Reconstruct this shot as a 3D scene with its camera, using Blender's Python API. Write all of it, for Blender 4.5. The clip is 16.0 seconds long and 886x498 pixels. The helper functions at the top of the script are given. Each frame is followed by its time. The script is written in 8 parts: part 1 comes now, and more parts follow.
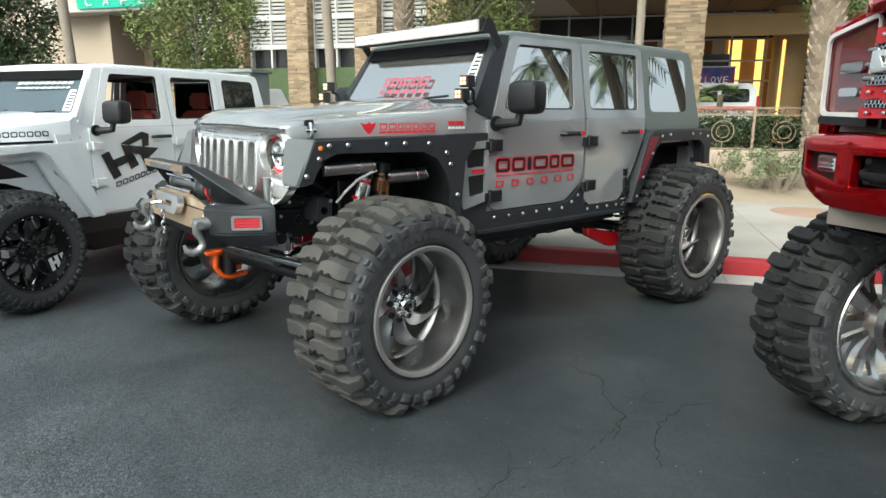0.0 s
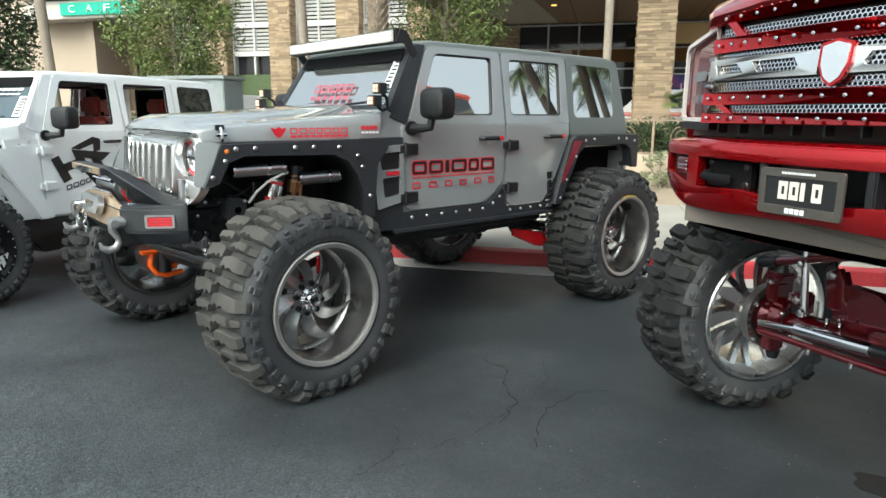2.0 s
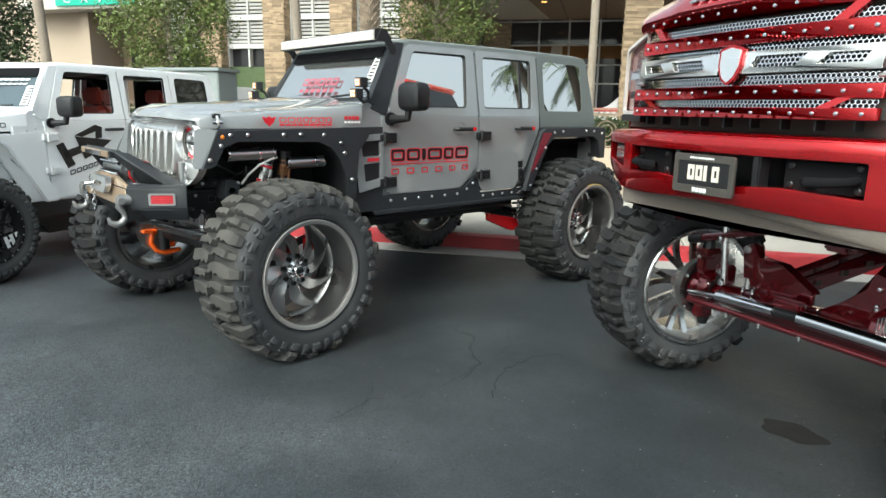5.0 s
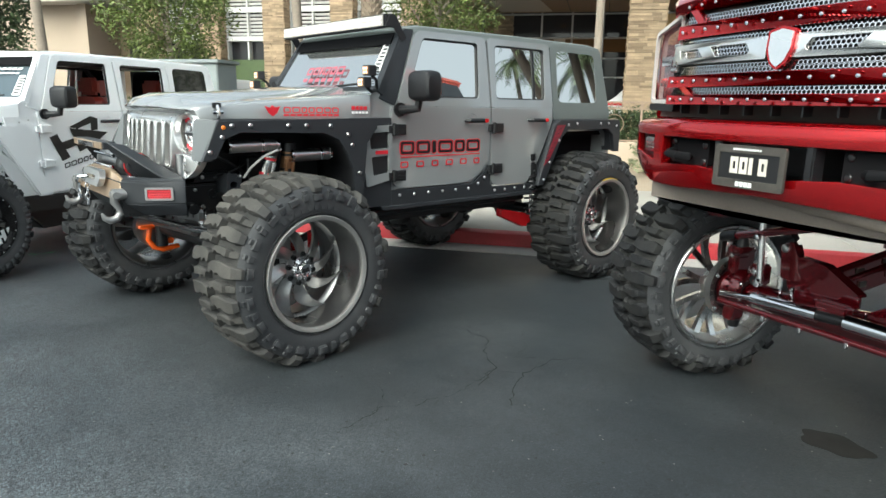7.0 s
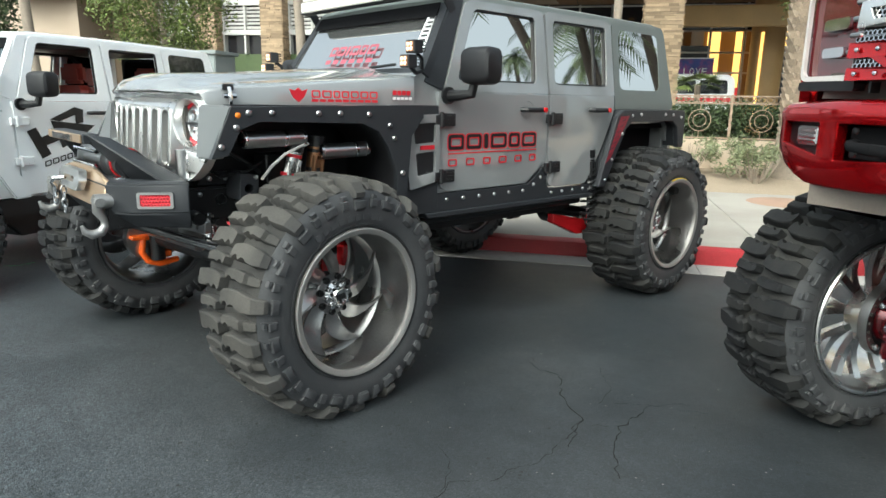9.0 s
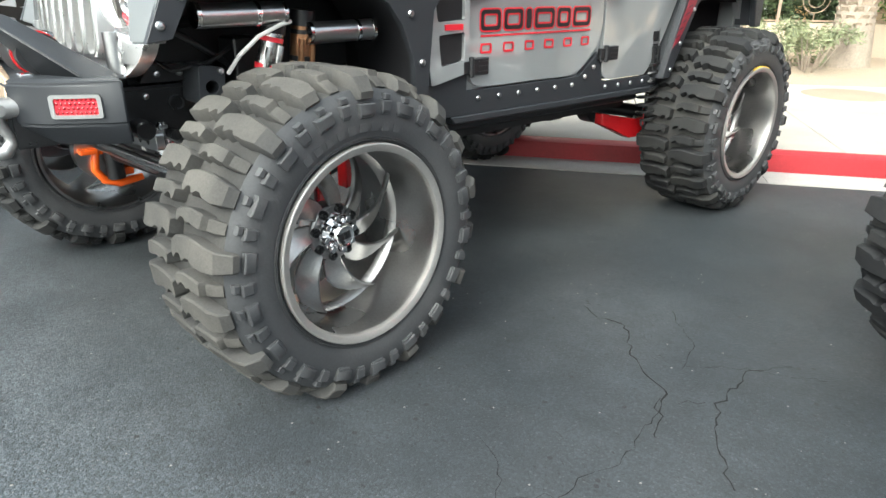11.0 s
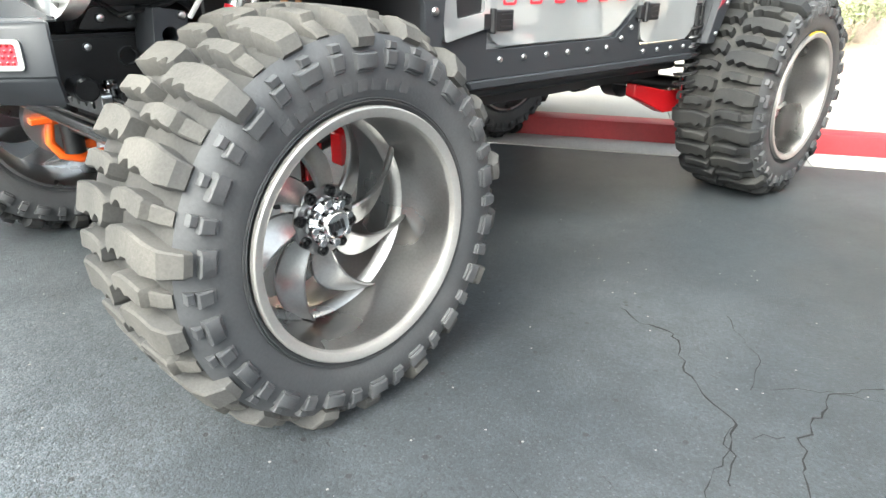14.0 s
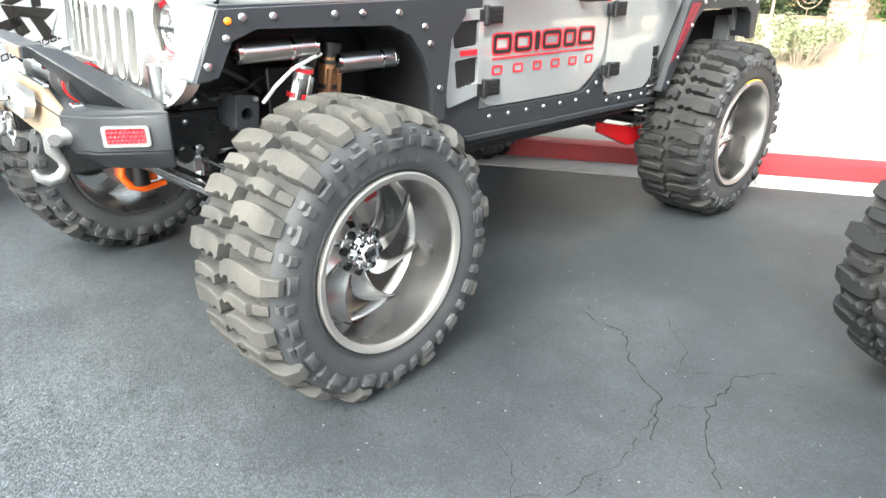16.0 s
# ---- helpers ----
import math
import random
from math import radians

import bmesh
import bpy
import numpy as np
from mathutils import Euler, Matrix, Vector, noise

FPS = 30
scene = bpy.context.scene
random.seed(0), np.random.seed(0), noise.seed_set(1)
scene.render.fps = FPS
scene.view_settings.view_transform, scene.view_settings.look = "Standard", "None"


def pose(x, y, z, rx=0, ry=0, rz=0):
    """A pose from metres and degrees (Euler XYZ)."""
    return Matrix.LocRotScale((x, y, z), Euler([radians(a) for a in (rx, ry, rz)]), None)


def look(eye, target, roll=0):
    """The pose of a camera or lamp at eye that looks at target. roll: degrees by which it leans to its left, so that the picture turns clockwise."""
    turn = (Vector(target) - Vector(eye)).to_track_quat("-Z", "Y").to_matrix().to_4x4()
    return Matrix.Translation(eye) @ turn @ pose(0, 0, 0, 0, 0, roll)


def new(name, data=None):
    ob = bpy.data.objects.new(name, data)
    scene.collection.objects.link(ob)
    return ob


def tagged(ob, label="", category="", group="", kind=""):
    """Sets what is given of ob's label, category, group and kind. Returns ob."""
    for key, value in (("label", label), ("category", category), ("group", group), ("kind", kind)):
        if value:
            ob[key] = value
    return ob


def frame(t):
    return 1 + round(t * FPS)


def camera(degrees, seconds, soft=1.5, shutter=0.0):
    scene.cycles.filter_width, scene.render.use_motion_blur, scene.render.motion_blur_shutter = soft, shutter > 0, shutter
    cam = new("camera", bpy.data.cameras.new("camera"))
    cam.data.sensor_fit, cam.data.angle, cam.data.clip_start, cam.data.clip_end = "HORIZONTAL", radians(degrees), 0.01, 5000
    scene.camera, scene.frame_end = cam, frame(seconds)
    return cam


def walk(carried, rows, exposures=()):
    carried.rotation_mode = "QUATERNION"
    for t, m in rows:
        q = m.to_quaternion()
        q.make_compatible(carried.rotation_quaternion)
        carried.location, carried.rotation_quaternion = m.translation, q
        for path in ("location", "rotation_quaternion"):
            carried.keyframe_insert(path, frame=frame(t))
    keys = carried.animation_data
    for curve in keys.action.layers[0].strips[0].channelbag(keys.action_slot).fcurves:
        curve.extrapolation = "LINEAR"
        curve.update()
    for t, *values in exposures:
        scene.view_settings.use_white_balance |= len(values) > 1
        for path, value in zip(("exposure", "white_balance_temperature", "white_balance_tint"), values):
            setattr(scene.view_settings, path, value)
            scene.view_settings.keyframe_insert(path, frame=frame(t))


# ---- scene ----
from mathutils.geometry import tessellate_polygon

cam = camera(69.1, 16.0)
PATH = [
    (0, (3.726, -1.962, 1.558), (2.236, -0.699, 1.131), 0.3),
    (0.5, (3.742, -1.836, 1.531), (2.256, -0.568, 1.105), 0.4),
    (1, (3.837, -1.816, 1.525), (2.352, -0.541, 1.109), 0.6),
    (1.5, (4.033, -1.825, 1.559), (2.55, -0.545, 1.154), 0.4),
    (2, (4.216, -1.729, 1.557), (2.737, -0.446, 1.148), 0.3),
    (2.5, (4.362, -1.667, 1.559), (2.887, -0.381, 1.147), 0.7),
    (3, (4.448, -1.728, 1.568), (2.976, -0.438, 1.159), 1.0),
    (3.5, (4.552, -1.837, 1.562), (3.082, -0.544, 1.154), 0.9),
    (4, (4.647, -1.887, 1.55), (3.18, -0.593, 1.137), 0.8),
    (6.5, (4.6, -1.93, 1.54), (3.141, -0.635, 1.101), 1.1),
    (7, (4.422, -1.84, 1.515), (2.963, -0.545, 1.073), 1.0),
    (7.5, (4.236, -1.747, 1.518), (2.779, -0.45, 1.075), 1.0),
    (8, (4.046, -1.695, 1.48), (2.592, -0.394, 1.04), 1.1),
    (8.5, (3.8, -1.662, 1.472), (2.348, -0.359, 1.031), 1.1),
    (9, (3.587, -1.58, 1.439), (2.139, -0.275, 0.989), 1.0),
    (9.5, (3.372, -1.431, 1.441), (1.934, -0.14, 0.924), 1.0),
    (10, (3.179, -1.34, 1.409), (1.754, -0.057, 0.843), 1.0),
    (10.2, (3.112, -1.304, 1.392), (1.696, -0.035, 0.773), 0.7),
    (12.3, (2.687, -0.889, 1.259), (1.315, 0.321, 0.453), 0.8),
    (12.5, (2.653, -0.879, 1.246), (1.277, 0.328, 0.439), 0.8),
    (13, (2.573, -0.867, 1.199), (1.204, 0.346, 0.391), 0.9),
    (13.5, (2.544, -0.858, 1.184), (1.175, 0.355, 0.376), 0.8),
    (14, (2.548, -0.872, 1.194), (1.18, 0.343, 0.387), 0.8),
    (14.5, (2.602, -0.908, 1.241), (1.234, 0.308, 0.434), 0.7),
    (15, (2.765, -0.97, 1.332), (1.398, 0.25, 0.531), 0.8),
    (15.5, (2.893, -1.084, 1.445), (1.532, 0.145, 0.646), 1.1),
    (16, (2.937, -1.286, 1.542), (1.589, -0.052, 0.729), 1.1),
]
EXPOSURE = [(0.0, 0.58, 5850, -7), (3.0, 0.7, 5850, -7), (9.0, 0.7, 5850, -7), (10.2, 0.88, 5850, -6), (12.3, 2.36, 6000, -3), (16.0, 2.34, 6000, -3)]
walk(cam, [(t, look(eye, target, roll)) for t, eye, target, roll in PATH], EXPOSURE)

# ==== world and light ====
world = bpy.data.worlds.new("sky")
scene.world = world
world.use_nodes = True
wn = world.node_tree
sky = wn.nodes.new("ShaderNodeTexSky")
sky.sky_type = "NISHITA"
sky.sun_disc = False
sky.sun_elevation = radians(46)
sky.sun_rotation = radians(163)
sky.dust_density = 9.0
sky.air_density = 0.4
sky.ozone_density = 0.6
wn.nodes["Background"].inputs[1].default_value = 0.15
# a thin, even veil of bright haze over the whole sky
veil = wn.nodes.new("ShaderNodeVectorMath")
veil.operation = "ADD"
veil.inputs[1].default_value = (2.0, 1.94, 1.84)
wn.links.new(sky.outputs[0], veil.inputs[0])
wn.links.new(veil.outputs[0], wn.nodes["Background"].inputs[0])
sun_data = bpy.data.lights.new("sun", "SUN")
sun_data.energy, sun_data.angle, sun_data.color = 0.85, radians(70), (1.0, 0.97, 0.92)
sun = new("sun", sun_data)
sun.matrix_world = look((5.0, -16.5, 17.8), (0, 0, 0))

# ==== materials ====
def mat(name, col, rough=0.5, metal=0.0, var=0.12, scale=5.0, fine=90.0, bump=0.0, rvar=0.1, coat=0.0,
        emit=None, power=0.0, tint=None, tmix=0.0, tscale=2.0, island=False, rnd=0.0, spec=0.5):
    """A painted, metal, stone or plant surface: base colour varied at two scales, a second tint in patches, relief."""
    m = bpy.data.materials.new(name)
    m.use_nodes = True
    nt = m.node_tree
    N, L = nt.nodes, nt.links
    b = N["Principled BSDF"]
    tc = N.new("ShaderNodeTexCoord")
    n1 = N.new("ShaderNodeTexNoise"); n1.inputs["Scale"].default_value = scale; n1.inputs["Detail"].default_value = 5
    n2 = N.new("ShaderNodeTexNoise"); n2.inputs["Scale"].default_value = fine; n2.inputs["Detail"].default_value = 3
    for n in (n1, n2):
        L.new(tc.outputs["Object"], n.inputs["Vector"])
    add = N.new("ShaderNodeMath"); add.operation = "ADD"
    L.new(n1.outputs["Fac"], add.inputs[0]); L.new(n2.outputs["Fac"], add.inputs[1])
    mr = N.new("ShaderNodeMapRange")
    mr.inputs["From Min"].default_value, mr.inputs["From Max"].default_value = 0.6, 1.4
    mr.inputs["To Min"].default_value, mr.inputs["To Max"].default_value = 1 - var, 1 + var
    L.new(add.outputs[0], mr.inputs["Value"])
    last = mr.outputs["Result"]
    if rnd:
        src = N.new("ShaderNodeNewGeometry").outputs["Random Per Island"] if island else N.new("ShaderNodeObjectInfo").outputs["Random"]
        r2 = N.new("ShaderNodeMapRange")
        r2.inputs["To Min"].default_value, r2.inputs["To Max"].default_value = 1 - rnd, 1 + rnd
        L.new(src, r2.inputs["Value"])
        mu = N.new("ShaderNodeMath"); mu.operation = "MULTIPLY"
        L.new(last, mu.inputs[0]); L.new(r2.outputs["Result"], mu.inputs[1])
        last = mu.outputs[0]
    mul = N.new("ShaderNodeVectorMath"); mul.operation = "SCALE"
    base = None
    if tint is not None:
        n3 = N.new("ShaderNodeTexNoise"); n3.inputs["Scale"].default_value = tscale; n3.inputs["Detail"].default_value = 6
        L.new(tc.outputs["Object"], n3.inputs["Vector"])
        r3 = N.new("ShaderNodeMapRange")
        r3.inputs["From Min"].default_value, r3.inputs["From Max"].default_value = 0.42, 0.66
        r3.inputs["To Max"].default_value = tmix
        L.new(n3.outputs["Fac"], r3.inputs["Value"])
        mx = N.new("ShaderNodeMix"); mx.data_type = "RGBA"
        mx.inputs["A"].default_value, mx.inputs["B"].default_value = (*col, 1), (*tint, 1)
        L.new(r3.outputs["Result"], mx.inputs["Factor"])
        base = mx.outputs["Result"]
    if base is None:
        mul.inputs[0].default_value = col
    else:
        L.new(base, mul.inputs[0])
    L.new(last, mul.inputs["Scale"])
    L.new(mul.outputs[0], b.inputs["Base Color"])
    rr = N.new("ShaderNodeMapRange")
    rr.inputs["From Min"].default_value, rr.inputs["From Max"].default_value = 0.3, 0.7
    rr.inputs["To Min"].default_value, rr.inputs["To Max"].default_value = max(0.0, rough * (1 - rvar)), min(1.0, rough * (1 + rvar))
    L.new(n1.outputs["Fac"], rr.inputs["Value"])
    L.new(rr.outputs["Result"], b.inputs["Roughness"])
    b.inputs["Metallic"].default_value = metal
    b.inputs["Coat Weight"].default_value = coat
    b.inputs["Coat Roughness"].default_value = 0.03
    b.inputs["Specular IOR Level"].default_value = spec
    if bump:
        bp = N.new("ShaderNodeBump")
        bp.inputs["Strength"].default_value, bp.inputs["Distance"].default_value = 1.0, bump
        L.new(n2.outputs["Fac"], bp.inputs["Height"])
        L.new(bp.outputs["Normal"], b.inputs["Normal"])
    if emit:
        b.inputs["Emission Color"].default_value = (*emit, 1)
        b.inputs["Emission Strength"].default_value = power
    return m


def asphalt_material():
    """Dark parking bays; the driving lane in front is paler and its stones stand out."""
    m = mat("asphalt", (0.0205, 0.0245, 0.0285), 0.56, var=0.25, scale=1.3, fine=95, bump=0.0, rvar=0.15,
            tint=(0.0335, 0.0375, 0.0415), tmix=0.9, tscale=0.7)
    nt = m.node_tree
    N, L = nt.nodes, nt.links
    b = N["Principled BSDF"]
    tc = N.new("ShaderNodeTexCoord")

    def ramp(sock, a0, a1, b0, b1):
        r = N.new("ShaderNodeMapRange")
        for key, v in (("From Min", a0), ("From Max", a1), ("To Min", b0), ("To Max", b1)):
            r.inputs[key].default_value = v
        L.new(sock, r.inputs["Value"])
        return r.outputs[0]

    def maths(op, u, v):
        n = N.new("ShaderNodeMath"); n.operation = op
        for k, q in enumerate((u, v)):
            if isinstance(q, (int, float)):
                n.inputs[k].default_value = q
            else:
                L.new(q, n.inputs[k])
        return n.outputs[0]

    def noise(scale, detail=4, rough=0.5, vec=None):
        n = N.new("ShaderNodeTexNoise")
        n.inputs["Scale"].default_value, n.inputs["Detail"].default_value, n.inputs["Roughness"].default_value = scale, detail, rough
        L.new(vec if vec is not None else tc.outputs["Object"], n.inputs["Vector"])
        return n.outputs["Fac"]

    def cells(scale):
        n = N.new("ShaderNodeTexVoronoi"); n.inputs["Scale"].default_value = scale
        L.new(tc.outputs["Object"], n.inputs["Vector"])
        q = N.new("ShaderNodeSeparateColor"); L.new(n.outputs["Color"], q.inputs[0])
        return n.outputs["Distance"], q.outputs

    def blend(fac, u, colour):
        n = N.new("ShaderNodeMix"); n.data_type = "RGBA"
        n.inputs["B"].default_value = (*colour, 1)
        L.new(fac, n.inputs["Factor"]); L.new(u, n.inputs["A"])
        return n.outputs["Result"]

    def scaled(u, fac):
        n = N.new("ShaderNodeVectorMath"); n.operation = "SCALE"
        L.new(u, n.inputs[0]); L.new(fac, n.inputs["Scale"])
        return n.outputs[0]

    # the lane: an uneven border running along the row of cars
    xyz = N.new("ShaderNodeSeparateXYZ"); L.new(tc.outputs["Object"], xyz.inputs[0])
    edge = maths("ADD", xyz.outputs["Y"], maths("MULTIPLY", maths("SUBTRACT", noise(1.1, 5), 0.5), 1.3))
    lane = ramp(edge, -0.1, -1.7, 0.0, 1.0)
    col = b.inputs["Base Color"].links[0].from_socket
    # stones of a few millimetres, each with its own shade, clearer in the lane
    d1, c1 = cells(105)
    d2, c2 = cells(190)
    fine = noise(170, 5, 0.6)
    shade = maths("MULTIPLY", ramp(c1[0], 0, 1, 0.35, 1.75), ramp(c2[1], 0, 1, 0.55, 1.5))
    spread = maths("ADD", 0.28, maths("MULTIPLY", lane, 0.85))
    shade = maths("ADD", 1.0, maths("MULTIPLY", maths("SUBTRACT", shade, 1.0), spread))
    shade = maths("MULTIPLY", shade, ramp(fine, 0.32, 0.68, 0.76, 1.26))
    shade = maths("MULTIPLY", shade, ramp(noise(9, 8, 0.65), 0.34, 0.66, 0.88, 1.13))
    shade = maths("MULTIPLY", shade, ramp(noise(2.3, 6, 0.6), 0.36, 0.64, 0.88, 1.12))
    # the whole tone rises by up to 0.85 across the lane
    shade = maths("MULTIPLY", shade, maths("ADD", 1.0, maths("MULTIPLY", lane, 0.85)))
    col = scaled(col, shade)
    pale = maths("MULTIPLY", ramp(c1[1], 0.82, 0.98, 0, 0.85), ramp(d1, 0.45, 0.2, 0, 1))
    col = blend(maths("MULTIPLY", pale, maths("ADD", 0.35, lane)), col, (0.15, 0.152, 0.152))
    # pits where stones have gone, drawn out along the lane
    mp = N.new("ShaderNodeMapping"); mp.inputs["Scale"].default_value = (0.55, 1.0, 1.0); mp.inputs["Rotation"].default_value = (0, 0, 0.5)
    L.new(tc.outputs["Object"], mp.inputs["Vector"])
    pit = ramp(noise(62, 3, 0.55, mp.outputs[0]), 0.635, 0.665, 0, 1)
    pit = maths("MULTIPLY", pit, ramp(noise(2.6, 3), 0.38, 0.55, 0.2, 1))
    col = blend(maths("MULTIPLY", pit, 0.8), col, (0.008, 0.0085, 0.009))
    # a little loose grit
    d3, c3 = cells(48)
    grit = maths("MULTIPLY", maths("GREATER_THAN", c3[1], 0.985), maths("LESS_THAN", d3, 0.2))
    col = blend(grit, col, (0.21, 0.2, 0.185))
    speck = maths("MULTIPLY", maths("LESS_THAN", c3[2], 0.005), maths("LESS_THAN", d3, 0.4))
    col = blend(speck, col, (0.012, 0.012, 0.013))
    L.new(col, b.inputs["Base Color"])
    high = maths("SUBTRACT", fine, maths("ADD", d1, d2))
    high = maths("SUBTRACT", high, maths("MULTIPLY", pit, 1.5))
    bp = N.new("ShaderNodeBump")
    bp.inputs["Distance"].default_value = 0.0024
    L.new(maths("ADD", 0.3, maths("MULTIPLY", lane, 0.7)), bp.inputs["Strength"])
    L.new(high, bp.inputs["Height"]); L.new(bp.outputs["Normal"], b.inputs["Normal"])
    return m


def glass_material(name, col, rough, metal):
    """Mirror-tinted car glass."""
    m = bpy.data.materials.new(name)
    m.use_nodes = True
    b = m.node_tree.nodes["Principled BSDF"]
    b.inputs["Base Color"].default_value = (*col, 1)
    b.inputs["Roughness"].default_value = rough
    b.inputs["Metallic"].default_value = metal
    return m


ASPHALT = asphalt_material()
CONCRETE = mat("pale_concrete", (0.36, 0.335, 0.3), 0.85, var=0.12, scale=1.3, fine=60, bump=0.002, tint=(0.27, 0.245, 0.21), tmix=0.6, tscale=1.1)
GUTTER = mat("gutter_concrete", (0.4, 0.385, 0.36), 0.85, var=0.2, scale=2, fine=70, bump=0.002, tint=(0.27, 0.255, 0.235), tmix=0.6)
KERB_RED = mat("worn_red_paint", (0.34, 0.016, 0.024), 0.6, var=0.15, scale=3, fine=50, bump=0.002, tint=(0.24, 0.015, 0.02), tmix=0.8)
DIRT = mat("dry_dirt", (0.32, 0.255, 0.185), 0.95, var=0.2, scale=2, fine=45, bump=0.012, tint=(0.25, 0.2, 0.15), tmix=0.7)
STUCCO = mat("tan_stucco", (0.47, 0.38, 0.29), 0.9, var=0.06, scale=0.6, fine=40, bump=0.003)
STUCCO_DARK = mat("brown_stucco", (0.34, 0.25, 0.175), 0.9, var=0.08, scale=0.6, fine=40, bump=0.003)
CREAM = mat("cream_panel", (0.62, 0.57, 0.5), 0.7, var=0.05)
STONE = mat("stacked_stone", (0.38, 0.28, 0.18), 0.85, var=0.2, scale=4, fine=40, bump=0.006, island=True, rnd=0.35)
LOUVRE = mat("pale_louvre", (0.58, 0.57, 0.55), 0.6, var=0.05)
# near-black for sheets and blocks that stand in for shade in openings
SHADE = mat("recess_shade", (0.05, 0.045, 0.04), 0.8)
DARK_GLASS = glass_material("dark_window_glass", (0.03, 0.03, 0.035), 0.05, 0.0)
WARM_WALL = mat("warm_lobby_wall", (0.2, 0.12, 0.055), 0.7, var=0.15, scale=1.5)
# for the downlights and lit slot, and for curtain panels made to glow
WARM_GLOW = mat("warm_glow", (0.9, 0.6, 0.2), 0.5, emit=(1.0, 0.52, 0.13), power=1.3)
FENCE = mat("rusty_tan_iron", (0.3, 0.22, 0.16), 0.7, var=0.2, fine=60)
GREEN_SIGN = mat("green_sign", (0.03, 0.32, 0.22), 0.4, emit=(0.03, 0.4, 0.26), power=0.35)
SIGN_WHITE = mat("sign_white", (0.8, 0.8, 0.78), 0.5)
BARK = mat("palm_bark", (0.3, 0.24, 0.18), 0.9, var=0.3, scale=5, fine=40, bump=0.02, island=True, rnd=0.25)
# bark with the shade of a backlit trunk put into its colour
BARK_BACKLIT = mat("backlit_palm_trunk", (0.05, 0.043, 0.038), 0.9, var=0.25, scale=3, fine=30, bump=0.01)
BARK_SMOOTH = mat("smooth_palm_trunk", (0.3, 0.25, 0.2), 0.9, var=0.25, scale=3, fine=30, bump=0.01)
LEAF = mat("green_leaf", (0.13, 0.165, 0.04), 0.6, var=0.2, island=True, rnd=0.5)
LEAF_DARK = mat("dark_leaf", (0.055, 0.08, 0.03), 0.6, var=0.2, island=True, rnd=0.5)
LEAF_GREY = mat("grey_green_leaf", (0.2, 0.22, 0.12), 0.7, var=0.2, island=True, rnd=0.4)
LEAF_BRIGHT = mat("bright_leaf", (0.08, 0.18, 0.02), 0.6, var=0.2, island=True, rnd=0.4)
FROND = mat("palm_frond", (0.06, 0.1, 0.03), 0.5, var=0.2, island=True, rnd=0.4)

RUBBER = mat("tyre_rubber", (0.04, 0.0415, 0.045), 0.55, var=0.18, scale=8, fine=120, bump=0.0008, tint=(0.075, 0.075, 0.077), tmix=0.6, tscale=3, spec=0.4)
TREAD = mat("dusty_tread_rubber", (0.047, 0.0455, 0.043), 0.9, var=0.25, scale=9, fine=150, bump=0.0015, tint=(0.079, 0.0745, 0.068), tmix=0.9, tscale=4, spec=0.25)
# rubber between the lugs, a little darker than their tops
GROOVE = mat("darker_groove_rubber", (0.034, 0.0335, 0.033), 0.85, var=0.25, scale=6, fine=120, tint=(0.06, 0.0575, 0.054), tmix=0.7, tscale=4, spec=0.2)
LUG_SIDE = mat("lug_side_rubber", (0.043, 0.0425, 0.042), 0.85, var=0.22, scale=9, fine=150, bump=0.001, tint=(0.078, 0.074, 0.068), tmix=0.8, tscale=4, spec=0.3)
# darker tread: shade in the colour on the grey car, plain tread elsewhere
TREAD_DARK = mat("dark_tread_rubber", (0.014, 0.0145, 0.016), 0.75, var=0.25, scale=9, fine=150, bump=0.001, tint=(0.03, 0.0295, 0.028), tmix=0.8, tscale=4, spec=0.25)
GREY_PAINT = mat("gloss_grey_paint", (0.25, 0.258, 0.262), 0.22, metal=0.1, var=0.015, rvar=0.02, coat=1.0)
GREY_PAINT.node_tree.nodes["Principled BSDF"].inputs["Coat IOR"].default_value = 1.85
TOP_GREY = mat("satin_grey_hardtop", (0.12, 0.135, 0.13), 0.5, var=0.05, fine=300, bump=0.0004)
FLARE_GREY = mat("satin_grey_paint", (0.13, 0.136, 0.14), 0.42, var=0.05, fine=200, bump=0.0003)
ARMOUR = mat("dark_textured_armour", (0.021, 0.023, 0.027), 0.5, var=0.1, fine=400, bump=0.0005, spec=0.4)
BLACK = mat("satin_black_plastic", (0.009, 0.009, 0.0105), 0.5, var=0.1, fine=300, bump=0.0003)
BLACK_METAL = mat("black_chassis_metal", (0.014, 0.014, 0.015), 0.3, metal=0.2, var=0.25, fine=80)
CHROME = mat("polished_chrome", (0.72, 0.72, 0.73), 0.07, metal=1.0, var=0.03, fine=20)
GRILLE_METAL = mat("satin_bright_metal", (0.93, 0.92, 0.9), 0.3, metal=1.0, var=0.04, scale=3, fine=40, rvar=0.25)
WHEEL_ALU = mat("satin_aluminium", (0.82, 0.815, 0.8), 0.27, metal=1.0, var=0.06, scale=4, fine=60, rvar=0.25)
FORGED = mat("forged_grey_steel", (0.34, 0.335, 0.33), 0.42, metal=0.8, var=0.15, fine=90)
STEEL = mat("brushed_steel", (0.5, 0.5, 0.5), 0.3, metal=1.0, var=0.08, fine=160)
LIP = mat("machined_lip", (0.38, 0.37, 0.358), 0.44, metal=0.72, var=0.08, scale=6, fine=140, rvar=0.2)
GUNMETAL = mat("brushed_gunmetal", (0.335, 0.33, 0.325), 0.3, metal=1.0, var=0.12, scale=3, fine=120, rvar=0.25)
ALU = mat("machined_aluminium", (0.72, 0.72, 0.72), 0.2, metal=1.0, var=0.05, fine=120)
BRONZE = mat("copper_brown_metal", (0.32, 0.17, 0.09), 0.35, metal=0.9, var=0.15)
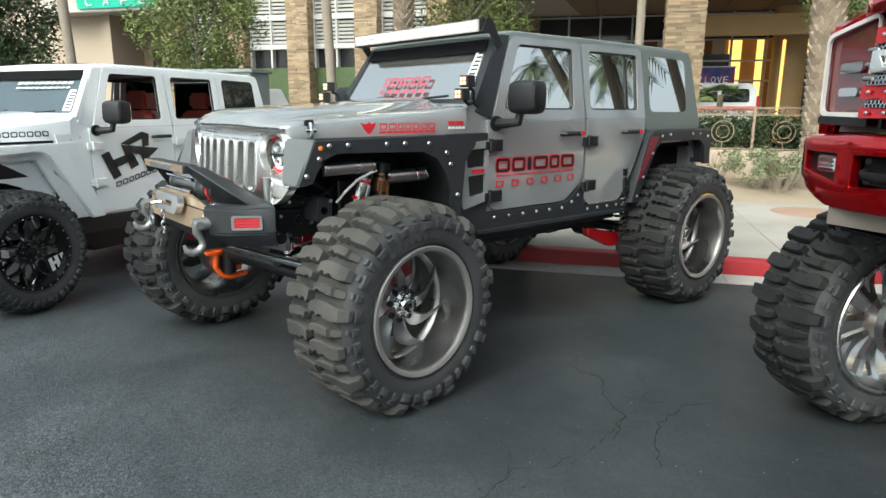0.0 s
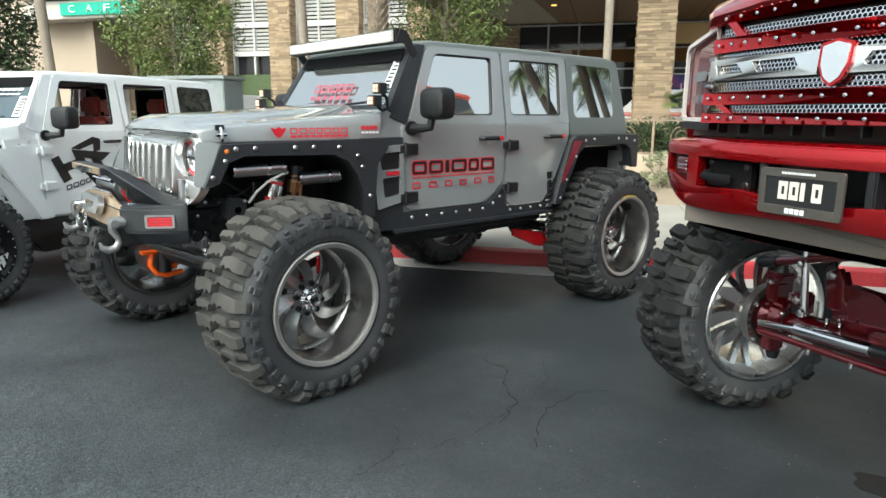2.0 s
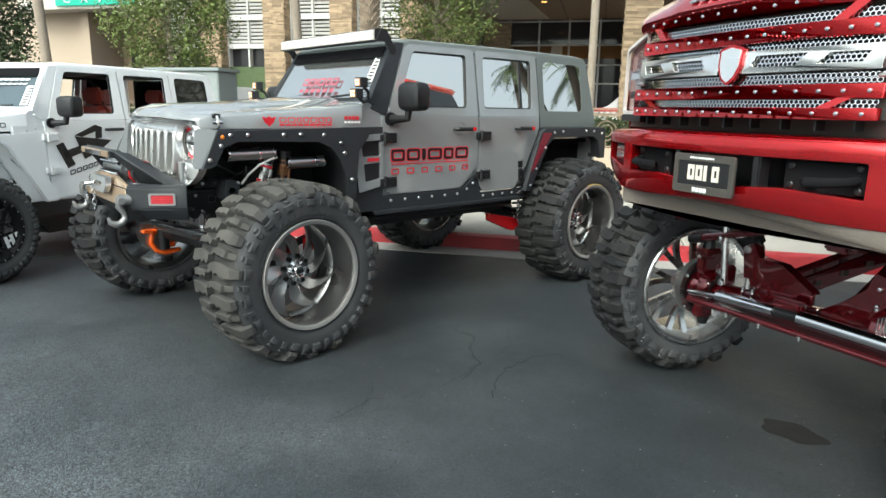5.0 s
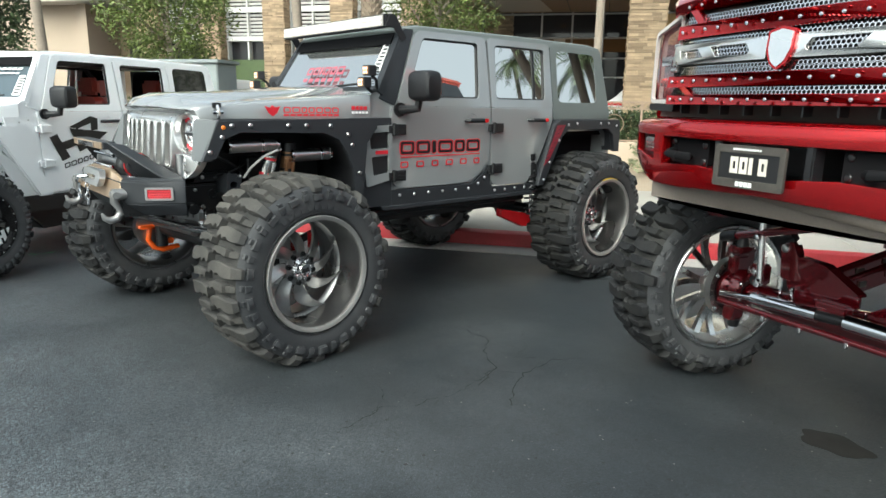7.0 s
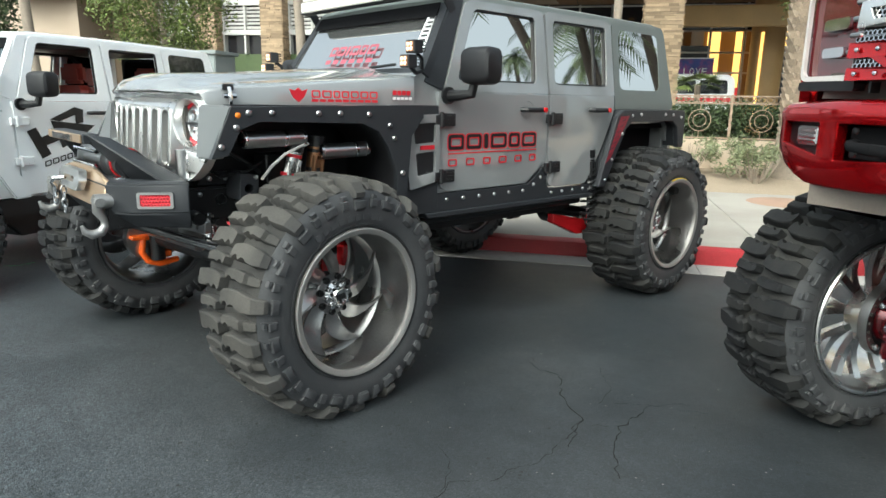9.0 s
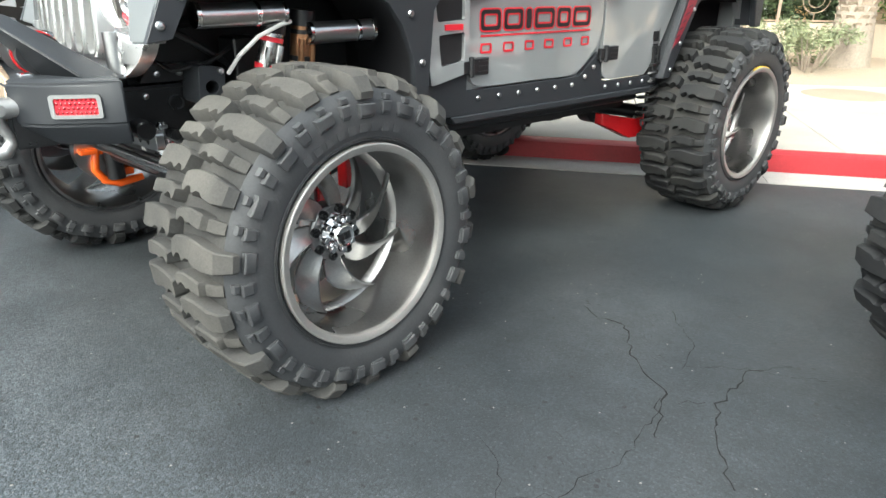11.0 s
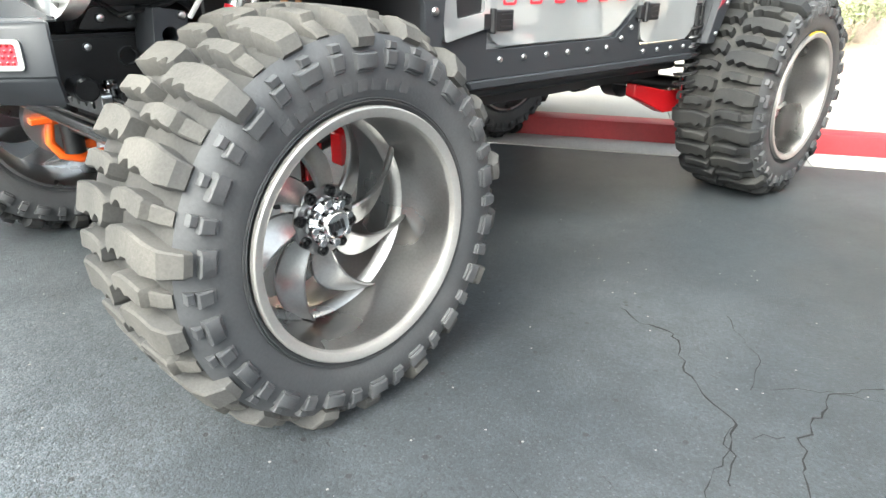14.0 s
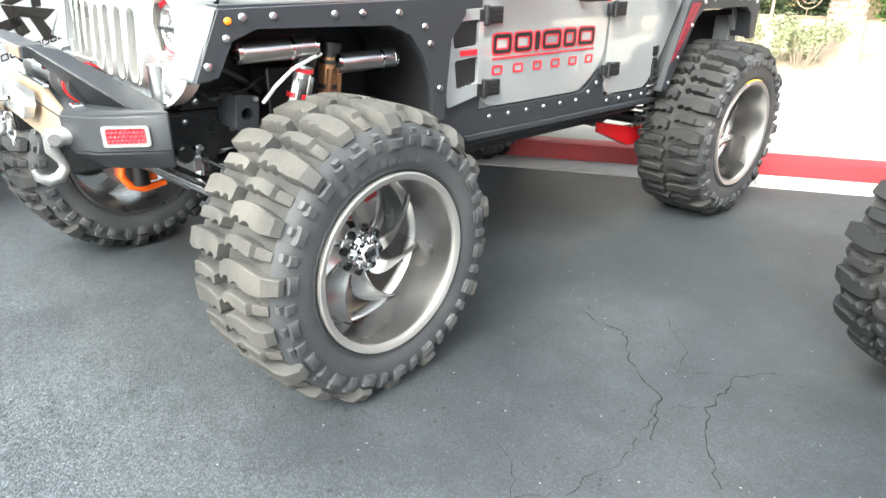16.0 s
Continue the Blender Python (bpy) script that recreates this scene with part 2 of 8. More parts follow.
GOLD_WALL = mat("warm_gold_plaster", (0.55, 0.36, 0.15), 0.45, var=0.12, scale=1.2, fine=30)
BUMPER_TAN = mat("worn_bronze_paint", (0.34, 0.25, 0.17), 0.42, metal=0.5, var=0.12)
RED = mat("red_vinyl", (0.55, 0.015, 0.03), 0.4, var=0.05)
RED_MESH = mat("dark_red_mesh", (0.2, 0.01, 0.025), 0.5, var=0.3, scale=90, fine=200, bump=0.002)
RED_GLOSS = mat("red_painted_metal", (0.5, 0.01, 0.015), 0.25, var=0.08, coat=0.5)
ORANGE = mat("orange_painted_metal", (0.85, 0.12, 0.01), 0.35, var=0.08)
MATT_BLACK = mat("matt_black_fabric", (0.008, 0.008, 0.009), 0.95, spec=0.1)
DECAL_BLACK = mat("black_vinyl", (0.012, 0.012, 0.013), 0.4)
DECAL_WHITE = mat("white_vinyl", (0.75, 0.75, 0.75), 0.5)
WHITE_PAINT = mat("gloss_white_paint", (0.9, 0.91, 0.92), 0.2, var=0.02, coat=1.0)
CANDY_RED = mat("candy_red_paint", (0.46, 0.003, 0.008), 0.12, metal=0.75, var=0.05, rvar=0.2, coat=1.0)
CANDY_RED.node_tree.nodes["Principled BSDF"].inputs["Coat IOR"].default_value = 1.5
# candy red darkened: the shade under the truck is in the colour
CANDY_SHADED = mat("candy_red_underbody_shade", (0.11, 0.003, 0.007), 0.2, metal=0.5, var=0.15, coat=1.0)
SCREEN_RED = mat("faded_red_vinyl", (0.36, 0.07, 0.1), 0.4)
RED_LEATHER = mat("red_brown_leather", (0.3, 0.035, 0.022), 0.5, var=0.12, fine=120, bump=0.001)
MIRROR_GLASS = glass_material("mirror_tinted_glass", (0.9, 0.865, 0.8), 0.012, 1.0)
SHIELD_GLASS = glass_material("windscreen_glass", (0.62, 0.63, 0.63), 0.03, 0.92)
TINT_GLASS = glass_material("dark_tinted_glass", (0.01, 0.012, 0.014), 0.03, 0.0)
LENS = glass_material("clear_lens", (0.6, 0.6, 0.62), 0.05, 0.9)
LED_FACE = mat("frosted_lamp_face", (0.6, 0.57, 0.53), 0.2, metal=0.4, var=0.04)
YELLOW = mat("yellow_tag", (0.8, 0.55, 0.03), 0.5)
# the glow stands in for sunset sky mirrored in unlit bar lenses
LED_GLINT = mat("led_sky_glint", (0.9, 0.85, 0.75), 0.3, emit=(1.0, 0.88, 0.72), power=1.1)
AMBER = mat("amber_lens", (0.7, 0.2, 0.02), 0.2)
LAMP_WARM = mat("amber_lit_lamp", (0.9, 0.6, 0.4), 0.3, emit=(1.0, 0.6, 0.32), power=0.9)
BOX_GREY = mat("grey_green_enamel", (0.25, 0.28, 0.28), 0.5, var=0.06)
VAN_WHITE = mat("van_white", (0.7, 0.7, 0.7), 0.35, var=0.03)
BLUE_SIGN = mat("blue_poster", (0.03, 0.05, 0.25), 0.5, var=0.3, scale=3, tint=(0.35, 0.05, 0.15), tmix=0.8, tscale=2.5)
RUST_LID = mat("rusty_lid", (0.34, 0.22, 0.16), 0.8, var=0.2, scale=3, bump=0.003)
CRACK = mat("crack_shadow", (0.01, 0.01, 0.01), 0.95)
OIL = mat("oil_stain", (0.007, 0.0065, 0.006), 0.7, var=0.3)
GREEN_CHALK = mat("green_marking_paint", (0.03, 0.4, 0.12), 0.7)
VALANCE = mat("satin_bronze_grey", (0.21, 0.18, 0.155), 0.4, metal=0.3, var=0.1)
PLATE_FRAME = mat("worn_dark_frame", (0.075, 0.068, 0.06), 0.45, metal=0.3, var=0.2, scale=20)
GUIDE = mat("pale_light_guide", (0.6, 0.56, 0.54), 0.15, var=0.04)
LAMP_RED = mat("dark_red_lamp", (0.1, 0.012, 0.016), 0.12, var=0.1, coat=1.0)
MARK_DARK = mat("dark_red_lens", (0.2, 0.005, 0.01), 0.15)
DARK_SCREEN = glass_material("dark_blue_screen", (0.13, 0.165, 0.185), 0.04, 0.6)
BLACK_GLOSS = mat("gloss_black_wheel", (0.015, 0.015, 0.016), 0.15, metal=0.3)

# ==== mesh tools ====
def smooth(me, angle=35):
    for p in me.polygons:
        p.use_smooth = True
    me.set_sharp_from_angle(angle=radians(angle))


def mesh_of(name, bm, material, bevel=0.0, seg=2):
    if bevel:
        bmesh.ops.remove_doubles(bm, verts=bm.verts, dist=1e-5)
        bmesh.ops.recalc_face_normals(bm, faces=bm.faces)
        es = [e for e in bm.edges if len(e.link_faces) == 2 and e.calc_face_angle(0) > 0.5]
        bmesh.ops.bevel(bm, geom=es, offset=bevel, segments=seg, affect="EDGES", clamp_overlap=True)
    else:
        bmesh.ops.recalc_face_normals(bm, faces=bm.faces)
    me = bpy.data.meshes.new(name)
    bm.to_mesh(me)
    bm.free()
    smooth(me)
    for m in material if isinstance(material, (list, tuple)) else (material,):
        me.materials.append(m)
    return me


def part(name, bm, material, parent=None, label="", bevel=0.0, seg=2, at=None):
    """Links a bmesh (or a ready mesh) as one object under a thing or a part."""
    me = bm if isinstance(bm, bpy.types.Mesh) else mesh_of(name, bm, material, bevel, seg)
    ob = new(name, me)
    ob.parent = parent
    if at is not None:
        ob.matrix_local = at
    return tagged(ob, label)


def thing(name, label, category, m=None, group="", kind=""):
    ob = new(name)
    ob.empty_display_size = 0.2
    if m is not None:
        ob.matrix_world = m
    return tagged(ob, label, category, group, kind)


def B():
    return bmesh.new()


def box(bm, lo, hi, m=None):
    vs = [Vector((x, y, z)) for x in (lo[0], hi[0]) for y in (lo[1], hi[1]) for z in (lo[2], hi[2])]
    if m is not None:
        vs = [m @ v for v in vs]
    v = [bm.verts.new(p) for p in vs]
    for f in ((0, 1, 3, 2), (4, 6, 7, 5), (0, 4, 5, 1), (2, 3, 7, 6), (0, 2, 6, 4), (1, 5, 7, 3)):
        bm.faces.new([v[i] for i in f])
    return bm


def boxc(bm, c, s, m=None):
    c, s = Vector(c), Vector(s) / 2
    return box(bm, c - s, c + s, m)


def frame_of(p, q):
    d = (Vector(q) - Vector(p)).normalized()
    a = Vector((0, 0, 1)) if abs(d.z) < 0.95 else Vector((1, 0, 0))
    x = d.cross(a).normalized()
    return x, d.cross(x).normalized()


def loop_skin(bm, rings, caps=True, closed=False):
    vs = [[bm.verts.new(p) for p in r] for r in rings]
    n = len(vs[0])
    pairs = list(zip(vs, vs[1:])) + ([(vs[-1], vs[0])] if closed else [])
    for a, b in pairs:
        for i in range(n):
            bm.faces.new((a[i], a[(i + 1) % n], b[(i + 1) % n], b[i]))
    if caps and not closed:
        bm.faces.new(vs[0][::-1])
        bm.faces.new(vs[-1])
    return bm


def cyl(bm, p, q, r, r2=None, n=16):
    p, q = Vector(p), Vector(q)
    x, y = frame_of(p, q)
    r2 = r if r2 is None else r2
    ring = lambda c, rad: [c + rad * (math.cos(2 * math.pi * i / n) * x + math.sin(2 * math.pi * i / n) * y) for i in range(n)]
    return loop_skin(bm, [ring(p, r), ring(q, r2)])


def tube(bm, pts, r, n=8, closed=False):
    pts = [Vector(p) for p in pts]
    rings = []
    ref = None
    for i, p in enumerate(pts):
        a = pts[i - 1] if (i or closed) else p
        b = pts[(i + 1) % len(pts)] if (i + 1 < len(pts) or closed) else p
        d = (b - a).normalized()
        if ref is None:
            ref = frame_of((0, 0, 0), d)[0]
        x = (ref - d * ref.dot(d)).normalized()
        ref = x
        y = d.cross(x)
        rad = r[i] if isinstance(r, (list, tuple)) else r
        rings.append([p + rad * (math.cos(2 * math.pi * k / n) * x + math.sin(2 * math.pi * k / n) * y) for k in range(n)])
    return loop_skin(bm, rings, closed=closed)


def lathe(bm, prof, n=48, m=None, closed=False):
    """Turns a profile of (along x, radius) about the x axis."""
    rings = []
    for a, r in prof:
        rings.append([Vector((a, r * math.cos(2 * math.pi * i / n), r * math.sin(2 * math.pi * i / n))) for i in range(n)])
    if m is not None:
        rings = [[m @ p for p in r] for r in rings]
    return loop_skin(bm, rings, caps=False, closed=closed)


def rounded(poly, r, n=4):
    out = []
    k = len(poly)
    for i in range(k):
        p = Vector(poly[i]); a = Vector(poly[i - 1]); b = Vector(poly[(i + 1) % k])
        rad = r[i] if isinstance(r, (list, tuple)) else r
        rad = min(rad, (a - p).length * 0.45, (b - p).length * 0.45)
        if rad < 1e-4:
            out.append((p.x, p.y)); continue
        s, e = p + (a - p).normalized() * rad, p + (b - p).normalized() * rad
        for j in range(n + 1):
            t = j / n
            q = s * (1 - t) ** 2 + p * 2 * t * (1 - t) + e * t * t
            out.append((q.x, q.y))
    return out


def circle(cx, cy, r, n=24, ry=None):
    ry = r if ry is None else ry
    return [(cx + r * math.cos(2 * math.pi * i / n), cy + ry * math.sin(2 * math.pi * i / n)) for i in range(n)]


def plate(bm, outer, fn, thick, holes=()):
    """A sheet with holes: 2D loops, placed by fn(p, q, depth)."""
    loops = [outer, *holes]
    tris = tessellate_polygon([[Vector((p, q, 0)) for p, q in l] for l in loops])
    flat = [pq for l in loops for pq in l]
    front = [bm.verts.new(fn(p, q, 0.0)) for p, q in flat]
    back = [bm.verts.new(fn(p, q, thick)) for p, q in flat]
    for a, b, c in tris:
        if len({a, b, c}) == 3:
            try:
                bm.faces.new((front[a], front[b], front[c]))
                bm.faces.new((back[c], back[b], back[a]))
            except ValueError:
                pass
    o = 0
    for l in loops:
        n = len(l)
        for i in range(n):
            j = (i + 1) % n
            bm.faces.new((front[o + i], front[o + j], back[o + j], back[o + i]))
        o += n
    return bm


def dome(bm, c, axis, r, h, n=12):
    """A low round bolt head."""
    c, d = Vector(c), Vector(axis).normalized()
    x, y = frame_of((0, 0, 0), d)
    ring = lambda rad, z: [c + d * z + rad * (math.cos(2 * math.pi * i / n) * x + math.sin(2 * math.pi * i / n) * y) for i in range(n)]
    return loop_skin(bm, [ring(r, 0), ring(r, h * 0.4), ring(r * 0.75, h * 0.85), ring(r * 0.3, h)])


def lettering(name, text, w, h, depth, material, parent, m):
    """Raised letters fitted to w x h in the x-y plane of m."""
    cu = bpy.data.curves.new(name, "FONT")
    cu.body, cu.extrude, cu.align_x, cu.align_y = text, 0.5, "CENTER", "CENTER"
    ob = new(name, cu)
    bpy.context.view_layer.update()
    me = bpy.data.meshes.new_from_object(ob.evaluated_get(bpy.context.evaluated_depsgraph_get()))
    bpy.data.objects.remove(ob)
    co = np.array([v.co[:] for v in me.vertices])
    lo, hi = co.min(0), co.max(0)
    for v in me.vertices:
        v.co = Vector(((v.co.x - (lo[0] + hi[0]) / 2) * w / (hi[0] - lo[0]), (v.co.y - (lo[1] + hi[1]) / 2) * h / (hi[1] - lo[1]), (v.co.z + 0.5) * depth))
    me.name = name
    me.materials.append(material)
    return part(name, me, material, parent, at=m)


def leaves(bm, rng, centres, count, size, spread, narrow=0.5):
    """Small pointed leaves in clumps."""
    for c in centres:
        for _ in range(count):
            d = Vector((rng.gauss(0, 1), rng.gauss(0, 1), rng.gauss(0, 1)))
            d.normalize()
            p = Vector(c) + d * spread * rng.random() ** 0.4
            x = Vector((rng.gauss(0, 1), rng.gauss(0, 1), rng.gauss(0, 0.7))).normalized()
            y = x.cross(Vector((rng.gauss(0, 1), rng.gauss(0, 1), rng.gauss(0, 1)))).normalized()
            s = size * rng.uniform(0.6, 1.3)
            a, b2, c2, e = p - x * s, p + y * s * narrow, p + x * s, p - y * s * narrow
            bm.faces.new([bm.verts.new(q) for q in (a, b2, c2, e)])
    return bm

# ==== the place: road, pavement, planting, hotel front ====
KERB = pose(0, 0, 0, 0, 0, 34.9)   # x along the kerb, y away from the road


def slab(name, lo, hi, material, label, category="", kind="structure", m=KERB, bevel=0.0):
    return tagged(part(name, box(B(), lo, hi), material, at=m, bevel=bevel), label, category or name, kind=kind)


def build_ground():
    bm = B()
    s = 600
    bmesh.ops.create_grid(bm, x_segments=8, y_segments=8, size=s)
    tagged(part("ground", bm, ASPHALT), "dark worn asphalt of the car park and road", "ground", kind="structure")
    # gutter pan, in lengths
    gut = thing("gutter", "pale dirty concrete gutter along the kerb", "gutter", KERB, kind="structure")
    u = -30.0
    while u < 30:
        part("gutter_length", box(B(), (u + 0.004, 2.43, -0.1), (u + 2.996, 2.78, 0.006)), GUTTER, gut)
        u += 3.0
    kerb = thing("kerb", "concrete kerb painted red, worn along the top edge", "kerb", KERB, kind="structure")
    u = -30.0
    while u < 30:
        bm = B()
        prof = [(2.78, -0.1), (2.79, 0.11), (2.80, 0.138), (2.83, 0.15), (2.95, 0.15), (2.95, -0.1)]
        loop_skin(bm, [[Vector((uu, p, q)) for p, q in prof] for uu in (u + 0.003, u + 2.997)])
        part("kerb_stone", bm, KERB_RED, kerb)
        u += 3.0
    walk_ = thing("pavement", "pale concrete pavement in large slabs", "pavement", KERB, kind="structure")
    for i in range(-16, 17):
        u = i * 1.52 + 0.6
        for v0, v1 in ((2.952, 4.95), (4.95, 7.1)):
            part("paving_slab", box(B(), (u + 0.004, v0 + 0.003, -0.1), (u + 1.516, v1 - 0.004, 0.15)), CONCRETE, walk_, bevel=0.006, seg=1)
    # planting bed that rises to the wall
    bm = B()
    rng = random.Random(4)
    nu, nv = 90, 12
    g = []
    for i in range(nu + 1):
        row = []
        for j in range(nv + 1):
            u, v = -30 + 60 * i / nu, 7.1 + 1.75 * j / nv
            z = 0.14 + 0.24 * (j / nv) ** 0.8 + (rng.uniform(-0.015, 0.02) if 0 < j else 0)
            row.append(bm.verts.new((u, v, z)))
        g.append(row)
    for i in range(nu):
        for j in range(nv):
            bm.faces.new((g[i][j], g[i + 1][j], g[i + 1][j + 1], g[i][j + 1]))
    tagged(part("planting_bed", bm, DIRT, at=KERB), "dry sandy soil bed between pavement and wall", "soil", kind="structure")
    slab("wall_low", (-30, 8.7, 0), (30, 9.0, 0.85), STUCCO, "low tan stucco retaining wall", "wall", bevel=0.01)
    slab("lot", (-45, 9.0, 0.0), (45, 32, 0.3), ASPHALT, "asphalt of the hotel forecourt", "ground")
    bm = bmesh.new()
    lathe(bm, [(0, 0.001), (0.0, 0.47), (-0.01, 0.5), (-0.03, 0.5)], 40, pose(0, 0, 0, 0, -90, 0))
    tagged(part("manhole_lid", bm, RUST_LID, at=KERB @ pose(4.62, 6.25, 0.158)), "round rust-brown cover set in the pavement", "manhole cover")


def build_fence():
    fence = thing("fence", "tan iron railing with ring ornaments on the low wall", "fence", KERB @ pose(0, 8.85, 0.85))
    post = mesh_of("fence_post", box(B(), (-0.02, -0.02, 0), (0.02, 0.02, 0.765)), FENCE)
    top = mesh_of("fence_rail", box(B(), (0, -0.012, -0.012), (1.0, 0.012, 0.012)), FENCE)
    bm = B()
    tube(bm, [(0.185 * math.cos(a), 0, 0.185 * math.sin(a)) for a in [2 * math.pi * k / 24 for k in range(24)]], 0.008, 5, closed=True)
    ring = mesh_of("ring", bm, FENCE)
    bm = B()
    tube(bm, [(0.11 * math.cos(a), 0, 0.11 * math.sin(a)) for a in [2 * math.pi * k / 20 for k in range(20)]], 0.007, 5, closed=True)
    ring2 = mesh_of("ring", bm, FENCE)
    bm = B()
    tube(bm, [(0.045 * math.cos(a), 0, 0.045 * math.sin(a)) for a in [2 * math.pi * k / 10 for k in range(10)]], 0.007, 4, closed=True)
    small = bm
    me_small = mesh_of("small_ring", small, FENCE)
    for i in range(-12, 12):
        u = i * 1.0 + 0.27
        part("fence_post", post, FENCE, fence, at=pose(u, 0, 0))
        for z in (0.03, 0.62, 0.745):
            part("fence_rail", top, FENCE, fence, at=pose(u, 0, z))
        part("ring", ring, FENCE, fence, at=pose(u + 0.5, 0, 0.33))
        part("ring", ring2, FENCE, fence, at=pose(u + 0.5, 0, 0.33))
        for z0, z1 in ((0.04, 0.145), (0.515, 0.62)):
            part("fence_bar", box(B(), (-0.006, -0.006, z0), (0.006, 0.006, z1)), FENCE, fence, at=pose(u + 0.5, 0, 0))
        for k in range(9):
            if -9 < i < 8:
                part("small_ring", me_small, FENCE, fence, at=pose(u + 0.072 + 0.107 * k, 0, 0.683))


def bush(name, u, v, z, w, h, n, material, label, seed, size=0.035, stems=True, d=None, group=""):
    rng = random.Random(seed)
    ob = thing(name, label, "bush", KERB @ pose(u, v, z), group)
    d = d or w
    if stems:
        bm = B()
        for k in range(14):
            a, b = rng.uniform(-1, 1), rng.uniform(-1, 1)
            pts = [(a * 0.1 * w, b * 0.1 * d, -0.05), (a * 0.3 * w, b * 0.3 * d, h * 0.4), (a * 0.48 * w, b * 0.48 * d, h * 0.85)]
            tube(bm, pts, [0.012, 0.009, 0.004], 5)
        tagged(part("branchwork", bm, BARK_SMOOTH, ob), kind="stuff")
    bm = B()
    cs = []
    for k in range(n):
        a, b, c = rng.uniform(-0.5, 0.5), rng.uniform(-0.5, 0.5), rng.random() ** 0.6
        cs.append((a * w, b * d, (0.18 if stems else 0.05) * h + c * h * 0.82 * (1 - 0.5 * (a * a + b * b))))
    leaves(bm, rng, cs, 34, size, 0.16 * min(1.0, h), 0.28)
    tagged(part("foliage", bm, material, ob), kind="stuff")
    return ob


def palm_trunk(name, u, v, z, h, r, lean, rough, label, seed, crown=True, m=KERB):
    rng = random.Random(seed)
    ob = thing(name, label, "palm tree", m @ pose(u, v, z), "palms along the hotel front" if m is KERB else "palms across the road")
    bm = B()
    n = 14
    pts = [Vector((lean * (k / n) ** 1.3 * h, 0, h * k / n)) for k in range(n + 1)]
    tube(bm, pts, [r * (1.35 - 0.5 * min(1, k / 3)) if k < 3 else r * (0.88 + 0.04 * math.sin(k)) for k in range(n + 1)], 14)
    # mirrored palms get the darkened bark, so they read as silhouettes
    part("trunk", bm, BARK_SMOOTH if m is KERB else BARK_BACKLIT, ob)
    if rough:
        # stubs of cut fronds, one wedge each
        bm = B()
        k, zz = 0, 0.25 * h / 3
        while zz < h * 0.97:
            t = zz / h
            c = Vector((lean * t ** 1.3 * h, 0, zz))
            for j in range(9):
                a = 2 * math.pi * (j + 0.5 * (k % 2)) / 9 + rng.uniform(-0.06, 0.06)
                q = pose(0, 0, 0, 0, 0, math.degrees(a))
                ww = r * 0.34
                o = [q @ Vector(p) for p in ((r * 0.8, -ww, -0.07), (r * 0.8, ww, -0.07), (r * 0.8, ww * 0.7, 0.06), (r * 0.8, -ww * 0.7, 0.06))]
                i2 = [q @ Vector(p) for p in ((r * 0.9, -ww, -0.075), (r * 0.9, ww, -0.075), (r * 1.14, ww * 0.6, 0.05), (r * 1.14, -ww * 0.6, 0.05))]
                loop_skin(bm, [[c + p for p in o], [c + p for p in i2]])
            zz += 0.105
            k += 1
        tagged(part("stub_bark", bm, BARK, ob), kind="stuff")
    if crown:
        bm = B()
        top = pts[-1]
        for k in range(26):
            a = 2 * math.pi * k / 26 * 1.618 * 10
            up = rng.uniform(-0.5, 1.0)
            L = rng.uniform(1.6, 2.2)
            pr = None
            for s in range(9):
                t = s / 8
                p = top + Vector((math.cos(a) * L * t, math.sin(a) * L * t, up * L * t * 0.7 - 1.3 * t * t))
                side = Vector((-math.sin(a), math.cos(a), 0))
                if pr is not None:
                    for sg in (-1, 1):
                        for kk in range(3):
                            b0 = pr.lerp(p, kk / 3)
                            tip = b0 + side * sg * 0.5 * (1 - 0.6 * abs(t - 0.45)) + (p - pr) * 0.9 - Vector((0, 0, 0.12))
                            bm.faces.new([bm.verts.new(x) for x in (b0, b0 + (p - pr) * 0.22, tip)])
                pr = p
        # their crowns take the darker leaf for the same backlit look
        tagged(part("crown", bm, FROND if m is KERB else LEAF_DARK, ob), kind="stuff")
    return ob


def tree(name, u, v, z, h, w, material, label, seed, n=150, size=0.07, low=0.25):
    rng = random.Random(seed)
    ob = thing(name, label, "tree", KERB @ pose(u, v, z), "trees before the hotel")
    bm = B()
    tube(bm, [(0, 0, 0), (0.03, 0, h * 0.25), (-0.05, 0, h * 0.5), (0, 0, h * 0.8)], [0.13, 0.1, 0.07, 0.02], 8)
    for k in range(9):
        a = k * 2.4
        z0 = h * rng.uniform(0.3, 0.6)
        tube(bm, [(0, 0, z0), (math.cos(a) * w * 0.2, math.sin(a) * w * 0.2, z0 + h * 0.1), (math.cos(a) * w * 0.42, math.sin(a) * w * 0.42, z0 + h * 0.2)], [0.05, 0.035, 0.01], 6)
    part("trunk", bm, BARK_SMOOTH, ob)
    bm = B()
    cs = []
    for k in range(n):
        t = rng.random()
        a = rng.uniform(0, 2 * math.pi)
        rr = w / 2 * math.sin(math.pi * min(0.98, 0.12 + 0.85 * t)) ** 0.7 * rng.uniform(0.35, 1.12)
        cs.append((rr * math.cos(a), rr * math.sin(a), h * (low + (1 - low) * t)))
    leaves(bm, rng, cs, 46, size, w * 0.11, 0.45)
    tagged(part("crown", bm, material, ob), kind="stuff")
    return ob


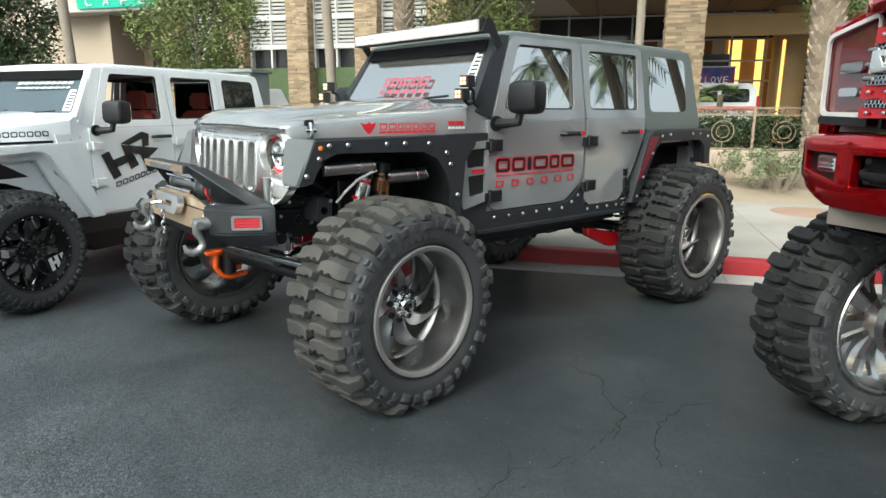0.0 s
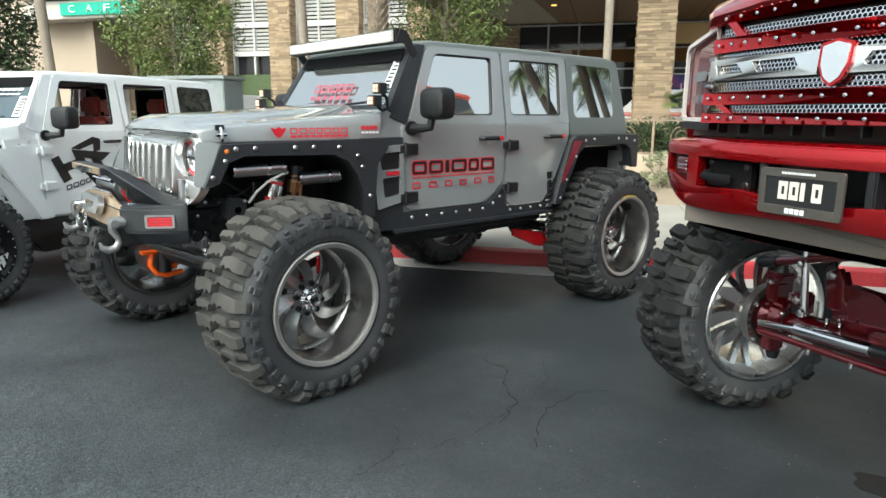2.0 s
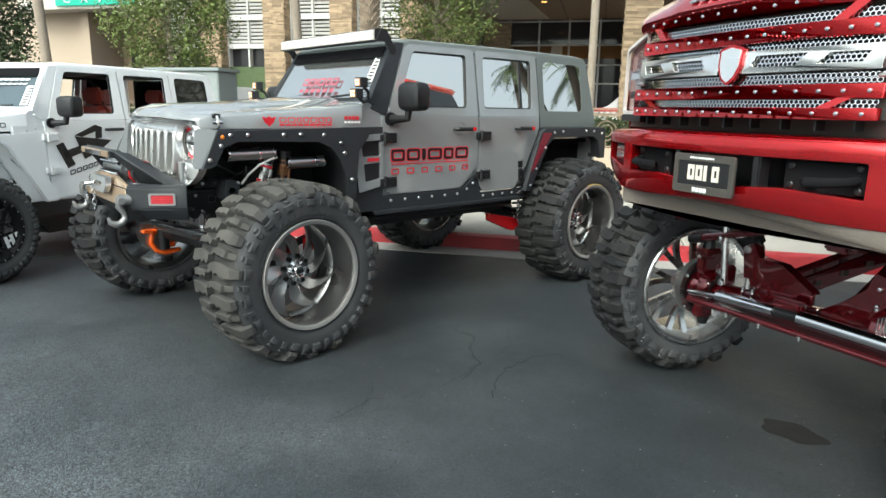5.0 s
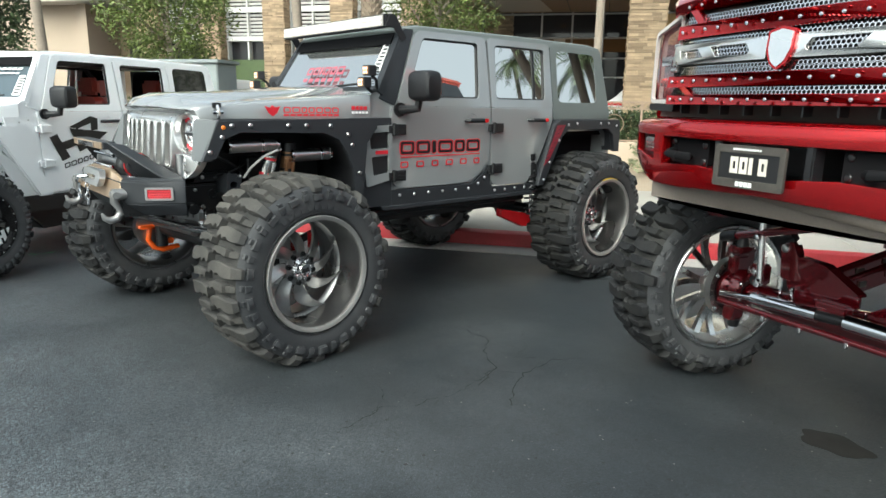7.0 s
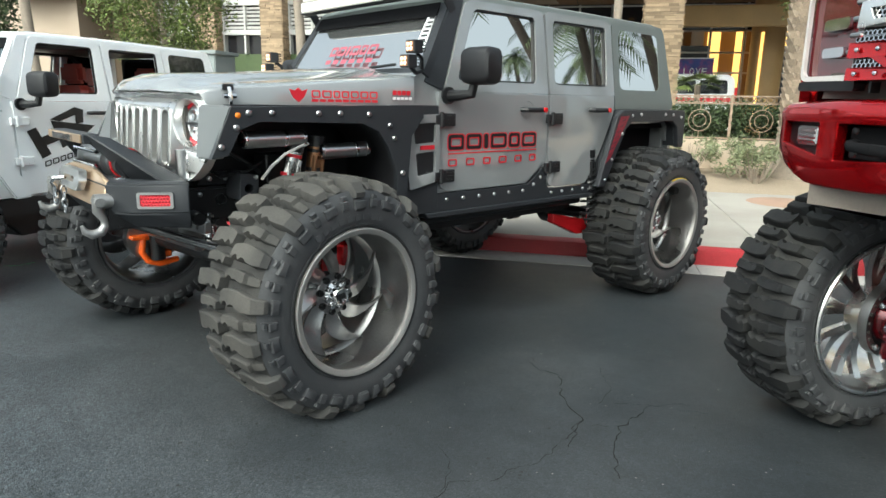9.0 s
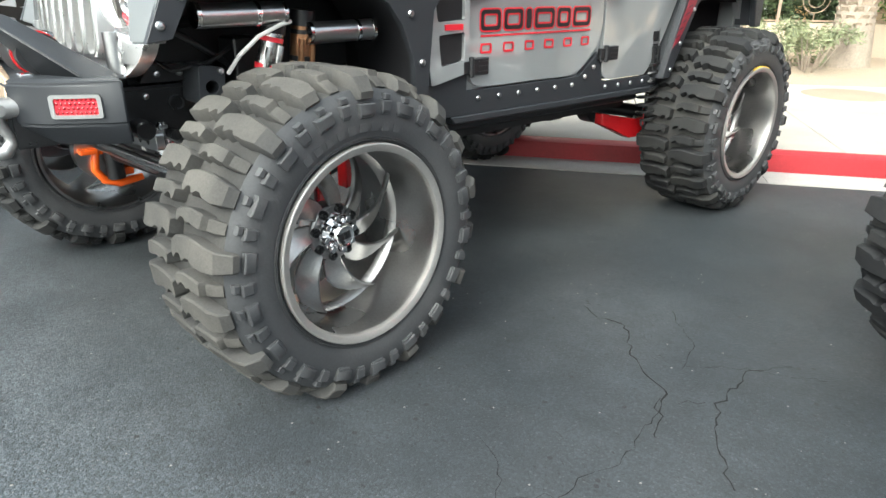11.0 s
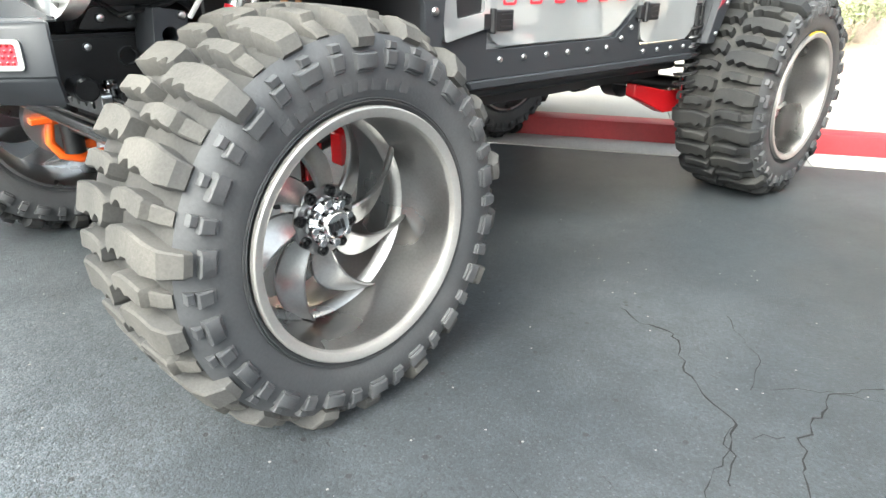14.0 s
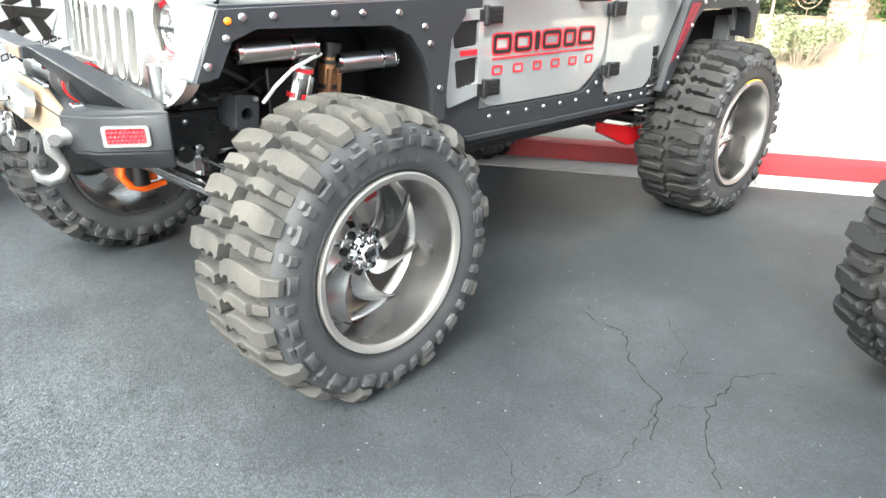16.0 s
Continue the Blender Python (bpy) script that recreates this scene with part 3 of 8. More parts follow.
def stone_column(u, v, w, d, h, label):
    ob = thing("stone_column", label, "column", KERB @ pose(u, v, 0.3), "stone columns of the hotel", "structure")
    part("core", box(B(), (-w / 2 + 0.03, -d / 2 + 0.03, 0), (w / 2 - 0.03, d / 2 - 0.03, h)), STUCCO_DARK, ob)
    rng = random.Random(int(u * 10) + 50)
    bm = B()
    z = 0.0
    while z < h:
        dz = rng.uniform(0.05, 0.11)
        for side in range(2):
            x = -w / 2 if side == 0 else -d / 2
            end = -x
            while x < end - 0.02:
                dx = min(rng.uniform(0.18, 0.6), end - x)
                o = rng.uniform(0, 0.04)
                if side == 0:
                    box(bm, (x + 0.004, -d / 2 - o, z + 0.005), (x + dx - 0.004, -d / 2 + 0.06, z + dz - 0.004))
                else:
                    box(bm, (w / 2 - 0.06, x + 0.004, z + 0.005), (w / 2 + o, x + dx - 0.004, z + dz - 0.004))
                    box(bm, (-w / 2 - o, x + 0.004, z + 0.005), (-w / 2 + 0.06, x + dx - 0.004, z + dz - 0.004))
                x += dx
        z += dz
    tagged(part("stonework", bm, STONE, ob), kind="stuff")
    return ob


def build_hotel():
    V = 25.0
    # louvred wing: stone columns with bays of louvres over dark panes
    for u, w in ((-19.2, 1.05), (-15.83, 1.05), (-12.48, 1.05), (-9.13, 1.05), (-5.78, 1.05)):
        stone_column(u, V - 0.2, w, 0.8, 12, "tall column faced with stacked tan stone strips")
    wing = thing("hotel_wing", "hotel wing with pale louvres above dark panes", "building", KERB @ pose(0, V, 0.3), kind="structure")
    part("wall", box(B(), (-19, 0.5, 0), (-3.2, 6, 12)), STUCCO_DARK, wing)
    slat = mesh_of("slat", box(B(), (0, -0.05, -0.045), (1.04, 0.03, 0.045), pose(0, 0, 0, 28, 0, 0)), LOUVRE)
    for u0 in (-18.67, -15.3, -11.95, -8.6):
        w = 2.29
        part("pane", box(B(), (u0, 0.3, 0.2), (u0 + w, 0.36, 4.3)), DARK_GLASS, wing)
        part("planter_panel", box(B(), (u0, 0.1, 0.0), (u0 + w, 0.29, 3.1)), LEAF_DARK, wing)
        for x in (u0, u0 + w / 2 - 0.04, u0 + w - 0.08):
            part("mullion", box(B(), (x, 0.0, 3.1), (x + 0.09, 0.3, 12)), LOUVRE, wing)
        for z in (3.95, 5.25, 7.4):
            part("transom", box(B(), (u0, -0.02, z), (u0 + w, 0.3, z + 0.22)), LOUVRE, wing)
        # dark sheet in place of the shade behind the slats
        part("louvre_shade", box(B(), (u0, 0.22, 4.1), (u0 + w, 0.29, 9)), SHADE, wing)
        z = 4.28
        while z < 8.2:
            for x in (u0 + 0.09, u0 + w / 2 + 0.05):
                part("slat", slat, LOUVRE, wing, at=pose(x, 0.12, z))
            z += 0.17
    # cafe front
    cafe = thing("cafe_building", "tan stucco cafe front with a cream fascia", "building", KERB @ pose(0, V, 0.3), kind="structure")
    part("wall", box(B(), (-46, 0.0, 0), (-23.4, 6, 12)), STUCCO, cafe)
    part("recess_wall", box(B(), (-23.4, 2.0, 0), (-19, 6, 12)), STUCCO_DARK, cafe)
    part("side_pier", box(B(), (-23.4, -0.3, 0), (-22.9, 2.0, 5.8)), STUCCO, cafe)
    part("canopy", box(B(), (-26.2, -1.2, 5.75), (-18.2, 2.0, 6.6)), CREAM, cafe, bevel=0.03)
    part("upper_fascia", box(B(), (-26.6, -1.6, 6.75), (-18.0, 2.0, 9.5)), CREAM, cafe, bevel=0.03)
    # dark slab paints the shade of the open doorway
    part("doorway", box(B(), (-22.3, 1.9, 0), (-19.6, 2.1, 4.2)), SHADE, cafe)
    sign = thing("cafe_sign", "green lit fascia sign with white letters", "sign", KERB @ pose(-21.9, V - 1.25, 6.48))
    part("panel", box(B(), (-1.9, -0.08, -0.28), (2.6, 0.0, 0.28)), GREEN_SIGN, sign)
    for k, c in enumerate("CAFE"):
        lettering("letter", c, 0.36, 0.34, 0.05, SIGN_WHITE, sign, pose(-1.2 + 1.02 * k, -0.085, 0, 90, 0, 0))
    part("upper_bars", box(box(B(), (-1.2, -0.42, 0.9), (0.6, -0.36, 1.3)), (1.0, -0.42, 0.9), (2.6, -0.36, 1.3)), BLACK, sign)
    # entrance with deep canopy
    ent = thing("entrance_building", "hotel entrance under a deep dark canopy, warm lit inside", "building", KERB @ pose(0, 0, 0.3), kind="structure")
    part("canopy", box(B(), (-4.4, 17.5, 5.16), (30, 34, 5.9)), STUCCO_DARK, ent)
    bm = B()
    plate(bm, [(-2.0, 25.3), (0.15, 25.4), (-0.3, 19.5), (-1.0, 17.5), (-3.0, 17.5)], lambda p, q, t: Vector((p, q, 5.13 + t)), 0.02)
    part("pale_ceiling_panel", bm, CREAM, ent)
    for k in range(6):
        part("ceiling_joint", box(B(), (0.9 + 1.6 * k, 17.6, 5.145), (0.93 + 1.6 * k, 25.8, 5.158)), BLACK, ent)
    bm = B()
    plate(bm, [(-4.6, 5.9), (-1.2, 5.2), (30, 5.2), (30, 9.0), (-4.6, 9.0)], lambda p, q, t: Vector((p, 17.2 + t, q)), 0.35)
    part("fascia", bm, CREAM, ent)
    part("back_wall", box(B(), (-3.2, 27.0, 0), (30, 27.3, 6)), WARM_WALL, ent)
    part("side_wall", box(B(), (-3.4, 25, 0), (-3.0, 27.3, 6)), STUCCO_DARK, ent)
    for z in (0.1, 2.4, 3.2, 4.05, 5.05):
        part("transom", box(B(), (-3, 25.9, z), (14, 26.0, z + 0.07)), LOUVRE, ent)
    x = -3.0
    while x < 14:
        part("mullion", box(B(), (x, 25.88, 0), (x + 0.08, 26.02, 5.2)), LOUVRE, ent)
        x += 1.32
    part("clerestory_pane", box(B(), (-3, 25.93, 4.1), (14, 25.96, 5.2)), DARK_GLASS, ent)
    for k in (0, 1, 3, 4, 6, 9, 11):
        part("pane", box(B(), (-2.92 + 1.32 * k, 25.93, 0.2), (-1.68 + 1.32 * k, 25.96, 3.5)), DARK_GLASS, ent)
    # no lamps: gold curtain strips whose lamplight is painted as emission
    for x, w, z0, z1 in ((-1.2, 0.9, 0.6, 2.6), (0.9, 0.5, 0.3, 3.3), (2.2, 0.8, 1.0, 2.8), (6.3, 0.5, 0.8, 4.4), (7.4, 0.25, 0.2, 4.6), (8.8, 0.9, 2.4, 4.2), (10.2, 0.3, 0.3, 4.4), (12.4, 1.2, 1.0, 3.6)):
        part("lit_lobby_panel", box(B(), (x, 26.7, z0), (x + w, 26.8, z1)), WARM_GLOW, ent)
    for x in (0.2, 3.4, 5.6, 9.6, 13.2):
        part("curtain", box(B(), (x, 26.3, 0), (x + 0.5, 26.45, 4.6)), CREAM, ent, bevel=0.05)
    for x in range(0, 12, 3):
        bm = B(); cyl(bm, (x + 0.3, 21, 5.14), (x + 0.3, 21, 5.158), 0.1)
        part("downlight", bm, WARM_GLOW, ent)
    part("gold_beam", box(B(), (4.1, 22.0, 3.85), (11.5, 22.4, 4.55)), GOLD_WALL, ent, bevel=0.02)
    part("gold_column", cyl(B(), (8.3, 25.2, 0), (8.3, 25.2, 5.2), 0.62, n=32), GOLD_WALL, ent)
    part("lit_slot", box(B(), (7.93, 24.62, 0.3), (8.03, 24.68, 3.9)), WARM_GLOW, ent)
    stone_column(3.66, 17.2, 1.04, 1.0, 9, "tall column faced with stacked tan stone strips")
    stone_column(-2.2, 26.2, 1.2, 0.8, 5, "column faced with stacked brown stone strips")
    stone_column(5.68, 9.3, 0.36, 0.35, 1.0, "short pier faced with stacked brown stone")
    # what closes the far distance
    slab("backdrop_block", (-60, 34, 0), (60, 36, 14), STUCCO_DARK, "tall tan hotel block behind", "building")


def build_van():
    van = thing("van", "white passenger van with a red stripe, parked at the entrance", "van", KERB @ pose(5.55, 20.55, 0.3))
    bm = B()
    side = rounded([(-3.4, 0.35), (0.78, 0.35), (0.8, 1.1), (0.7, 2.0), (0.5, 2.11), (-2.0, 2.13), (-2.69, 1.46), (-3.4, 1.15)], 0.12)
    plate(bm, side, lambda p, q, t: Vector((p, -0.95 + t + (0.12 * max(0, q - 1.1) if t < 1 else -0.12 * max(0, q - 1.1)), q)), 1.9)
    part("body", bm, VAN_WHITE, van)
    for x0, x1 in ((-2.35, -1.5), (-1.42, -0.45), (-0.37, 0.52)):
        bm = B()
        plate(bm, rounded([(x0, 1.5), (x1, 1.5), (x1 - 0.03, 1.93), (x0 + (0.42 if x0 < -2 else 0.03), 1.93)], 0.08), lambda p, q, t: Vector((p, -0.962 + t + 0.12 * (q - 1.1), q)), 0.01)
        part("window", bm, TINT_GLASS, van)
    part("stripe", box(B(), (-3.3, -0.965, 1.24), (0.78, -0.952, 1.37)), RED, van)
    part("lower_stripe", box(B(), (-3.3, -0.965, 1.1), (0.78, -0.952, 1.18)), BOX_GREY, van)
    part("tail_lamp", box(B(), (0.72, -0.94, 1.2), (0.81, -0.86, 1.7)), RED_GLOSS, van)
    for x in (-2.6, 0.05):
        bm = B(); cyl(bm, (x, -0.97, 0.34), (x, -0.72, 0.34), 0.34, n=24)
        part("wheel", bm, RUBBER, van)
    sign = thing("poster_sign", "blue poster board with white lettering on a post", "sign", KERB @ pose(5.4, 23.6, 0.3))
    part("board", box(B(), (-0.75, -0.04, 2.2), (0.75, 0.04, 2.84)), BLUE_SIGN, sign)
    part("lower_frame", box(B(), (-0.79, -0.05, 2.16), (0.79, 0.05, 2.2)), SIGN_WHITE, sign)
    part("upper_frame", box(B(), (-0.79, -0.05, 2.84), (0.79, 0.05, 2.88)), SIGN_WHITE, sign)
    part("post", box(B(), (-0.05, -0.03, 0), (0.05, 0.03, 2.15)), BLACK, sign)
    for k, c in enumerate("LOVE"):
        lettering("letter", c, 0.17, 0.24, 0.01, SIGN_WHITE, sign, pose(-0.22 + 0.22 * k, -0.05, 2.38, 90, 0, 0))
    cab = thing("utility_cabinet", "grey-green metal utility cabinet on the verge", "utility cabinet", KERB @ pose(-6.6, 9.6, 0.3))
    part("body", box(B(), (-1.1, -0.4, 0), (0.75, 0.4, 2.0)), BOX_GREY, cab, bevel=0.02)
    part("roof", box(B(), (-1.16, -0.46, 2.0), (0.81, 0.46, 2.08)), BOX_GREY, cab, bevel=0.015)
    part("door", box(B(), (-0.9, -0.42, 0.15), (0.5, -0.4, 1.85)), BOX_GREY, cab, bevel=0.006)
    part("latch", box(B(), (0.4, -0.45, 0.95), (0.46, -0.42, 1.15)), STEEL, cab)
    pk = thing("pickup_truck", "white pickup truck parked behind the railing", "pickup truck", KERB @ pose(-9.6, 15.5, 0.3))
    bm = B()
    side = rounded([(-2.6, 0.5), (2.2, 0.5), (2.3, 1.1), (0.9, 1.2), (0.55, 1.85), (-0.6, 1.9), (-1.0, 1.25), (-2.6, 1.2)], 0.1)
    plate(bm, side, lambda p, q, t: Vector((p, -0.9 + t, q)), 1.8)
    part("body", bm, VAN_WHITE, pk)
    bm = B()
    plate(bm, rounded([(-0.85, 1.25), (0.75, 1.22), (0.5, 1.78), (-0.55, 1.82)], 0.06), lambda p, q, t: Vector((p, -0.91 + t, q)), 0.02)
    part("window", bm, TINT_GLASS, pk)
    for x in (-1.7, 1.5):
        bm = B(); cyl(bm, (x, -0.93, 0.4), (x, -0.65, 0.4), 0.4, n=20)
        part("wheel", bm, RUBBER, pk)


def build_planting():
    bush("oleander_bush", 4.55, 7.85, 0.2, 0.95, 0.72, 42, LEAF_GREY, "sparse grey-green shrub in dry soil", 3, 0.05)
    bush("oleander_bush", 3.55, 8.2, 0.25, 0.85, 0.66, 32, LEAF_GREY, "sparse grey-green shrub in dry soil", 5, 0.045)
    bush("oleander_bush", -4.0, 7.9, 0.2, 1.0, 0.8, 50, LEAF_GREY, "sparse grey-green shrub in dry soil", 6, 0.045)
    bush("round_bush", 6.45, 8.75, 0.62, 1.5, 1.35, 260, LEAF_BRIGHT, "dense clipped bright green shrub", 8, 0.04, stems=False)
    for k in range(-9, 10):
        bush("hedge_plant", k * 1.15, 9.45, 0.3, 1.3, 1.36, 190, LEAF_DARK, "dark green hedge plant behind the railing", 20 + k, 0.05, stems=False, d=0.6, group="hedge behind the railing")
    palm_trunk("palm_tree", 5.17, 8.25, 0.2, 6.5, 0.235, -0.04, True, "palm with a rough trunk of cut frond stubs", 1)
    palm_trunk("palm_tree", -3.58, 13.0, 0.3, 7.5, 0.26, 0.0, True, "palm with a rough brown trunk", 2)
    palm_trunk("palm_tree", -5.6, 13.0, 0.3, 9, 0.15, -0.05, False, "slender leaning palm with a smooth trunk", 3)
    palm_trunk("palm_tree", -14.1, 13.0, 0.3, 9, 0.17, -0.06, False, "slender leaning palm with a smooth trunk", 4)
    palm_trunk("palm_tree", 2.33, 13.0, 0.3, 9, 0.12, 0.0, False, "slender palm with a smooth grey trunk", 5)
    rng = random.Random(77)
    fp = thing("fan_palm", "small fan palm with green pleated leaves", "palm tree", KERB @ pose(4.12, 12.1, 0.3), "palms along the hotel front")
    part("trunk", tube(B(), [(0, 0, 0), (0.02, 0, 0.8), (0.0, 0, 1.58)], [0.09, 0.08, 0.06], 10), BARK, fp)
    bm = B()
    for k in range(18):
        a, up = k * 2.4, rng.uniform(-0.15, 0.8)
        d = Vector((math.cos(a), math.sin(a), up)).normalized()
        c = Vector((0, 0, 1.58)) + d * 0.26
        side = d.cross(Vector((0, 0, 1))).normalized()
        nrm = side.cross(d)
        for j in range(-6, 7):
            b2 = j * 0.2
            tip = c + (d * math.cos(b2) + side * math.sin(b2)) * 0.38 - nrm * 0.05 * abs(j) / 6 - Vector((0, 0, 0.08))
            w2 = (side * math.cos(b2) - d * math.sin(b2)) * 0.02
            mid = c.lerp(tip, 0.5)
            bm.faces.new([bm.verts.new(v) for v in (c, mid - w2, tip, mid + w2)])
    tagged(part("crown", bm, LEAF, fp), kind="stuff")
    tree("tree", -10.1, 13.5, 0.3, 5.9, 3.3, LEAF, "leafy green tree in front of the cafe", 11, 420, 0.055, 0.33)
    tree("tree", -17.6, 13.0, 0.3, 6.5, 4.0, LEAF_DARK, "dense dark green tree", 12, 480, 0.085, 0.15)
    tree("tree", -2.3, 15.5, 0.3, 7.0, 3.4, LEAF, "small tree with yellow-green leaves", 13, 330, 0.05, 0.4)
    tree("tree", 7.0, 12.5, 0.3, 6.5, 3.2, LEAF, "small tree with drooping yellow-green leaves", 14, 200, 0.05, 0.45)


def build_behind():
    """Across the road: palms and a low building, which the car windows mirror."""
    for k, (x, y, h, l, yaw) in enumerate(((10.15, 16.05, 9.5, 0.40, -83), (10.0, 16.6, 6.9, 0.24, -112), (8.6, 18.0, 9.0, 0.22, -105))):
        palm_trunk("palm_tree", 0, 0, 0, h, 0.17, l, False, "tall leaning palm across the road", 50 + k, m=pose(x, y, 0, 0, 0, yaw))
    for k, (x, y, h, l) in enumerate(((31.6, 38.4, 15.0, 0.0), (38.0, 44.0, 6.5, 0.04), (44.0, 40.0, 7.5, -0.04), (30.0, 46.0, 6.0, 0.03), (36.0, 56.0, 8.5, 0.0), (26.0, 52.0, 7.0, 0.05), (15.5, 26.0, 9.0, 0.1), (52.0, 40.0, 8.0, 0.0))):
        palm_trunk("palm_tree", x, y, 0, h, 0.2, l, False, "tall palm across the road", 30 + k, m=Matrix.Identity(4))
    far = thing("far_building", "low tan building across the road", "building", pose(70, 62, 0, 0, 0, 40), kind="structure")
    part("wall", box(B(), (0, -30, 0), (8, 30, 4.6)), STUCCO, far)
    part("roof", box(B(), (-0.4, -30.4, 4.6), (8.4, 30.4, 5.0)), STUCCO_DARK, far)
    for k in range(-7, 8):
        part("window", box(B(), (-0.05, k * 4 - 1, 1.0), (0.02, k * 4 + 1, 3.0)), DARK_GLASS, far)


def wander(pts, rng, width):
    """A jagged ground strip through a few points."""
    bm = B()
    out = []
    for (x0, y0), (x1, y1) in zip(pts, pts[1:]):
        n = max(2, int(math.hypot(x1 - x0, y1 - y0) / 0.03))
        for k in range(n):
            t = k / n
            out.append((x0 + (x1 - x0) * t + rng.uniform(-0.012, 0.012), y0 + (y1 - y0) * t + rng.uniform(-0.012, 0.012)))
    pr = None
    for i, (x, y) in enumerate(out):
        a = out[max(0, i - 1)]; b = out[min(len(out) - 1, i + 1)]
        d = Vector((b[0] - a[0], b[1] - a[1], 0)).normalized()
        s = Vector((-d.y, d.x, 0)) * width * 0.55 * rng.uniform(0.15, 1.0)
        c = Vector((x, y, 0.0035))
        cur = (bm.verts.new(c - s), bm.verts.new(c + s))
        if pr:
            bm.faces.new((pr[0], cur[0], cur[1], pr[1]))
        pr = cur
    return bm


def build_marks():
    rng = random.Random(9)
    for pts, w in CRACKS:
        tagged(part("pavement_crack", wander(pts, rng, w), CRACK), "thin jagged crack in the asphalt", "crack", kind="structure")
    bm = B()
    plate(bm, [(3.60 + (0.15 + 0.018 * math.sin(3 * a + 1) + 0.008 * math.sin(7 * a)) * math.cos(a), 1.34 + (0.1 + 0.012 * math.sin(5 * a)) * math.sin(a)) for a in [2 * math.pi * k / 40 for k in range(40)]], lambda p, q, t: Vector((p, q, 0.003 - t)), 0.004)
    tagged(part("oil_stain", bm, OIL), "dark oil stain on the asphalt", "stain", kind="structure")
    tagged(part("paint_mark", wander([(-2.84, -0.82), (-2.79, -0.70), (-2.85, -0.56)], rng, 0.014), GREEN_CHALK), "short green paint mark on the asphalt", "paint mark", kind="structure")


CRACKS = [
    ([(1.38, 1.08), (1.49, 1.04), (1.61, 1.07), (1.77, 0.88), (1.88, 0.80), (1.98, 0.77), (2.05, 0.64), (2.11, 0.46)], 0.008),
    ([(2.23, 1.26), (2.12, 1.12), (2.14, 0.97), (2.15, 0.83), (2.25, 0.61), (2.4, 0.45)], 0.007),
    ([(1.94, 0.96), (2.03, 1.04), (2.12, 1.12), (2.4, 1.3)], 0.003),
    ([(2.05, 0.73), (2.15, 0.83)], 0.003),
    ([(1.67, 1.32), (1.9, 1.13), (1.96, 0.9)], 0.003),
    ([(2.0, 0.74), (2.1, 0.34), (2.06, 0.17), (2.07, 0.09), (1.97, -0.06), (1.99, -0.13), (2.05, -0.4)], 0.004),
    ([(1.99, -0.13), (1.87, 0.04), (1.7, 0.1)], 0.003),
]
build_ground()
build_fence()
build_hotel()
build_van()
build_planting()
build_behind()
build_marks()

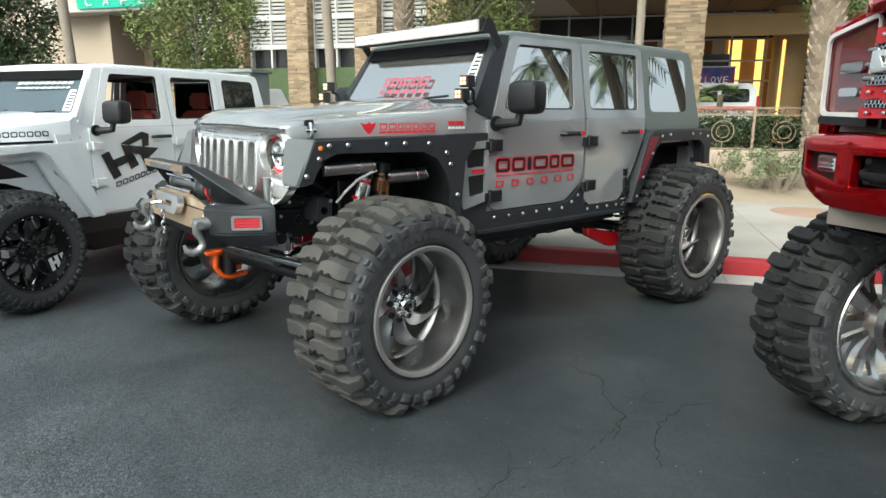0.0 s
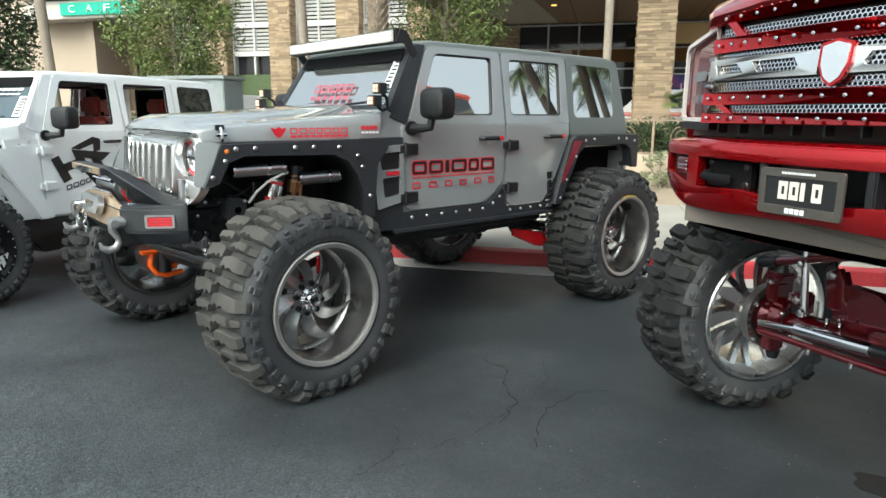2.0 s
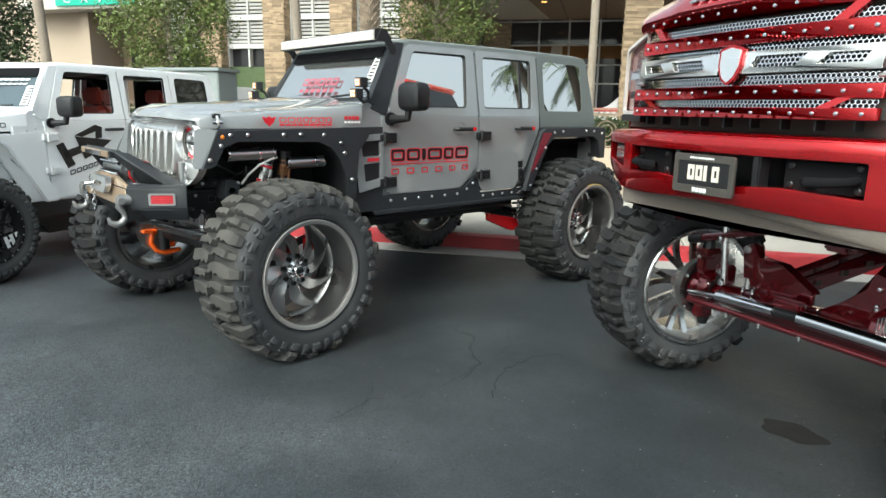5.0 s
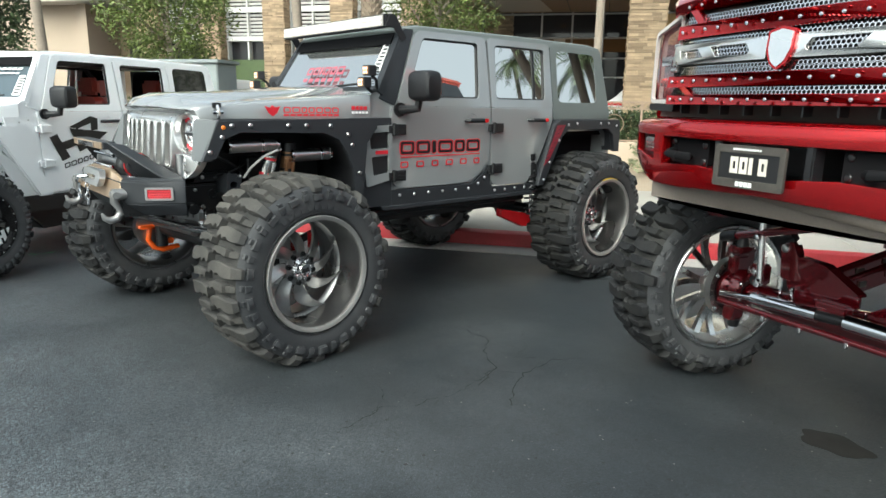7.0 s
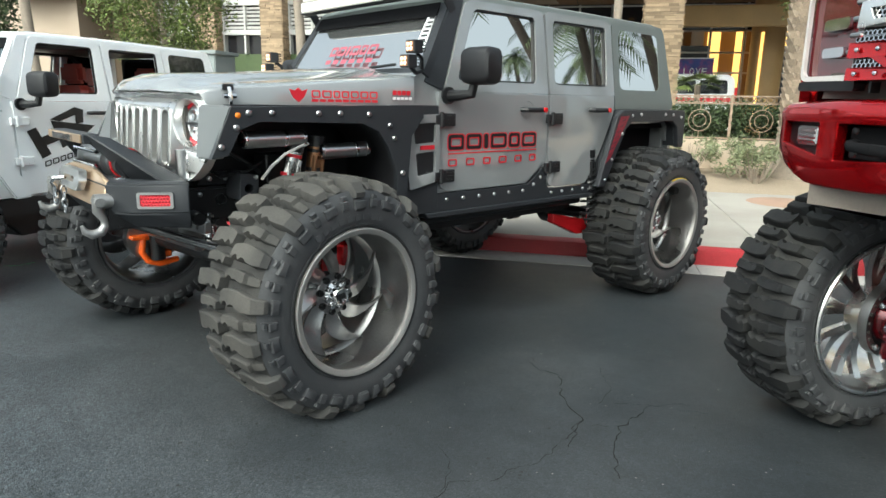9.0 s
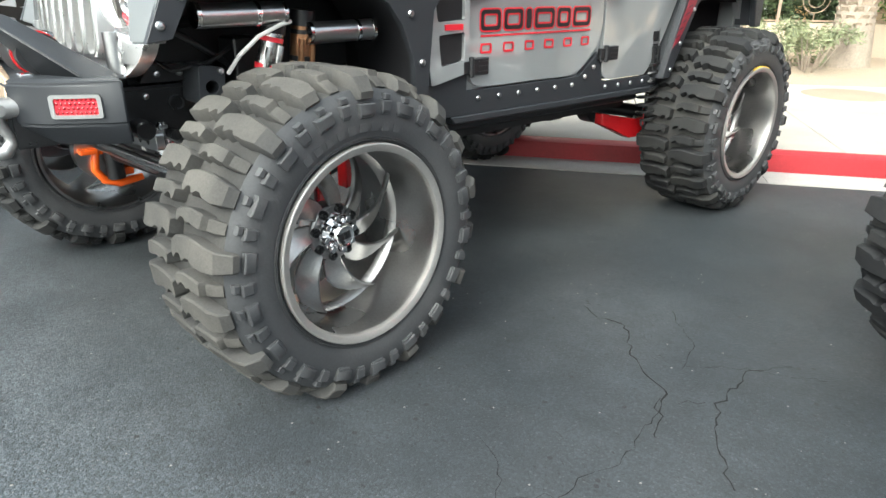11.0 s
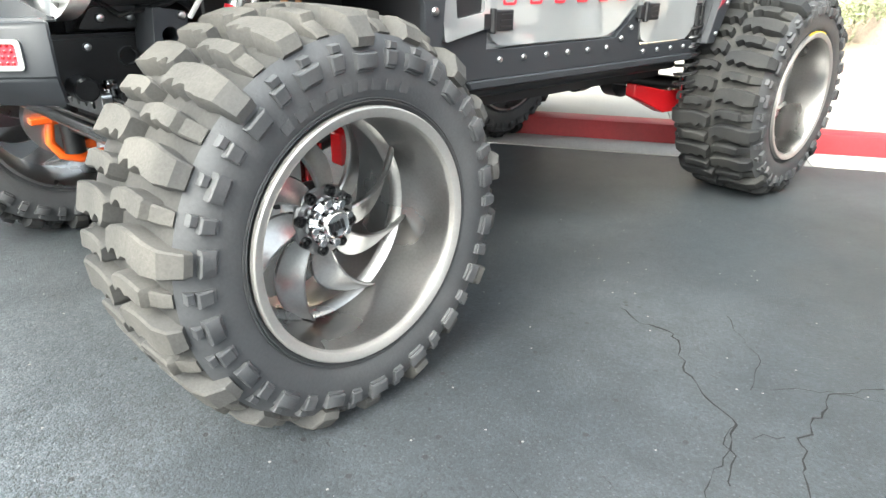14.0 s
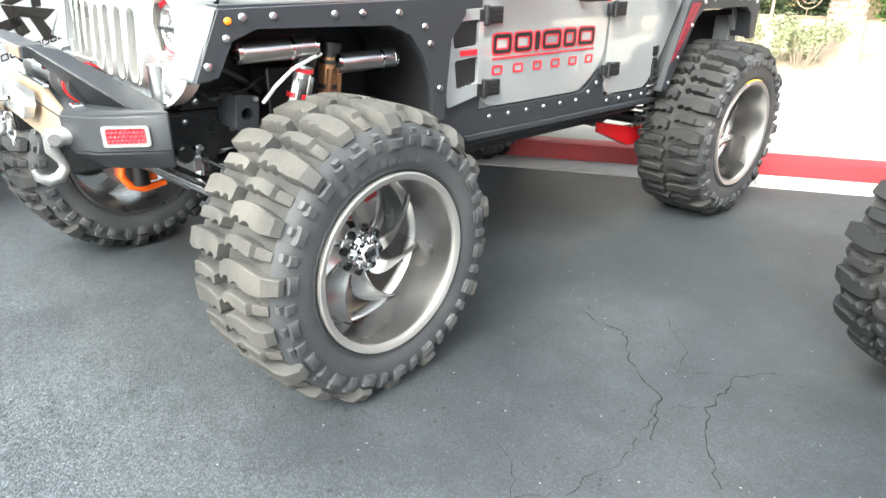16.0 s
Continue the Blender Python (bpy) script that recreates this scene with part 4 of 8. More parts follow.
# ==== wheels ====
def tyre_bodies(R, W, rim, N, h, dark=False):
    """Carcass and tread of a mud tyre of radius R and width W about the x axis: two rows of broad and narrow paddles
    with scooped edges, shoulder pads and a ring of blocks down the sidewall."""
    w = W / 2
    f, g = w / 0.2275, R / 0.566
    base = R - h - 0.003
    prof = [(w - 0.03, rim - 0.01), (w - 0.006, rim + 0.008), (w + 0.006, rim + 0.035), (w + 0.01, rim + 0.07), (w + 0.007, R - 0.105 * g), (w - 0.004, R - 0.078 * g),
            (w - 0.022 * f, R - 0.055 * g), (w - 0.055 * f, base - 0.004), (w * 0.4, base), (0, base + 0.001)]
    full = [(-a, r) for a, r in prof[:-1]] + prof[::-1]
    side_bm = B()
    lathe(side_bm, full, 108)
    for sgn in (1, -1):
        for rr in (rim + 0.016, rim + 0.022):
            lathe(side_bm, [(sgn * (w - 0.004), rr - 0.0025), (sgn * (w + 0.0045), rr - 0.001), (sgn * (w + 0.0045), rr + 0.001), (sgn * (w - 0.004), rr + 0.0025)], 96)
    pitch = 2 * math.pi * R / N
    rng = random.Random(7)

    def wall_block(th, rc, hr, da, proud, side):
        """A bevelled pad on the sidewall."""
        ring = lambda x, q: [Vector((side * x, rr * math.cos(t), rr * math.sin(t))) for rr, t in ((rc - hr * q, th - da * q), (rc + hr * q, th - da * q), (rc + hr * q, th + da * q), (rc - hr * q, th + da * q))]
        loop_skin(side_bm, [ring(w - 0.02, 1.0), ring(w + proud - 0.003, 1.0), ring(w + proud, 0.8)])

    # along the paddle: distance from the centre line, plain edge, scooped edge (shares of its half width)
    wide = [(0.010, 0.66, 0.5), (0.022, 0.84, 0.92), (0.036, 0.92, 0.52), (0.054, 0.97, 0.42), (0.070, 1.0, 0.98), (0.088, 1.02, 0.66), (0.108, 1.04, 0.62), (0.126, 1.03, 0.94), (0.150, 1.0, 0.96), (0.172, 0.96, 1.0)]
    slim = [(0.020, 0.6, 0.6), (0.028, 0.80, 1.0), (0.044, 0.92, 0.45), (0.060, 1.0, 0.42), (0.076, 1.0, 0.95), (0.096, 1.0, 0.7), (0.116, 0.98, 0.86), (0.140, 0.95, 0.95), (0.154, 0.9, 0.9)]
    bm = B()
    for side in (1, -1):
        for i in range(N):
            th0 = 2 * math.pi * (i + (0.5 if side < 0 else 0)) / N
            k = (i + (1 if side < 0 else 0)) % 4
            broad = k % 2 == 0
            half = pitch * (0.385 if broad else 0.235)
            rings = []

            def section(a, r, na, nr, lo, hi, hh):
                row = []
                for e, hgt in ((lo - 0.0035, -0.016), (lo - 0.001, hh * 0.86), (lo + 0.004, hh), (hi - 0.004, hh), (hi + 0.0005, hh * 0.8), (hi + 0.004, -0.016)):
                    t = th0 + e / R
                    row.append(Vector((side * (a + na * hgt), (r + nr * hgt) * math.cos(t), (r + nr * hgt) * math.sin(t))))
                rings.append(row)

            for a, p, q in (wide if broad else slim):
                bowed = 0.07 * pitch * (1 - ((a - 0.09) / 0.09) ** 2)
                crown = 0.004 * (a / 0.17) ** 2
                section(a * f, base, 0.0, 1.0, -half * p - bowed + rng.uniform(-0.001, 0.001), half * q - bowed * 0.6 + rng.uniform(-0.0012, 0.0012), h + 0.003 - crown)
            if k == 0:      # long foot down over the shoulder
                section((0.190) * f, R - 0.056 * g, 0.55, 0.83, -half * 0.86, half * 0.9, h * 1.12)
                section(w + 0.001, R - 0.068 * g, 0.92, 0.4, -half * 0.78, half * 0.82, 0.021)
                section(w + 0.004, R - 0.083 * g, 1.0, 0.15, -half * 0.72, half * 0.76, 0.014)
            elif k == 2:    # short foot
                section((0.188) * f, R - 0.054 * g, 0.5, 0.86, -half * 0.84, half * 0.88, h * 0.95)
                section((0.208) * f, R - 0.060 * g, 0.75, 0.66, -half * 0.74, half * 0.8, 0.016)
            else:           # stepped end of a narrow paddle
                section((0.158) * f, base - 0.002, 0.1, 1.0, -half * 0.86, half * 0.86, h * 0.62)
                section((0.180) * f, base - 0.012, 0.4, 0.9, -half * 0.84, half * 0.84, h * 0.6)
                section((0.200) * f, R - 0.058 * g, 0.7, 0.7, -half * 0.78, half * 0.78, 0.012)
            loop_skin(bm, rings)
            # inner ring of blocks, and a small chip above the shorter ones
            wall_block(th0, R - (0.113 if k == 0 else 0.106) * g, 0.018 * g, (0.37 if broad else 0.22) * pitch / R, 0.024 if broad else 0.019, side)
            wall_block(th0, R - (0.126 if k == 0 else 0.118) * g, 0.013 * g, (0.34 if broad else 0.19) * pitch / R, 0.016, side)
            if k:
                wall_block(th0 - 0.08 * pitch / R, R - 0.077 * g, 0.009 * g, 0.15 * pitch / R, 0.009, side)
    carcass = mesh_of("tyre", side_bm, (RUBBER, GROOVE))
    for p in carcass.polygons:
        c = p.center
        if abs(c.x) < w - 0.03 and math.hypot(c.y, c.z) > R - 0.06:
            p.material_index = 1
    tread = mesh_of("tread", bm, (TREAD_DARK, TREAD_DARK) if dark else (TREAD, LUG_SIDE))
    for p in tread.polygons:
        c, nm = p.center, p.normal
        out = (nm.y * c.y + nm.z * c.z) / math.hypot(c.y, c.z)
        if out < 0.3 or abs(c.x) > w * 0.93:
            p.material_index = 1
    # faint raised bars where the sidewall is marked
    mark = []
    for k2 in range(9):
        bm = B()
        th = radians(62 + k2 * 6.5)
        rc = rim + 0.055
        ring = lambda x: [Vector((x, rr * math.cos(t), rr * math.sin(t))) for rr, t in ((rc - 0.013, th - 0.035), (rc + 0.013, th - 0.035), (rc + 0.013, th + 0.035), (rc - 0.013, th + 0.035))]
        loop_skin(bm, [ring(w), ring(w + 0.011)])
        mark.append(mesh_of("sidewall_mark", bm, RUBBER))
    return carcass, tread, mark


def turbine_rim(w, r):
    """Deep-dish rim with eight swept blades; the face looks along +x."""
    out = {}
    bm = B()
    lathe(bm, [(w - 0.012, r + 0.006), (w + 0.006, r + 0.004), (w + 0.01, r - 0.004), (w + 0.008, r - 0.016), (w - 0.004, r - 0.02), (w - 0.02, r - 0.024),
               (w - 0.12, r - 0.03), (w - 0.2, r - 0.035), (w - 0.215, r - 0.05), (w - 0.235, r - 0.056), (w - 0.25, r - 0.05),
               (-w + 0.14, r - 0.05), (-w + 0.02, r - 0.02), (-w - 0.004, r - 0.006), (-w - 0.004, r + 0.006)], 96)
    out["wheel"] = mesh_of("wheel", bm, GUNMETAL)
    bm = B()
    lathe(bm, [(w + 0.002, r + 0.007), (w + 0.014, r + 0.0055), (w + 0.0165, r + 0.002), (w + 0.0135, r - 0.016), (w + 0.01, r - 0.021), (w - 0.006, r - 0.0235)], 96, closed=True)
    out["rim_lip"] = mesh_of("rim_lip", bm, LIP)
    bm = B()
    rings = []
    rin, rout = 0.07, r - 0.038
    for k in range(13):
        t = k / 12
        rad = rin + (rout - rin) * t
        sw = 0.66 * t ** 1.35
        wid = 0.012 + 0.036 * math.sin(math.pi * (0.12 + 0.62 * t))
        tilt = radians(8 + 38 * t)
        ax = 0.03 - 0.012 * t
        c = Vector((ax, rad * math.cos(sw), rad * math.sin(sw)))
        tg = Vector((0, -math.sin(sw), math.cos(sw)))
        xx = Vector((1, 0, 0))
        d = tg * math.cos(tilt) + xx * math.sin(tilt)
        nrm = xx * math.cos(tilt) - tg * math.sin(tilt)
        hollow = 0.008 * math.sin(math.pi * min(1, t * 1.1))
        face = [(u, hollow * (u * u - 0.4)) for u in (1, 0.86, 0.5, 0, -0.5, -0.86, -1)]
        rings.append([c + d * wid * u + nrm * (o + (0.0 if abs(u) == 1 else 0.005)) for u, o in face] + [c + d * wid * u - nrm * (0.016 - 0.008 * abs(u)) for u in (-0.96, -0.5, 0.5, 0.96)])
    loop_skin(bm, rings)
    out["spoke"] = mesh_of("spoke", bm, GUNMETAL)
    bm = B()
    lathe(bm, [(-0.04, 0.001), (-0.04, 0.095), (0.02, 0.104), (0.034, 0.102), (0.04, 0.096), (0.041, 0.07), (0.041, 0.001)], 48)
    out["hub"] = mesh_of("hub", bm, GUNMETAL)
    bm = B()
    lathe(bm, [(0.036, 0.066), (0.052, 0.064), (0.06, 0.052), (0.066, 0.045), (0.09, 0.043), (0.097, 0.037), (0.094, 0.031), (0.0955, 0.001)], 40)
    out["centre_cap"] = mesh_of("centre_cap", bm, CHROME)
    out["cap_tooth"] = mesh_of("cap_tooth", cyl(B(), (0.045, 0, 0), (0.076, 0, 0), 0.0165, 0.0135, 6), CHROME, bevel=0.002, seg=1)
    bm = B()
    for k in range(4):
        boxc(bm, (0.0965, -0.018 + 0.012 * k, 0), (0.003, 0.008, 0.026))
    out["cap_mark"] = mesh_of("cap_mark", bm, BLACK)
    bm = B()
    lathe(bm, [(0.036, 0.017), (0.05, 0.0165), (0.053, 0.014), (0.05, 0.011), (0.042, 0.009), (0.042, 0.001)], 14)
    lathe(bm, [(0.041, 0.0065), (0.05, 0.006), (0.0505, 0.001)], 6)
    out["lug_nut"] = mesh_of("lug_nut", bm, BLACK_METAL)
    return out


def split_spoke_rim(w, r, spokes, metal, face=0.06, twin=True, wide=0.016, spread=0.12, fork=0.0):
    out = {}
    bm = B()
    lathe(bm, [(w - 0.012, r + 0.006), (w + 0.006, r + 0.004), (w + 0.008, r - 0.014), (w - 0.02, r - 0.022), (face + 0.03, r - 0.03), (face, r - 0.045),
               (min(-w + 0.14, face - 0.03), r - 0.04), (-w + 0.03, r - 0.02), (-w + 0.004, r - 0.014), (-w - 0.008, r - 0.01), (-w - 0.008, r + 0.006)], 80)
    out["wheel"] = mesh_of("wheel", bm, metal)
    bm = B()
    for s in ((-1, 1) if twin else (0,)):
        rings = []
        for k in range(7):
            t = k / 6
            rad = 0.07 + (r - 0.11) * t
            an = s * (0.02 + spread * max(0.0, t - fork) / (1 - fork))
            c = Vector((face - 0.01 + 0.03 * math.sin(math.pi * t), rad * math.cos(an), rad * math.sin(an)))
            wd = wide * (1 + 0.37 * t)
            rings.append([c + Vector((dx, -math.sin(an) * dy, math.cos(an) * dy)) for dx, dy in ((0.018, -wd * 0.6), (0.018, wd * 0.6), (-0.02, wd), (-0.02, -wd))])
        loop_skin(bm, rings)
    out["spoke"] = mesh_of("spoke", bm, metal)
    bm = B()
    lathe(bm, [(face - 0.06, 0.001), (face - 0.06, 0.1), (face + 0.01, 0.1), (face + 0.02, 0.08), (face + 0.02, 0.001)], 32)
    out["hub"] = mesh_of("hub", bm, metal)
    bm = B()
    lathe(bm, [(face + 0.01, 0.042), (face + 0.045, 0.04), (face + 0.05, 0.001)], 24)
    out["centre_cap"] = mesh_of("centre_cap", bm, metal)
    bm = B()
    cyl(bm, (face + 0.01, 0, 0), (face + 0.04, 0, 0), 0.011, 0.009, 6)
    out["lug_nut"] = mesh_of("lug_nut", bm, CHROME)
    return out


def put_wheel(parent, m, tyre, rim, spokes, label, lug_r=0.066, turn=0.0):
    wh = part("wheel", rim["wheel"], None, parent, label, at=m)
    part("tyre", tyre[0], None, wh, "black mud-terrain tyre")
    part("tread", tyre[1], None, wh, "dusty chunky tread lugs")
    for me in tyre[2]:
        part("sidewall_mark", me, None, wh)
    for k in range(spokes):
        part("spoke", rim["spoke"], None, wh, at=pose(0, 0, 0, turn + 360 * k / spokes, 0, 0))
    part("hub", rim["hub"], None, wh)
    if "rim_lip" in rim:
        part("rim_lip", rim["rim_lip"], None, wh)
    part("centre_cap", rim["centre_cap"], None, wh)
    if "cap_mark" in rim:
        part("cap_mark", rim["cap_mark"], None, wh)
    for k in range(8):
        a = 2 * math.pi * (k + 0.5) / 8
        if "cap_tooth" in rim:
            part("cap_tooth", rim["cap_tooth"], None, wh, at=pose(0, 0.06 * math.cos(a - 0.39), 0.06 * math.sin(a - 0.39), math.degrees(a - 0.39)))
        part("lug_nut", rim["lug_nut"], None, wh, at=pose(0, lug_r * math.cos(a), lug_r * math.sin(a)))
    return wh


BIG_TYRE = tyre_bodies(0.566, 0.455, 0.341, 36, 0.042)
# shaded copy of the same tyre: the darker tread colour carries the shade
BIG_TYRE_SHADED = (BIG_TYRE[0], BIG_TYRE[1].copy(), BIG_TYRE[2])
BIG_TYRE_SHADED[1].materials[0] = BIG_TYRE_SHADED[1].materials[1] = TREAD_DARK
TURBINE = turbine_rim(0.224, 0.338)

# ==== four-door off-road cars ====
CAR_Z = 0.962   # body heights are drawn on a slightly taller rule


def sx(z):
    return 0.79 - 0.15 * max(0.0, z - 1.5)


def on_side(s, off):
    return lambda p, q, t: Vector((s * (sx(q) + off - t), p, q))


def across(half, x0=0.0):
    """Side outline (y, z) drawn out across the car."""
    return lambda p, q, t: Vector((x0 + half - t, p, q))


def sweep(x):
    """How far the front corners are set back."""
    return 0.045 * (max(0.0, abs(x) - 0.38) / 0.30) ** 1.5


def suv_shell(car, paint, top, pillar, windows, screen, drop=0.0):
    """Tub, doors, bonnet, grille, windscreen and hard top, common to both cars."""
    part("floor_pan", box(B(), (-0.74, 0.56, 0.90), (0.74, 3.45, 0.95)), BLACK_METAL, car)
    part("firewall", box(B(), (-0.76, 0.54, 0.95), (0.76, 0.60, 1.56)), BLACK, car)
    part("tailgate", box(B(), (-0.74, 3.44, 0.98), (0.74, 3.50, 1.45)), paint, car, bevel=0.012)
    bm = B()
    plate(bm, rounded([(0.55, 1.42), (0.69, 1.60), (0.77, 1.655), (0.98, 1.60), (0.98, 1.42)], 0.02), across(0.772), 1.544)
    part("cowl", bm, paint, car)
    for s in (1, -1):
        bm = B()
        plate(bm, [(0.56, 0.93 - drop), (2.34, 0.90 - drop), (2.50, 1.13), (2.62, 1.34), (3.34, 1.34), (3.46, 1.15), (3.47, 1.02), (3.50, 1.02), (3.50, 1.45), (2.6, 1.5), (0.56, 1.5)], on_side(s, -0.012), 0.04)
        part("side_panel", bm, paint, car)
        # front door
        bm = B()
        lower = rounded([(0.885, 0.955 - drop), (1.66 + 0.4 * drop, 0.955 - drop), (1.845, 1.12 - drop * 0.8), (1.85, 1.548), (0.885, 1.548)], [0.10, 0.09, 0.08, 0.01, 0.01])
        plate(bm, lower, on_side(s, 0.012), 0.035)
        d = part("front_door", bm, paint, car, bevel=0.006)
        bm = B()
        hole = rounded([(1.035, 1.615), (1.735, 1.615), (1.765, 2.045), (1.215, 2.045)], 0.04)
        plate(bm, rounded([(0.93, 1.55), (1.85, 1.55), (1.85, 2.095), (1.155, 2.095)], [0.02, 0.01, 0.05, 0.06]), on_side(s, 0.012), 0.04, [hole])
        part("window_frame", bm, paint, d)
        bm = B()
        plate(bm, rounded([(1.02, 1.60), (1.75, 1.60), (1.78, 2.06), (1.205, 2.06)], 0.05), on_side(s, 0.004), 0.018, [rounded([(1.045, 1.625), (1.725, 1.625), (1.755, 2.035), (1.22, 2.035)], 0.035)])
        part("window_seal", bm, BLACK, d)
        if windows:
            bm = B()
            plate(bm, rounded([(1.03, 1.61), (1.74, 1.61), (1.77, 2.05), (1.21, 2.05)], 0.04), on_side(s, -0.008), 0.006)
            part("window_glass", bm, windows, d)
        # rear door
        bm = B()
        plate(bm, rounded([(1.872, 0.905 - drop * 0.8), (2.31, 0.905 - drop * 0.8), (2.46, 1.12), (2.605, 1.42), (2.61, 1.548), (1.872, 1.548)], [0.09, 0.06, 0.1, 0.05, 0.01, 0.01]), on_side(s, 0.012), 0.035)
        r = part("rear_door", bm, paint, car, bevel=0.006)
        bm = B()
        plate(bm, rounded([(1.872, 1.55), (2.615, 1.55), (2.615, 2.095), (1.872, 2.095)], [0.01, 0.01, 0.05, 0.03]), on_side(s, 0.012), 0.04,
              [rounded([(1.925, 1.615), (2.52, 1.615), (2.545, 2.045), (1.945, 2.045)], 0.04)])
        part("window_frame", bm, paint, r)
        bm = B()
        plate(bm, rounded([(1.915, 1.60), (2.53, 1.60), (2.555, 2.06), (1.935, 2.06)], 0.05), on_side(s, 0.004), 0.018, [rounded([(1.935, 1.625), (2.51, 1.625), (2.535, 2.035), (1.955, 2.035)], 0.035)])
        part("window_seal", bm, BLACK, r)
        if windows:
            bm = B()
            plate(bm, rounded([(1.92, 1.61), (2.39, 1.61), (2.40, 2.05), (1.94, 2.05)], 0.03), on_side(s, -0.008), 0.006)
            part("window_glass", bm, windows, r)
            bm = B()
            plate(bm, rounded([(2.40, 1.61), (2.525, 1.61), (2.55, 2.05), (2.41, 2.05)], 0.03), on_side(s, -0.008), 0.006)
            part("vent_glass", bm, windows, r)
            bm = B()
            plate(bm, [(2.385, 1.61), (2.41, 1.61), (2.42, 2.05), (2.395, 2.05)], on_side(s, 0.0), 0.012)
            part("divider", bm, BLACK, r)
        # hard-top quarter
        bm = B()
        plate(bm, rounded([(2.632, 1.452), (3.455, 1.452), (3.43, 1.6), (3.36, 2.06), (3.33, 2.11), (2.632, 2.11)], [0.01, 0.05, 0.1, 0.1, 0.05, 0.01]), on_side(s, 0.008), 0.04,
              [rounded([(2.695, 1.60), (3.25, 1.60), (3.255, 2.04), (2.71, 2.05)], 0.06)])
        part("top_quarter", bm, top, car, bevel=0.004, seg=1)
        bm = B()
        plate(bm, rounded([(2.69, 1.595), (3.255, 1.595), (3.26, 2.045), (2.705, 2.055)], 0.06), on_side(s, 0.006), 0.008)
        part("quarter_glass", bm, windows or TINT_GLASS, car)
        # hinges and handles
        for y in (0.885, 1.872):
            for z in (1.385, 1.052):
                bm = B()
                boxc(bm, (s * 0.815, y + 0.055, z), (0.03, 0.1, 0.075))
                boxc(bm, (s * 0.815, y - 0.03, z), (0.024, 0.04, 0.06))
                cyl(bm, (s * 0.825, y + 0.0, z - 0.045), (s * 0.825, y + 0.0, z + 0.045), 0.014, n=10)
                hb = part("hinge", bm, BLACK if paint is GREY_PAINT else paint, car, bevel=0.005, seg=1)
                bm = B()
                for k in (-1, 0, 1):
                    boxc(bm, (s * 0.832, y + 0.062, z + k * 0.022), (0.004, 0.06, 0.006))
                part("hinge_ribs", bm, DECAL_BLACK if paint is GREY_PAINT else paint, hb)
        for dd, y in ((d, 1.68), (r, 2.4)):
            bm = B()
            lathe(bm, [(0, 0.055), (-0.006, 0.05), (-0.012, 0.03), (-0.014, 0.001)], 20, pose(s * 0.8, y - 0.03, 1.445, 0, 0, 0))
            part("handle_cup", bm, paint, dd)
            bm = B()
            tube(bm, [(s * 0.806, y - 0.11, 1.445), (s * 0.838, y - 0.09, 1.445), (s * 0.84, y + 0.07, 1.445), (s * 0.81, y + 0.095, 1.445)], [0.014, 0.017, 0.017, 0.016], 8)
            part("door_handle", bm, BLACK, dd)
            bm = B()
            cyl(bm, (s * 0.836, y + 0.075, 1.445), (s * 0.862, y + 0.075, 1.445), 0.017, n=14)
            if paint is GREY_PAINT:
                part("push_button", bm, RED_GLOSS, dd)
            else:
                part("push_button", bm, BLACK, dd)
        # roof pillar behind the doors
        bm = B()
        plate(bm, [(1.79, 1.5), (1.93, 1.5), (1.93, 2.09), (1.79, 2.09)], on_side(s, -0.03), 0.04)
        part("centre_pillar", bm, BLACK, car)
    # roof
    bm = B()
    rings = []
    for y, dz, hw in ((1.03, -0.05, 0.69), (1.06, -0.02, 0.70), (1.2, 0.0, 0.705), (2.2, 0.006, 0.71), (3.2, 0.0, 0.71), (3.32, -0.012, 0.705), (3.36, -0.05, 0.69)):
        sec = [(-1, -0.035), (-1, 0.0), (-0.985, 0.018), (-0.94, 0.03), (-0.7, 0.036), (0, 0.045), (0.7, 0.036), (0.94, 0.03), (0.985, 0.018), (1, 0), (1, -0.035)]
        rings.append([Vector((a * hw, y, 2.105 + b + dz * (1 if b > -0.03 else 0.3))) for a, b in sec])
    loop_skin(bm, rings)
    part("roof", bm, top, car)
    part("rear_glass", box(B(), (-0.6, 3.385, 1.5), (0.6, 3.41, 2.05), None), windows or TINT_GLASS, car)
    # windscreen
    ws = lambda p, q, t: Vector((p, 0.775 + 0.27 * q + t * 0.85, 1.645 + 0.445 * q - t * 0.5))
    bm = B()
    plate(bm, rounded([(-0.785, 0), (0.785, 0), (0.70, 1), (-0.70, 1)], 0.02), ws, 0.05, [rounded([(-0.715, 0.08), (0.715, 0.08), (0.645, 0.92), (-0.645, 0.92)], 0.05)])
    wf = part("windscreen_frame", bm, pillar, car)
    for s in (1, -1):
        bm = B()
        plate(bm, [(0.79, 1.60), (0.925, 1.55), (1.15, 2.10), (1.06, 2.10)], on_side(s, 0.004), 0.06)
        part("pillar_side", bm, pillar, wf, bevel=0.004, seg=1)
    bm = B()
    plate(bm, rounded([(-0.73, 0.06), (0.73, 0.06), (0.655, 0.94), (-0.655, 0.94)], 0.05), lambda p, q, t: ws(p, q, t + 0.012) + Vector((0, -0.03 * (1 - (p / 0.73) ** 2), 0)), 0.006)
    part("windscreen_glass", bm, screen, wf)
    # matt black band paints the dark reflection along the top of the glass
    bm = B()
    plate(bm, [(-0.66, 0.76), (0.66, 0.76), (0.645, 0.95), (-0.645, 0.95)], lambda p, q, t: ws(p, q, t - 0.004) + Vector((0, -0.03 * (1 - (p / 0.73) ** 2), 0)), 0.004)
    part("sun_band", bm, MATT_BLACK, wf)
